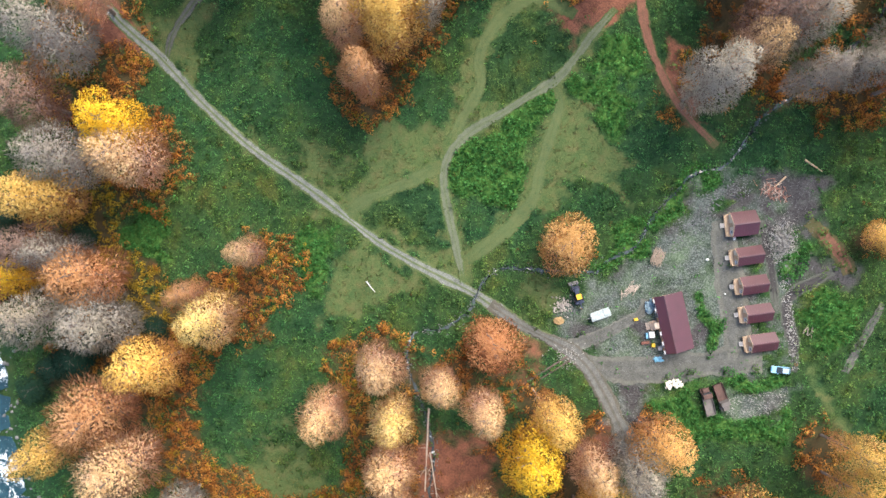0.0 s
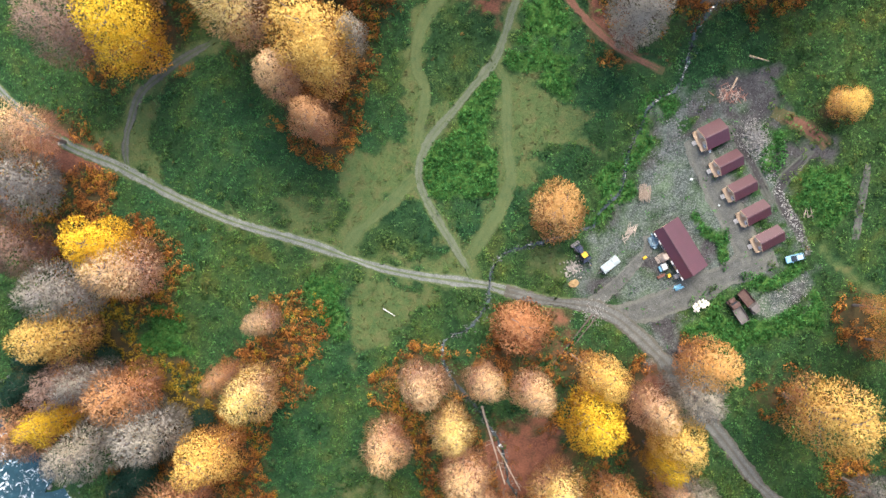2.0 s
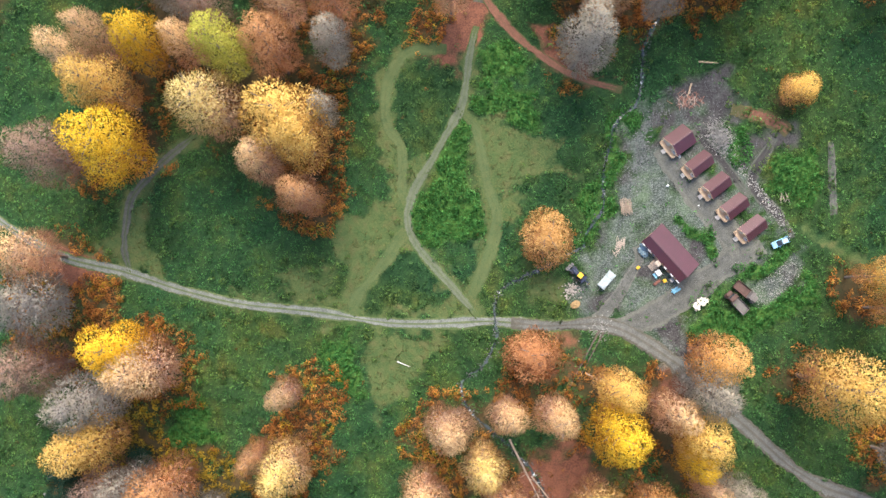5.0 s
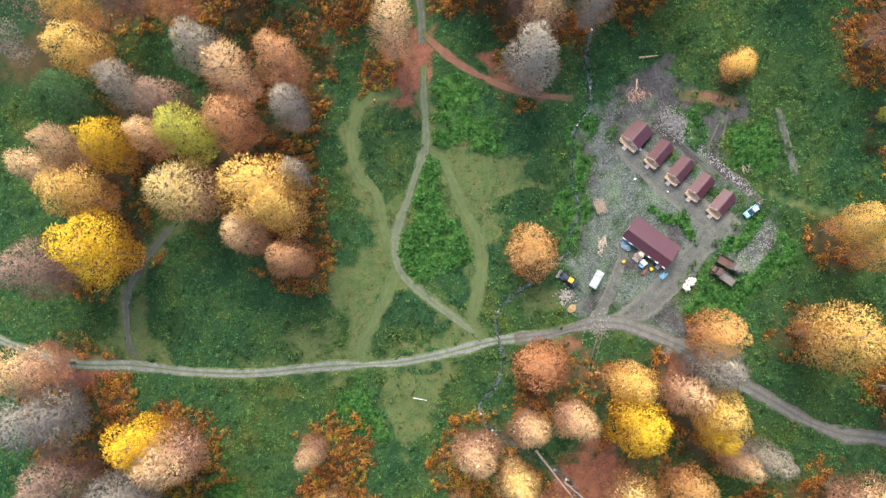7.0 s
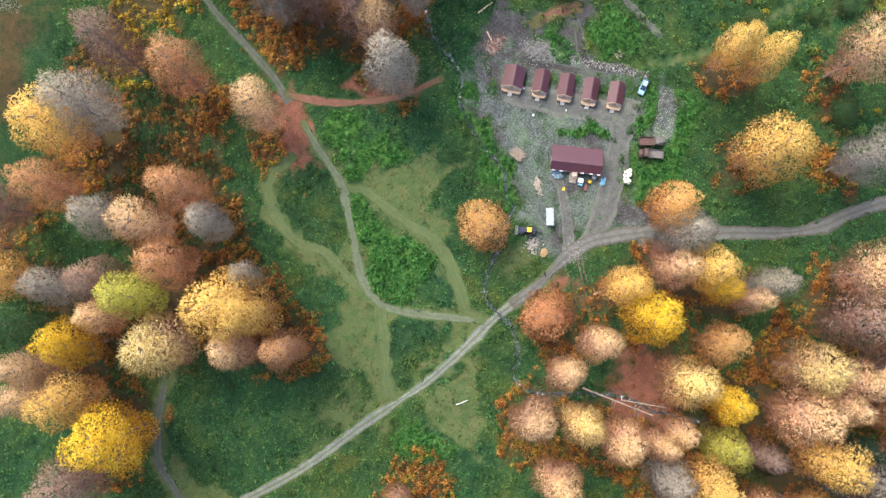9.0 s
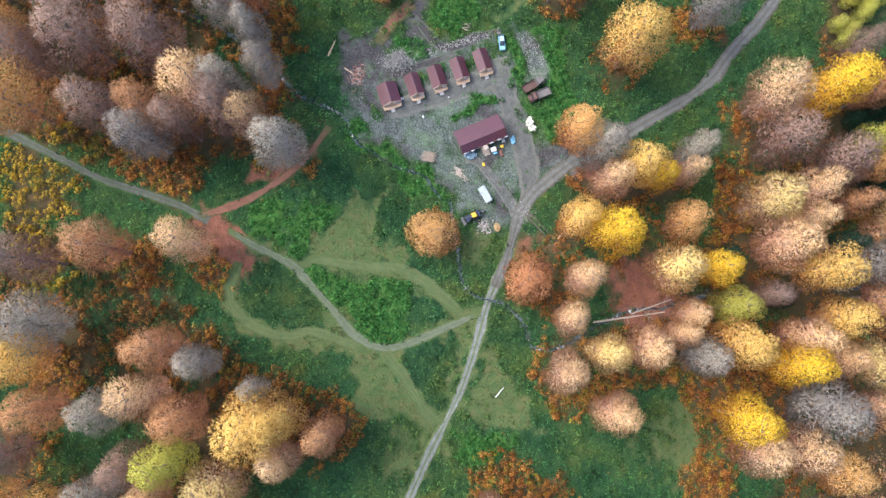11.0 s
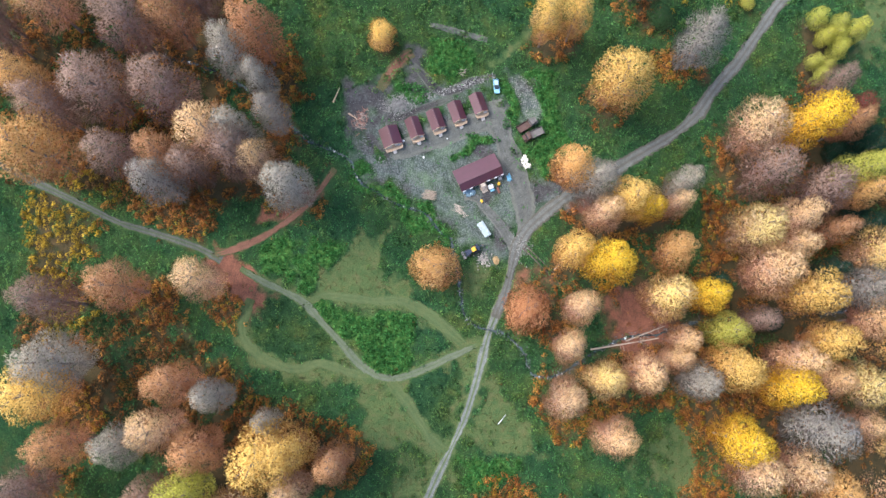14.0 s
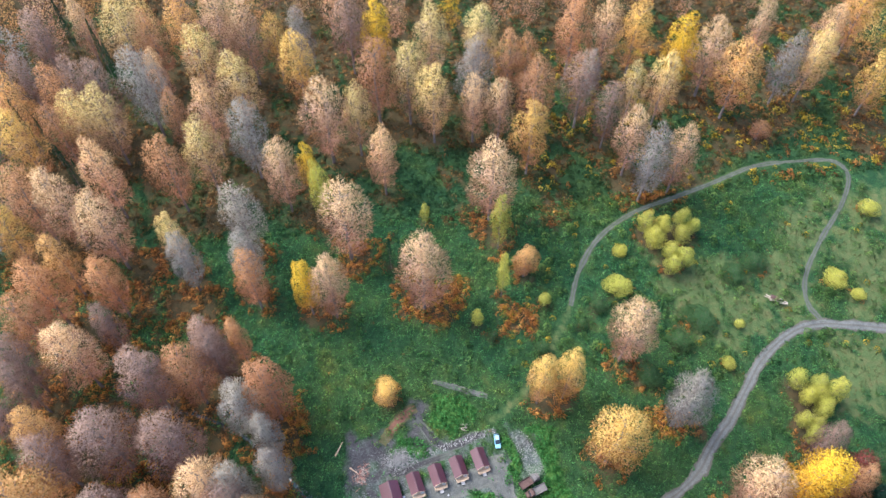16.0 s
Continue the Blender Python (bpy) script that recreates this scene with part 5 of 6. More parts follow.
SHAPES = {}
for _leafy in (True, False):
    for _v in range(3):
        SHAPES[_leafy, _v, False] = crown_arrays(31 + 7 * _v + _leafy, 5.5, 33.0, _leafy, 19, 5600)
        SHAPES[_leafy, _v, True] = crown_arrays(31 + 7 * _v + _leafy, 5.5, 33.0, _leafy, 17, 4400, 1.0)
TRUNKS = []
for _v in range(3):
    _bm = trunk_mesh(5 + _v, 5.5, 33.0)
    _me = bpy.data.meshes.new("trunk")
    _bm.to_mesh(_me)
    _bm.free()
    _me.materials.append(MAT_BARK)
    TRUNKS.append(_me)
TREE_MODELS = {}


def tree(kind, x, y, r, h, turn):
    v = int(turn * 7) % 3
    far = x > 135
    wide = r / (5.3 if far else 4.9)
    m = pose(x, y, height(x, y), 0, 0, turn * 57) @ Matrix.Diagonal((wide, wide, h / 33.0, 1))
    if (kind, v, far) in TREE_MODELS:
        first = TREE_MODELS[kind, v, far]
        ob = copy_thing(first, pose(0, 0, 0))
        ob.matrix_basis = m
        return ob
    ob = tagged(new("tree"), LABELS[kind], "tree", "autumn trees of the valley")
    trunk = new("trunk", TRUNKS[v])
    trunk.parent = ob
    arrays = spruce_arrays(3 + v, 5.5, 33.0, 1500) if kind == "spruce" else SHAPES[kind in LEAFY, v, far]
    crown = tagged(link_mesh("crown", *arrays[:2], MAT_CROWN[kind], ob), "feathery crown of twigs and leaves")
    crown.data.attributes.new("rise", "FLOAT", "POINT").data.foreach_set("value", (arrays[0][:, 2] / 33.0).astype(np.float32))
    if len(arrays) > 2:
        soften(crown, arrays[2])
    ob.matrix_basis = m
    TREE_MODELS[kind, v, far] = ob
    return ob


random.seed(4)
for _kind, _x, _y, _r, _h in TREES:
    tree(_kind, _x, _y, _r, _h, random.uniform(0, 6.28))


def woodland():
    """The woods further off, past the trees that stand singly: one sheet of many trees."""
    # brighter kinds south, duller north: the light gradient is put into colour
    south = ["peach", "gold", "cream", "peach", "orange", "gold", "cream", "yellow"]
    north = ["peach", "mauve", "grey", "russet", "cream", "gold", "mauve", "orange"]
    kinds = sorted(set(south + north))
    rng = random.Random(15)
    chosen = [rng.choice(south if y + rng.gauss(0, 30) < -40 else north) for _, y, _ in WOODS]
    for kind in kinds:
        vs, fs, ns, rise, count = [], [], [], [], 0
        for i, (x, y, r) in enumerate(WOODS):
            if chosen[i] == kind and abs(x) < 400:
                v, f, nor = crown_arrays(900 + i, r, 18 + 2.0 * r, True, 10, 900, 1.5)
                ns.append(nor)
                rise.append(v[:, 2] / (18 + 2.0 * r))
                v = v + np.array([x, y, height(x, y)])
                vs.append(v)
                fs.append(f + count)
                count += len(v)
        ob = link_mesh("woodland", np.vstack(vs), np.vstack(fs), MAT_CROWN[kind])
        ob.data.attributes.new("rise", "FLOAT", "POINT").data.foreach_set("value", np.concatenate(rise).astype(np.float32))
        soften(ob, np.vstack(ns))
        tagged(ob, "distant autumn woodland on the valley side", "woodland", kind="stuff")


woodland()


def tufts(name, seed, xy, lift, size, tall, mat, label, category, per=4, leaf=1.0):
    """Low leafy growth: a small dome of leaves at each of many points of the ground."""
    rng = np.random.default_rng(seed)
    n = len(xy) * per
    own = np.repeat(np.arange(len(xy)), per)
    turn, reach = rng.uniform(0, 2 * np.pi, n), np.sqrt(rng.uniform(0, 1, n))
    spread = np.stack([np.cos(turn), np.sin(turn)], 1) * (reach * size[own] * 0.62)[:, None]
    base2 = xy[own] + spread
    z = np.repeat(heights(xy), per) + lift[own] * (1.0 - 0.75 * reach**2) * rng.uniform(0.8, 1.1, n)
    aim = np.c_[spread * 1.2 + rng.normal(0, 0.3, (n, 2)), rng.uniform(0.05, 0.5, n) * tall]
    v, f = blades(rng, np.c_[base2, z], aim, leaf * size[own] * rng.uniform(0.5, 1.0, n), leaf * size[own] * rng.uniform(0.22, 0.38, n))
    dome = np.c_[spread / (size[own] * 0.62)[:, None] * 1.1, np.full(n, 0.75)] + rng.normal(0, 0.22, (n, 3))
    w = v.reshape(-1, 3, 3)
    turn = (np.cross(w[:, 1] - w[:, 0], w[:, 2] - w[:, 0]) * dome).sum(1) < 0
    f[turn] = f[turn][:, [1, 0, 2]]
    ob = link_mesh(name, v, f, mat)
    soften(ob, np.repeat(dome, 3, axis=0))
    ob.data.attributes.new("tone", "FLOAT", "POINT").data.foreach_set("value", np.repeat(rng.uniform(0, 1, len(xy)), per * 3).astype(np.float32))
    return tagged(ob, label, category, kind="stuff")


def undergrowth():
    rng = np.random.default_rng(77)
    gx, gy = np.meshgrid(np.arange(-122, 152, 1.2), np.arange(-185, 114, 1.2))
    loose = np.c_[gx.ravel(), gy.ravel()] + rng.uniform(-0.5, 0.5, (gx.size, 2))
    count = len(loose)
    pts = np.vstack([loose, np.c_[rng.uniform(-122, 152, 200000), rng.uniform(-185, 114, 200000)]])
    spaced = np.arange(len(pts)) < count
    gravel, mud, red, meadow, lush, litter = cover(pts)
    road = np.min([far_from(pts, p) for p in ROADS], axis=0)
    path = np.min([far_from(pts, p) for p in GRASS_PATHS], axis=0)
    wet = np.minimum(far_from(pts, CREEK_LINE) + 0.35 + 0.7 * mottle(pts, 2.5, 87), far_from(pts, RIVER_LINE) - 11.0)
    free = (road > 1.9) & (path > 1.5) & (wet > 0.8)
    hump = (0.6 * mottle(pts, 1.1, 81) + 0.4 * rng.uniform(0, 1, len(pts))).clip(0, 1)
    roll = rng.uniform(0, 1, len(pts))
    near_cabin = np.max([inside(pts, s, 0.8) for s in CABIN_GREENS], axis=0)
    density = np.zeros(len(pts))
    for x, y, r in TREE_XYR[TREE_H > 20]:
        near = np.abs(pts[:, 0] - x) < 36
        density[near] += np.exp(-((pts[near, 0] - x) ** 2 + (pts[near, 1] - y) ** 2) / 210.0)
    green = free & (gravel < 0.45) & (mud < 0.5) & ((inside(pts, YARD, 1.0) < 0.5) | (near_cabin > 0.6)) & (red < 0.45) & (meadow < 0.5) & (litter < 0.62) & (lush < 0.5) & spaced
    bright = free & (lush >= 0.5) & (gravel < 0.5)
    size = lambda k: rng.uniform(0.5, 1.15, k.sum())
    dark = green & (np.max([inside(pts, s, 1.0) for s in DARKS[:2]], axis=0) > 0.5)
    green &= ~dark
    tufts("dark_brambles", 13, pts[dark], 0.4 + 1.3 * hump[dark], size(dark), 1.0, MAT_BRAMBLE_DARK, "dense dark bramble thicket in the meadow", "brambles", 10, 0.55)
    tufts("brambles", 1, pts[green], 0.2 + 1.3 * hump[green], size(green), 1.0, MAT_BRAMBLE, "dense dark green brambles and ferns", "brambles", 11, 0.5)
    tufts("lush_weeds", 2, pts[bright], 0.3 + 0.6 * hump[bright], size(bright) * 0.9, 1.0, MAT_LUSH, "bright green leafy weeds", "weeds", 8, 0.7)
    dry = free & (meadow >= 0.5) & (roll < 0.22) & (gravel < 0.5)
    tufts("meadow_grass", 3, pts[dry], 0.05 + 0.2 * hump[dry], size(dry) * 0.5, 1.2, MAT_DRY, "short olive meadow grass with dry patches", "grass", 4)
    weedy = free & (inside(pts, YARD, 1.0) > 0.5) & (roll < 0.09) & (mottle(pts, 1.6, 51) > 0.62)
    tufts("yard_weeds", 4, pts[weedy], 0.1 + 0 * hump[weedy], size(weedy) * 0.55, 1.0, MAT_LUSH, "scattered weeds on the gravel yard", "weeds", 5)
    belt = np.max([inside(pts, s, 2.0) for s in BELTS], axis=0)
    gold = np.max([inside(pts, s, 3.0) for s in YELLOW_BELTS], axis=0)
    ring = free & (gravel < 0.3) & ((belt > 0.45) | ((litter > 0.3) & (litter < 0.97) & (red < 0.6) & (((mottle(pts, 2.2, 21) > 0.55) & (roll < 0.09)) | ((density > 0.95) & (mottle(pts, 2.2, 21) > 0.36) & (roll < 0.28)))))
    ring &= mottle(pts, 1.3, 23) > 0.2
    pick = ring & (roll < 0.4) & (gold < 0.5)
    k = pick.sum()
    tufts("autumn_shrubs", 5, pts[pick], rng.uniform(0.5, 1.7, k), rng.uniform(0.75, 1.35, k), 0.8, MAT_SHRUB, "orange and rust-brown autumn shrubs under the trees", "shrubs", 22, 0.42)
    pick = ring & (((roll < 0.22) & (gold >= 0.5)) | ((roll > 0.4) & (roll < 0.46)))
    k = pick.sum()
    tufts("yellow_shrubs", 6, pts[pick], rng.uniform(0.5, 1.6, k), rng.uniform(0.75, 1.25, k), 0.8, MAT_SHRUB_Y, "yellowing shrubs under the trees", "shrubs", 28, 0.4)
    floor = np.max([inside(pts, s, 4.0) for s in FLOORS], axis=0)
    rusty = free & (floor > 0.5) & (roll > 0.5) & (roll < 0.7) & (mottle(pts, 2.0, 93) > 0.34)
    k = rusty.sum()
    tufts("forest_undergrowth", 9, pts[rusty], rng.uniform(0.4, 1.3, k), rng.uniform(0.7, 1.2, k), 0.8, MAT_RUST_SHRUB, "rusty brown and dark green undergrowth below the trees", "undergrowth", 20, 0.5)
    mound = free & (gravel < 0.4) & (mud < 0.4) & (red < 0.4) & (meadow < 0.6) & (litter < 0.6) & (lush < 0.5) & (inside(pts, YARD, 1.0) < 0.5) & (roll > 0.6) & (roll < 0.63) & (mottle(pts, 2.4, 99) > 0.5)
    k = mound.sum()
    tufts("bramble_mounds", 16, pts[mound], rng.uniform(0.6, 1.4, k), rng.uniform(0.8, 1.6, k), 0.8, MAT_BRAMBLE_DARK, "rounded dark green mounds of bramble", "brambles", 14, 0.5)
    ruddy = free & (red > 0.35) & (roll > 0.5) & (roll < 0.56) & (gravel < 0.3) & (mud < 0.3)
    rusty = ruddy & (mottle(pts, 2.0, 94) > 0.45)
    k = rusty.sum()
    tufts("red_undergrowth", 10, pts[rusty], rng.uniform(0.3, 0.9, k), rng.uniform(0.5, 1.0, k), 0.8, MAT_RUST_SHRUB, "sparse rusty shrubs on the red earth", "undergrowth", 18, 0.5)
    scrub = free & (gravel < 0.3) & (litter < 0.5) & (roll > 0.90) & (roll < np.where(pts[:, 0] > 80, 0.925, 0.912)) & ((pts[:, 0] > 60) | (mottle(pts, 6.0, 61) > 0.6))
    k = scrub.sum()
    tufts("green_scrub", 8, pts[scrub], rng.uniform(0.6, 1.8, k), rng.uniform(0.7, 1.2, k), 0.8, MAT_SCRUB, "rounded yellow-green scrub bushes in the brush", "shrubs", 26, 0.5)
    tall = free & (gravel < 0.3) & (litter < 0.6) & (pts[:, 0] > 82) & (pts[:, 1] < -38) & (roll > 0.7) & (roll < 0.716) & (mottle(pts, 4.0, 63) > 0.42)
    k = tall.sum()
    tufts("tall_scrub", 14, pts[tall], rng.uniform(1.0, 2.8, k), rng.uniform(1.3, 2.4, k), 0.9, MAT_SCRUB, "tall green and yellowing bushes along the far track", "shrubs", 60, 0.32)
    tall = free & (gravel < 0.3) & (litter < 0.6) & (pts[:, 0] > 82) & (pts[:, 1] < -38) & (roll > 0.72) & (roll < 0.7235) & (mottle(pts, 4.0, 63) > 0.4)
    k = tall.sum()
    tufts("yellow_scrub", 15, pts[tall], rng.uniform(0.8, 2.0, k), rng.uniform(1.0, 1.8, k), 0.9, MAT_SHRUB_Y, "yellowing bushes along the far track", "shrubs", 50, 0.32)
    stray = free & (litter < 0.3) & (gravel < 0.3) & (meadow < 0.6) & (roll > np.where(pts[:, 0] > 80, 0.994, 0.9975))
    k = stray.sum()
    tufts("stray_shrubs", 7, pts[stray], rng.uniform(0.3, 0.8, k), rng.uniform(0.35, 0.7, k), 0.8, MAT_RUST_SHRUB, "stray rust-leaved shrubs in the green brush", "shrubs", 22, 0.5)

    pts = np.c_[rng.uniform(150, 290, 40000), rng.uniform(-260, 200, 40000)]
    litter = cover(pts)[5]
    free = np.min([far_from(pts, p) for p in ROADS], axis=0) > 2.2
    lo = free & (litter < 0.55)
    # dark leaves put the shade between the trees into the brush colour
    tufts("far_brambles", 11, pts[lo], 0.3 + 0 * pts[lo, 0], rng.uniform(0.9, 1.7, lo.sum()), 1.0, MAT_BRAMBLE_DARK, "green brush between the woods further off, darkened for shade", "brambles", 9, 0.55)
    edge = free & (pts[:, 0] < 235) & (pts[:, 1] < -60) & (rng.uniform(0, 1, len(pts)) < 0.3) & (mottle(pts, 3.0, 83) > 0.45)
    for name, seed, mat, label, keep in (("far_orange_shrubs", 18, MAT_SHRUB, "orange shrubs along the forest edge", mottle(pts, 2.0, 84) > 0.55), ("far_yellow_shrubs", 19, MAT_SHRUB_Y, "yellowing shrubs along the forest edge", mottle(pts, 2.0, 84) < 0.48)):
        k = edge & keep
        tufts(name, seed, pts[k], rng.uniform(0.5, 2.2, k.sum()), rng.uniform(0.9, 1.9, k.sum()), 0.8, mat, label, "shrubs", 18, 0.5)
    hi = free & (litter >= 0.3) & (rng.uniform(0, 1, len(pts)) < 0.55)
    tufts("far_shrubs", 12, pts[hi], 0.6 + 0 * pts[hi, 0], rng.uniform(0.9, 1.6, hi.sum()), 0.8, MAT_RUST_SHRUB, "rust-brown shrubs on the forest floor", "shrubs", 14, 0.5)


undergrowth()


# ---- camp: buildings ----
def gable_house(name, x, y, rz, length, width, eave, ridge, ridge_at, label, group="", ribs=14, porch=0.0):
    """A timber house: ridge along its x axis; ridge_at is where the ridge lies across its width."""
    low = min(height(x + a * length * 0.4, y + b * width * 0.4) for a in (-1, 1) for b in (-1, 1))
    ob = tagged(new(name), label, "house" if length > 8 else "cabin", group)
    ob.matrix_basis = pose(x, y, low, 0, 0, rz)
    part("foundation", boxes(((0, 0, 0.15), (length - 0.5, width - 0.5, 0.9))), MAT_CONCRETE, ob)
    w = width / 2 - 0.16
    ry = -width / 2 + ridge_at * width
    bm = bmesh.new()
    a = [(-w, 0.6), (w, 0.6), (w, eave), (ry, ridge - 0.15), (-w, eave)]
    lv = [bm.verts.new((-length / 2 + 0.35 + porch, q, z)) for q, z in a]
    rv = [bm.verts.new((length / 2 - 0.35, q, z)) for q, z in a]
    bm.faces.new(lv[::-1])
    bm.faces.new(rv)
    for i in range(5):
        j = (i + 1) % 5
        bm.faces.new((lv[i], lv[j], rv[j], rv[i]))
    bmesh.ops.recalc_face_normals(bm, faces=bm.faces)
    part("wall", bm, MAT_WOOD, ob, "pale timber walls")
    for s, yo in ((-1, -width / 2), (1, width / 2)):
        run = abs(yo - ry)
        drop = (ridge - eave) * run / (abs(s * w - ry) + 1e-6)
        ang = math.degrees(math.atan2(drop, run)) * -s
        slope_len = math.hypot(run, drop)
        c = (0, (yo + ry) / 2, ridge - drop / 2)
        step = length / ribs
        edge = [(-length / 2, 0.0)]
        for i in range(ribs):
            o = -length / 2 + step * i
            edge += [(o + step * 0.42, 0.0), (o + step * 0.46, 0.011), (o + step * 0.54, 0.011), (o + step * 0.58, 0.0)]
        edge += [(length / 2, 0.0), (length / 2, -0.04), (-length / 2, -0.04)]
        bm = prism(bmesh.new(), edge, -slope_len / 2 - 0.015, slope_len / 2 + 0.015)
        bmesh.ops.transform(bm, matrix=pose(*c, ang), verts=bm.verts)
        part("roof", bm, MAT_ROOF, ob, "ribbed maroon sheet-metal roof slope")
    part("ridge_cap", boxes(((0, ry, ridge + 0.05), (length + 0.02, 0.28, 0.05), 0.01)), MAT_ROOF, ob)
    return ob


def window(ob, c, s, along):
    """A white window on a wall that faces along x or y."""
    w, h = s
    fr = bmesh.new()
    for d, size in (((0, h / 2), (w + 0.1, 0.09)), ((0, -h / 2), (w + 0.1, 0.09)), ((-w / 2, 0), (0.09, h)), ((w / 2, 0), (0.09, h)), ((0, 0), (0.06, h))):
        q = (c[0] + d[0], c[1], c[2] + d[1]) if along == "y" else (c[0], c[1] + d[0], c[2] + d[1])
        box(fr, q, (size[0], 0.14, size[1]) if along == "y" else (0.14, size[0], size[1]))
    win = part("window", fr, MAT_WHITE, ob, "white framed window")
    part("pane", boxes((c, (w, 0.05, h) if along == "y" else (0.05, w, h))), MAT_GLASS, win)
    sill = (c[0], c[1] - 0.08, c[2] - h / 2 - 0.07) if along == "y" else (c[0] - 0.08, c[1], c[2] - h / 2 - 0.07)
    part("sill", boxes((sill, (w + 0.2, 0.3, 0.05) if along == "y" else (0.3, w + 0.2, 0.05))), MAT_WHITE, win)


def lodge():
    # ridge runs nearly north to south; the front with its porch faces the meadow
    ob = gable_house("lodge", 50.8, -16.4, 102.3, 12.8, 6.3, 2.9, 4.3, 0.70, "long timber lodge with a maroon sheet-metal roof", ribs=26)
    for px in (-4.6, -2.2, 2.2, 4.4):
        window(ob, (px, 3.02, 1.75), (1.0, 1.1), "y")
    part("door", boxes(((0.0, 3.02, 1.55), (0.95, 0.08, 1.95), 0.01)), MAT_RED_WOOD, ob)
    deck = boxes(((0, 3.9, 0.55), (2.0, 1.7, 0.12)), ((0, 4.95, 0.32), (1.6, 0.35, 0.1)), ((0, 5.3, 0.14), (1.6, 0.35, 0.1)))
    part("porch", deck, MAT_OLD_WOOD, ob, "weathered board porch with steps")
    for px in (-0.9, 0.9):
        part("porch_post", boxes(((px, 4.6, 1.2), (0.1, 0.1, 1.3))), MAT_WOOD, ob)
        part("handrail", boxes(((px, 3.9, 1.5), (0.07, 1.5, 0.07))), MAT_WOOD, ob)
    part("porch_roof", boxes(((0.1, 3.75, 2.55), (1.3, 1.0, 0.06), 0, 0, -12)), MAT_OLD_WOOD, ob, "small raw wood canopy")
    # white boards added under the eave, sized to fit the camera's view
    for px in (-6.0, -4.0, -1.8, 3.5, 5.5):
        part("eave_board", boxes(((px, 3.2, 2.62), (0.85, 0.42, 0.12), 0.02)), MAT_WHITE, ob, "white board under the eave")
    return ob


def cabin(x, y, rz, length, width, ridge, label):
    ob = gable_house("cabin", x, y, rz, length, width, 1.75, ridge, 0.5, label, "row of rental cabins", ribs=11, porch=-0.2)
    fx, w = -length / 2, width / 2 - 0.2
    panel = prism(bmesh.new(), [(-w, 0.62), (w, 0.62), (w, 1.72), (0, ridge - 0.22), (-w, 1.72)], -0.03, 0.03)
    bmesh.ops.transform(panel, matrix=pose(fx + 0.1, 0, 0, 0, 0, 90), verts=panel.verts)
    part("front_wall", panel, MAT_CREAM, ob, "cream-painted front wall")
    part("deck", boxes(((fx - 0.4, 0, 0.62), (1.2, width - 0.5, 0.1))), MAT_WOOD, ob, "pine deck in front of the cabin")
    part("step", boxes(((fx - 1.2, 0.1, 0.4), (0.45, 1.0, 0.12)), ((fx - 1.6, 0.1, 0.2), (0.4, 1.0, 0.12))), MAT_CONCRETE, ob, "pale concrete steps")
    door = part("door", boxes(((fx + 0.05, 0.0, 1.55), (0.08, 0.85, 1.8), 0.01)), MAT_WOOD, ob, "pine front door")
    part("handle", boxes(((fx - 0.01, 0.3, 1.5), (0.05, 0.04, 0.14))), MAT_STEEL, door)
    window(ob, (fx + 0.06, -width * 0.28, 1.55), (0.6, 0.7), "x")
    for s in (-1, 1):
        yy = s * (width / 2 - 0.32)
        part("porch_post", boxes(((fx - 0.9, yy, 1.2), (0.14, 0.14, 1.2), 0.01)), MAT_WOOD, ob)
        part("railing", boxes(((fx - 0.42, yy, 1.52), (0.9, 0.12, 0.08)), ((fx - 0.42, yy, 1.1), (0.9, 0.06, 0.08))), MAT_WOOD, ob)
        part("front_rail", boxes(((fx - 0.9, yy * 0.66, 1.52), (0.12, width * 0.24, 0.08)), ((fx - 0.9, yy * 0.66, 1.1), (0.06, width * 0.24, 0.08))), MAT_WOOD, ob)
        tilt = s * -math.degrees(math.atan2(ridge - 1.75, width / 2))
        part("gable_trim", boxes(((fx + 0.02, s * width / 4, (1.7 + ridge) / 2), (0.07, width * 0.6, 0.16), 0, 0, tilt)), MAT_WOOD, ob)
    return ob


lodge()
cabin(64.9, 5.2, 7, 5.6, 5.3, 3.3, "larger timber cabin with maroon metal roof beside the creek")
for _x, _y in ((66.2, -1.7), (67.4, -8.0), (68.6, -14.2), (69.8, -20.6)):
    cabin(_x, _y, 8, 5.8, 3.9, 3.05, "small timber cabin with a maroon metal roof and a pine deck")


# ---- camp: vehicles ----
def wheel(ob, x, y, r, w):
    t = part("wheel", tube(bmesh.new(), (x, y - w / 2, r), (x, y + w / 2, r), r, r, 16), MAT_RUBBER, ob)
    part("rim", tube(bmesh.new(), (x, y - w / 2 - 0.01, r), (x, y + w / 2 + 0.01, r), r * 0.55, r * 0.55, 12), MAT_STEEL, t)


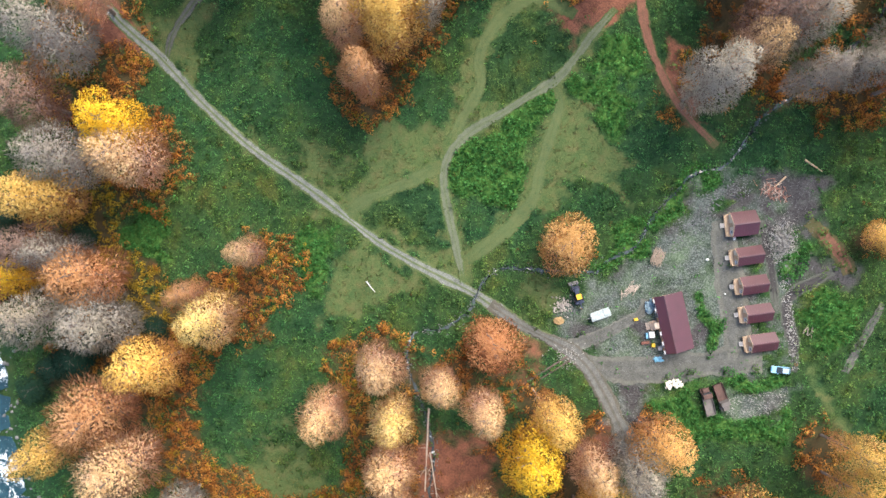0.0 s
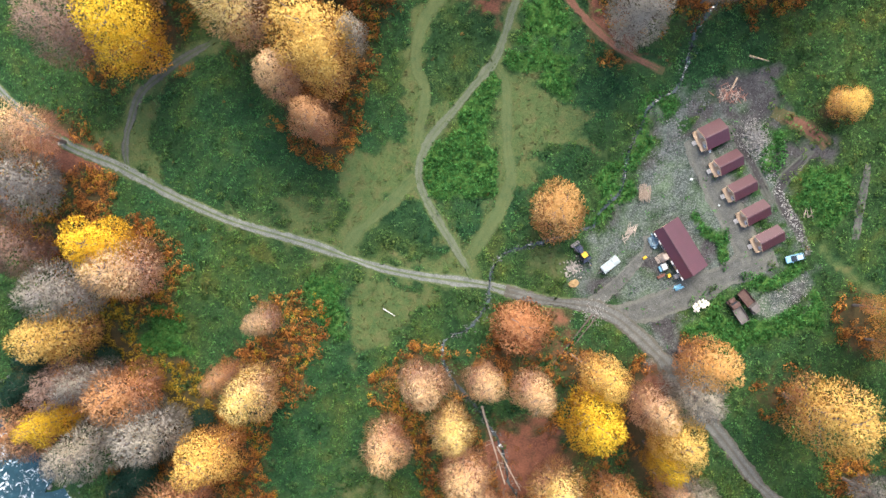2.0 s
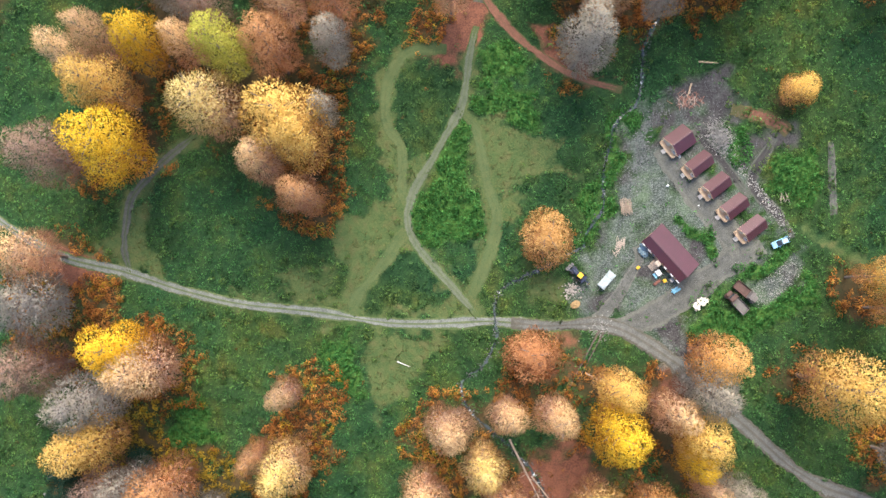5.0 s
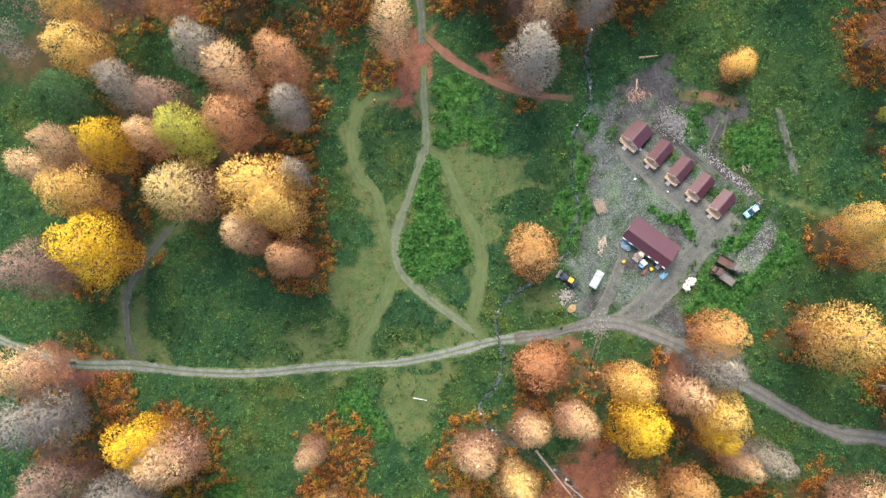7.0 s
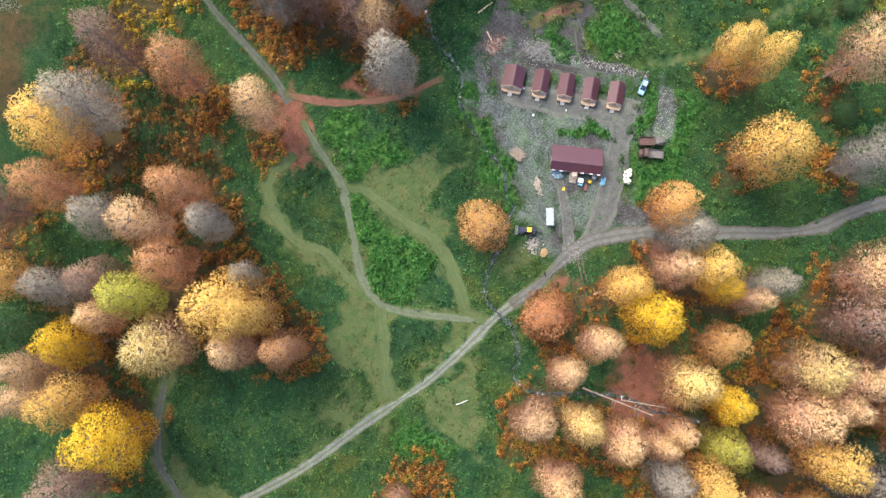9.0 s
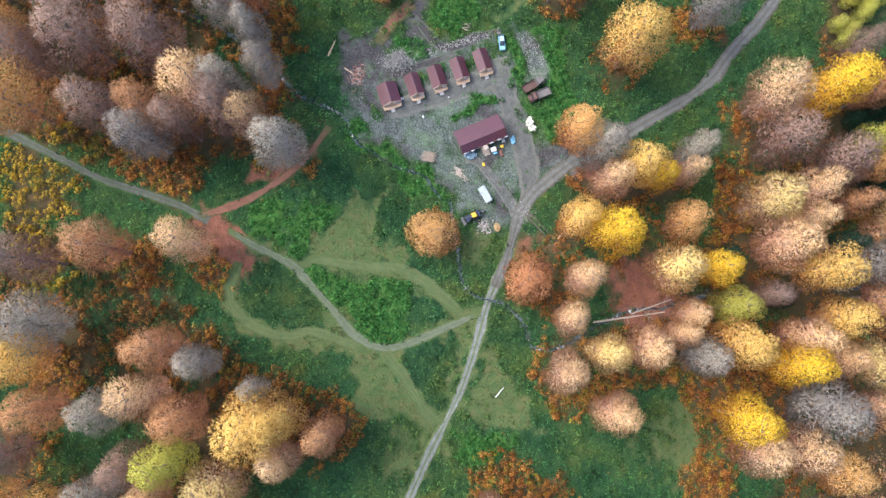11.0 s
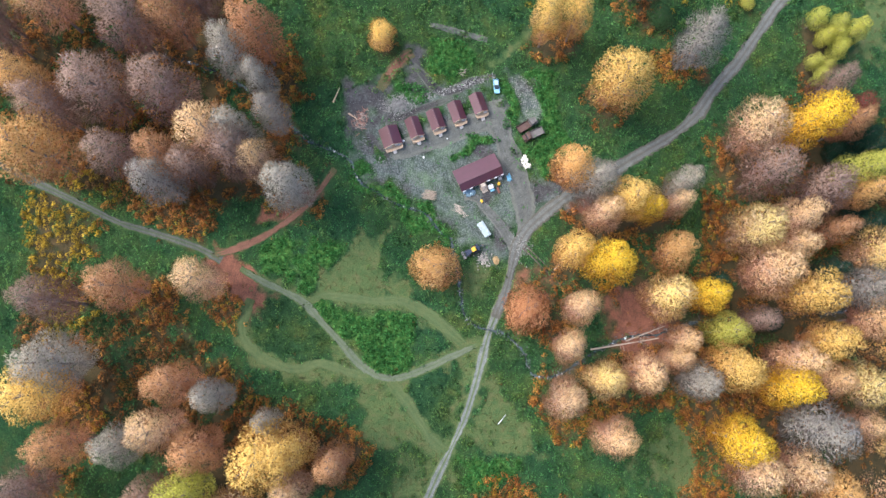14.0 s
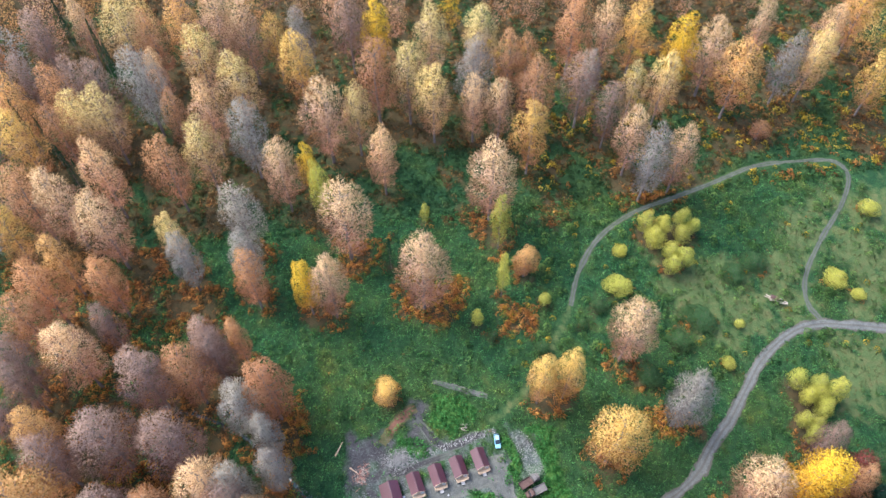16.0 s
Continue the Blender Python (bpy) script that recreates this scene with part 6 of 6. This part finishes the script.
def car():
    ob = thing("car", 73.9, -26.7, 174.5, "pale blue hatchback parked on the gravel track", "car")
    body = prism(bmesh.new(), [(-2.05, 0.3), (2.05, 0.3), (2.1, 0.62), (1.95, 0.82), (1.0, 0.92), (-1.95, 0.95), (-2.1, 0.7)], -0.74, 0.74)
    bmesh.ops.bevel(body, geom=list(body.edges), offset=0.07, segments=2, affect="EDGES")
    part("body", body, MAT_BLUE, ob)
    cab = prism(bmesh.new(), [(-1.95, 0.9), (1.05, 0.9), (0.35, 1.42), (-1.55, 1.45)], -0.64, 0.64)
    bmesh.ops.bevel(cab, geom=list(cab.edges), offset=0.06, segments=1, affect="EDGES")
    part("glasshouse", cab, MAT_GLASS, ob, "dark window band")
    part("roof", boxes(((-0.75, 0, 1.46), (1.35, 1.1, 0.06), 0.02)), MAT_PALE_BLUE, ob, "pale roof panel")
    part("windscreen", boxes(((0.72, 0, 1.18), (0.85, 1.12, 0.03), 0, 0, 0, 37)), MAT_GLASS, ob)
    for s in (-1, 1):
        part("headlight", boxes(((2.04, s * 0.6, 0.7), (0.08, 0.3, 0.16), 0.02)), MAT_WHITE, ob)
        part("mirror", boxes(((0.75, s * 0.82, 0.98), (0.14, 0.18, 0.12), 0.02)), MAT_BLUE, ob)
        for wx in (-1.3, 1.3):
            wheel(ob, wx, s * 0.68, 0.31, 0.2)
    part("bumper", boxes(((-2.1, 0, 0.5), (0.12, 1.6, 0.25), 0.03)), MAT_RUBBER, ob)


def truck(x, y, rz, bed_mat, cab_mat, label):
    ob = thing("truck", x, y, rz, label, "truck", "derelict trucks")
    part("chassis", boxes(((0, 0, 0.75), (6.0, 0.8, 0.2))), MAT_RUBBER, ob)
    cab = prism(bmesh.new(), [(1.0, 0.8), (2.2, 0.8), (2.2, 1.5), (1.95, 2.3), (1.0, 2.35)], -1.0, 1.0)
    bmesh.ops.bevel(cab, geom=list(cab.edges), offset=0.08, segments=1, affect="EDGES")
    part("cab", cab, cab_mat, ob, "rusty driver's cab")
    part("bonnet", boxes(((2.65, 0, 1.2), (1.0, 1.35, 0.65), 0.12)), cab_mat, ob)
    part("windscreen", boxes(((2.1, 0, 1.92), (0.04, 1.6, 0.6), 0, 0, 0, -17)), MAT_GLASS, ob)
    part("bed", boxes(((-1.05, 0, 1.05), (3.9, 2.15, 0.12))), bed_mat, ob, "bare cargo bed")
    for s in (-1, 1):
        part("side_board", boxes(((-1.05, s * 1.06, 1.32), (3.9, 0.06, 0.5))), bed_mat, ob)
        part("fender", boxes(((2.6, s * 0.86, 0.95), (1.0, 0.3, 0.14), 0.05)), cab_mat, ob)
        wheel(ob, 2.5, s * 0.85, 0.48, 0.28)
        wheel(ob, -1.6, s * 0.85, 0.48, 0.45)
    part("headboard", boxes(((0.86, 0, 1.5), (0.08, 2.1, 0.85))), cab_mat, ob)
    part("tailboard", boxes(((-2.98, 0, 1.32), (0.06, 2.1, 0.5))), bed_mat, ob)


def backhoe():
    ob = thing("backhoe_loader", 30.3, -10.9, 107, "yellow and dark blue backhoe loader standing on the gravel", "digger")
    part("bonnet", boxes(((1.3, 0, 1.15), (1.5, 0.9, 0.8), 0.08)), MAT_NAVY, ob, "dark blue bonnet")
    part("cab", boxes(((0.0, 0, 1.6), (1.35, 1.35, 1.5), 0.08)), MAT_GLASS, ob, "glazed cab")
    part("cab_roof", boxes(((0.05, 0, 2.42), (1.2, 1.2, 0.12), 0.03)), MAT_YELLOW, ob, "yellow cab roof")
    part("chassis", boxes(((0.3, 0, 0.75), (4.2, 0.9, 0.35), 0.04)), MAT_NAVY, ob)
    part("rear_frame", boxes(((-1.25, 0, 1.0), (0.7, 1.9, 0.7), 0.05)), MAT_NAVY, ob, "dark blue rear frame")
    for s in (-1, 1):
        part("loader_arm", boxes(((2.1, s * 0.62, 0.95), (1.9, 0.2, 0.22), 0, 0, 0, 14)), MAT_NAVY, ob)
        part("stabiliser", boxes(((-1.55, s * 1.0, 0.55), (0.16, 0.2, 1.0))), MAT_NAVY, ob)
        wheel(ob, 1.75, s * 0.85, 0.5, 0.3)
        wheel(ob, -0.55, s * 0.85, 0.78, 0.42)
    bucket = prism(bmesh.new(), [(2.75, 0.1), (3.45, 0.12), (3.4, 0.2), (2.95, 0.25), (2.9, 0.85), (2.75, 0.85)], -1.1, 1.1)
    part("bucket", bucket, MAT_STEEL, ob)
    part("boom", boxes(((-2.0, 0, 1.75), (1.7, 0.24, 0.3), 0.03, 0, 0, 38)), MAT_NAVY, ob)
    part("dipper", boxes(((-2.75, 0, 1.45), (0.2, 0.2, 1.7), 0.03, 0, 0, 12)), MAT_YELLOW, ob)
    part("rear_bucket", prism(bmesh.new(), [(-3.1, 0.35), (-2.6, 0.3), (-2.5, 0.75), (-2.95, 0.8)], -0.3, 0.3), MAT_STEEL, ob)


car()
truck(58.6, -34.0, 104, MAT_TRUCK_BED, MAT_RUST, "derelict truck with a rusty red cab and a pale cargo bed")
truck(61.5, -32.8, -70, MAT_RUST, MAT_TRUCK_BED, "derelict truck with a rust-brown cargo bed and a faded cab")
backhoe()


def trailer():
    ob = thing("flat_trailer", 35.3, -14.9, 19.5, "flat trailer under a white sheet on the gravel", "trailer")
    sheet = boxes(((0, 0, 1.0), (4.5, 2.0, 0.35), 0.12), ((1.4, 0.1, 1.2), (1.4, 1.7, 0.2), 0.08, 4), ((-0.9, -0.1, 1.19), (2.1, 1.6, 0.14), 0.06, -3))
    part("sheet", sheet, MAT_SHEET, ob, "rumpled white sheet over the load")
    part("frame", boxes(((0, 0, 0.7), (4.4, 1.7, 0.2))), MAT_STEEL, ob)
    part("drawbar", boxes(((-2.8, 0, 0.6), (1.2, 0.12, 0.12))), MAT_STEEL, ob)
    for s in (-1, 1):
        wheel(ob, 0.4, s * 0.95, 0.33, 0.2)


trailer()


# ---- camp: loose things ----
def lumber(name, x, y, rz, n, length, wide, mat, label, seed, mess=8):
    rng = random.Random(seed)
    ob = thing(name, x, y, rz, label, "timber")
    per = max(3, n // 4)
    for i in range(n):
        row, lay = i % per, i // per
        c = (rng.uniform(-0.4, 0.4), (row / (per - 1) - 0.5) * wide + rng.uniform(-0.15, 0.15), 0.08 + 0.14 * lay)
        if mess > 40:
            c = (rng.gauss(0, 0.9), rng.gauss(0, wide * 0.28), 0.08 + 0.02 * (i % 20))
        part("board", boxes((c, (length * rng.uniform(0.55, 1.05), 0.1, 0.05), 0, rng.uniform(-mess, mess), 0, rng.uniform(-2, 2))), MAT_OLD_WOOD if mess > 70 and i % 3 == 0 else mat, ob)


lumber("board_stack", 47.6, -2.0, 62, 40, 3.9, 2.2, MAT_GREY_PINE, "loose stack of pale pine boards on the gravel", 1, 11)
lumber("board_heap", 42.1, -9.2, 30, 34, 2.2, 1.9, MAT_OLD_WOOD, "tangled heap of old boards", 2, 60)
lumber("timber_heap", 71.2, 12.2, 70, 70, 2.0, 4.6, MAT_RED_WOOD, "tangled heap of reddish cut timber beside the mud", 3, 75)
lumber("plank_pile", 79.5, -18.0, 60, 10, 2.2, 1.4, MAT_OLD_WOOD, "small heap of grey planks in the grass", 4, 30)


def lying_log(name, a, b, r, mat, label, branches=0, seed=0):
    rng = random.Random(seed)
    bm = bmesh.new()
    za, zb = height(*a) + r * 0.9, height(*b) + r * 0.7
    n = 5
    for i in range(n):
        p, q = [(a[0] + (b[0] - a[0]) * k / n, a[1] + (b[1] - a[1]) * k / n, za + (zb - za) * k / n) for k in (i, i + 1)]
        tube(bm, p, q, r * (1 - 0.1 * i), r * (1 - 0.1 * (i + 1)), 8)
    ob = part(name, bm, mat, None)
    for i in range(branches):
        t = rng.uniform(0.25, 0.98)
        s = Vector((a[0] + (b[0] - a[0]) * t, a[1] + (b[1] - a[1]) * t, za + (zb - za) * t))
        e = s + Vector((rng.uniform(-2, 2), rng.uniform(-2.4, 0.5), rng.uniform(0.1, 0.9)))
        part("branch", tube(bmesh.new(), s, e, 0.07, 0.03, 5), mat, ob)
    return tagged(ob, label, "log")


lying_log("squared_beam", (-17.6, -7.8), (-15.5, -10.4), 0.16, MAT_WHITE, "pale squared beam lying in the meadow")
lying_log("log", (77.2, 18.7), (80.9, 16.2), 0.26, MAT_WOOD, "peeled log lying beside the mud")
lying_log("log", (73.6, 15.2), (71.4, 12.9), 0.22, MAT_WOOD, "peeled log on the timber heap")
lying_log("fallen_tree", (-3.1, -37.5), (-4.0, -57.5), 0.30, MAT_OLD_WOOD, "bare fallen tree across the forest floor", 9, 3)
lying_log("fallen_tree", (-2.8, -48.0), (-1.0, -60.0), 0.20, MAT_OLD_WOOD, "bare fallen tree across the forest floor", 6, 5)
lying_log("fallen_tree", (20.6, -32.0), (25.0, -38.5), 0.20, MAT_OLD_WOOD, "bare fallen branchy tree", 8, 8)
# two added logs stand in for the ditch's two dark lines
for _k in range(2):
    lying_log("drain_log", (28.3 + 0.6 * _k, -24.6 - 0.9 * _k), (15.5 + 0.6 * _k, -33.4 - 0.9 * _k), 0.22, MAT_DARK_WOOD, "long dark log standing in for one line of the drain ditch")


def blob(bm, c, s, seed, rough=0.25):
    rng = random.Random(seed)
    r = bmesh.ops.create_icosphere(bm, subdivisions=3, radius=0.5, matrix=Matrix.Translation(c) @ Matrix.Diagonal((*s, 1)))
    for v in r["verts"]:
        q = Vector((v.co.x * 2.6, v.co.y * 2.6, v.co.z * 2.6 + seed))
        v.co += noise.noise_vector(q) * rough * Vector(s).length * 0.28
    return bm


def rocks(name, seed, pts, lo, hi, mat, label, category):
    """Many loose stones: lumpy icosahedra in one sheet."""
    rng = np.random.default_rng(seed)
    bm = bmesh.new()
    bmesh.ops.create_icosphere(bm, subdivisions=1, radius=1.0)
    bv, bf = np.array([v.co for v in bm.verts]), np.array([[v.index for v in f.verts] for f in bm.faces])
    bm.free()
    n = len(pts)
    s = rng.uniform(lo, hi, (n, 1, 1)) * rng.uniform(0.6, 1.2, (n, 1, 3))
    v = bv[None] * s * rng.uniform(0.75, 1.2, (n, len(bv), 1)) + np.c_[pts, heights(pts) + 0.02][:, None]
    f = bf[None] + (np.arange(n) * len(bv))[:, None, None]
    return tagged(link_mesh(name, v.reshape(-1, 3), f.reshape(-1, 3), mat), label, category, kind="stuff")


_rng = np.random.default_rng(8)
_near = CREEK_LINE[_rng.integers(0, len(CREEK_LINE), 1600)] + _rng.normal(0, 0.6, (1600, 2))
rocks("creek_stones", 1, _near, 0.06, 0.26, MAT_ROCK, "grey stones along the creek bed", "stones")
_near = RIVER_LINE[_rng.integers(0, len(RIVER_LINE), 500)] + _rng.normal(0, 7.5, (500, 2))
rocks("river_boulders", 2, _near, 0.2, 0.75, MAT_ROCK, "wet grey boulders in the river", "stones")
rocks("stone_heap", 3, np.array([27.1, -13.0]) + _rng.normal(0, 0.95, (95, 2)), 0.16, 0.34, MAT_STONE, "heap of split building stones", "stones")
_yard = np.c_[_rng.uniform(25, 80, 9000), _rng.uniform(-42, 16, 9000)]
_c = cover(_yard)
rocks("yard_rubble", 4, _yard[_c[0] + _c[1] > 0.5][:3600], 0.04, 0.15, MAT_ROCK, "scattered stones on the gravel yard", "stones")
_band = np.array([[73.6, 4.0 - 30 * k] for k in _rng.uniform(0, 1, 520)]) + _rng.normal(0, 0.65, (520, 2))
rocks("rubble_bank", 5, _band + np.c_[(4 - _band[:, 1]) * 0.15 - 0.8, 0 * _band[:, 1]], 0.06, 0.24, MAT_PALE_BRUSH, "bank of pale rubble behind the cabins", "stones")
_edge = smooth(STONE_BAND)
_edge = _edge[_rng.integers(0, len(_edge), 420)] + _rng.normal(0, 1.3, (420, 2))
rocks("rubble_edge", 9, _edge, 0.06, 0.26, MAT_ROCK, "dark and pale rubble along the edge of the yard", "stones")
_ford = np.array([28.4, -24.4]) + _rng.normal(0, 1.5, (240, 2))
rocks("ford_gravel", 6, _ford, 0.08, 0.19, MAT_PALE_BRUSH, "pale washed gravel at the road junction", "stones")


def brush_heap(x, y, n, reach, seed):
    rng = np.random.default_rng(seed)
    base = np.c_[rng.normal(0, reach * 0.4, n) + x, rng.normal(0, reach * 0.6, n) + y]
    z = heights(base) + rng.uniform(0.1, 1.0, n)
    v, f = blades(rng, np.c_[base, z], rng.normal(0, 1, (n, 3)) * np.array([1, 1, 0.4]), rng.uniform(0.4, 1.1, n), rng.uniform(0.04, 0.09, n))
    tagged(link_mesh("brushwood_heap", v, f, MAT_PALE_BRUSH), "heap of pale cut brushwood behind the cabins", "brushwood", kind="stuff")


_arm = np.c_[_rng.uniform(55, 95, 6000), _rng.uniform(-50, -25, 6000)]
_arm = _arm[np.maximum(inside(_arm, YARD_ARM, 0.5), inside(_arm, YARD_STRIP, 0.5)) > 0.4]
rocks("gravel_strip", 7, _arm, 0.05, 0.16, MAT_PALE_BRUSH, "pale loose gravel beside the trucks", "stones")
brush_heap(73.3, 1.5, 1500, 3.2, 4)


def lump(name, x, y, s, mat, label, category, seed, dz=0.0):
    ob = part(name, blob(bmesh.new(), (0, 0, s[2] * 0.35), s, seed, 0.9 if category == "tarpaulin" else 0.25), mat, None)
    ob.matrix_basis = pose(x, y, height(x, y) + dz)
    return tagged(ob, label, category)


lump("sand_pile", 26.3, -16.5, (2.5, 1.8, 0.4), MAT_SAND, "small pile of orange sand", "sand", 1)
lump("tarp_bundle", 46.0, -13.2, (1.9, 3.0, 0.6), MAT_GREY_BLUE, "rumpled grey-blue plastic sheeting by the lodge", "tarpaulin", 2)
lump("tarp_bundle", 48.3, -24.9, (2.2, 1.2, 0.32), MAT_BLUE_TARP, "rumpled light blue tarpaulin bundle", "tarpaulin", 3)
lump("sack", 58.1, -2.6, (0.75, 0.6, 0.4), MAT_WHITE, "white sack lying on the gravel", "sack", 4)
lump("sack", 63.5, 2.0, (0.6, 0.9, 0.4), MAT_WHITE, "white sack beside a cabin", "sack", 5)
lump("sack", 62.0, -10.1, (0.4, 0.4, 0.3), MAT_WHITE, "small white sack near a cabin", "sack", 6)


def crate(name, x, y, rz, s, mat, label, category):
    ob = thing(name, x, y, rz, label, category)
    part("body", boxes(((0, 0, s[2] / 2 + 0.02), s, 0.03)), mat, ob)
    part("lid", boxes(((0.02, 0.01, s[2] + 0.05), (s[0] * 0.96, s[1] * 0.92, 0.06), 0.02)), mat, ob)
    return ob


crate("crate", 43.2, -16.0, 10, (0.9, 0.6, 0.5), MAT_YELLOW, "yellow plastic crate on the gravel", "crate")
crate("crate", 47.0, -21.7, 0, (0.75, 0.8, 0.6), MAT_YELLOW, "yellow plastic crate by the lodge", "crate")
crate("water_tank", 46.5, -19.3, 5, (1.2, 1.4, 1.0), MAT_WHITE, "white plastic water tank", "tank")
crate("tool_box", 45.6, -19.6, 5, (0.5, 1.2, 0.6), MAT_BLUE_TARP, "blue plastic box beside the tank", "box")
crate("brick_stack", 45.3, -21.2, 8, (1.8, 0.6, 0.5), MAT_BRICK, "stack of red bricks", "bricks")
crate("barrel_box", 48.4, -22.3, 5, (0.9, 0.9, 0.8), MAT_CONCRETE, "grey concrete cistern by the lodge wall", "cistern")


def panels():
    rng = random.Random(9)
    ob = thing("foam_panel_heap", 51.6, -30.3, 12, "heap of cream insulation panels thrown on the weeds", "panels")
    for i in range(24):
        part("panel", boxes(((rng.uniform(-2.0, 2.0), rng.uniform(-0.8, 0.8), 0.4 + 0.05 * i), (rng.uniform(0.5, 1.3), rng.uniform(0.35, 0.6), 0.06), 0, rng.uniform(0, 90), rng.uniform(-5, 5))), MAT_FOAM, ob)


panels()


def hut():
    ob = thing("ruined_shed", 103.8, -130.2, 55, "collapsed shed of grey boards in the meadow", "shed")
    rng = random.Random(3)
    for i in range(9):
        part("board", boxes(((rng.uniform(-2.4, 2.4), rng.uniform(-0.9, 0.9), 0.3 + 0.1 * i), (rng.uniform(1.8, 3.6), 0.35, 0.08), 0, rng.uniform(-35, 35), rng.uniform(-8, 8))), MAT_OLD_WOOD, ob)
    part("roof", boxes(((0.8, -0.2, 1.3), (2.8, 2.0, 0.08), 0, 0, 14)), MAT_RUST, ob)


hut()


def marker():
    ob = thing("barrier_post", -78.1, 55.3, 0, "white barrier beam at the end of the gravel road", "barrier")
    part("beam", boxes(((0, 0, 0.9), (1.6, 0.18, 0.18), 0.02, 70)), MAT_WHITE, ob)
    part("post", boxes(((0, 0, 0.45), (0.16, 0.16, 0.9))), MAT_OLD_WOOD, ob)


marker()
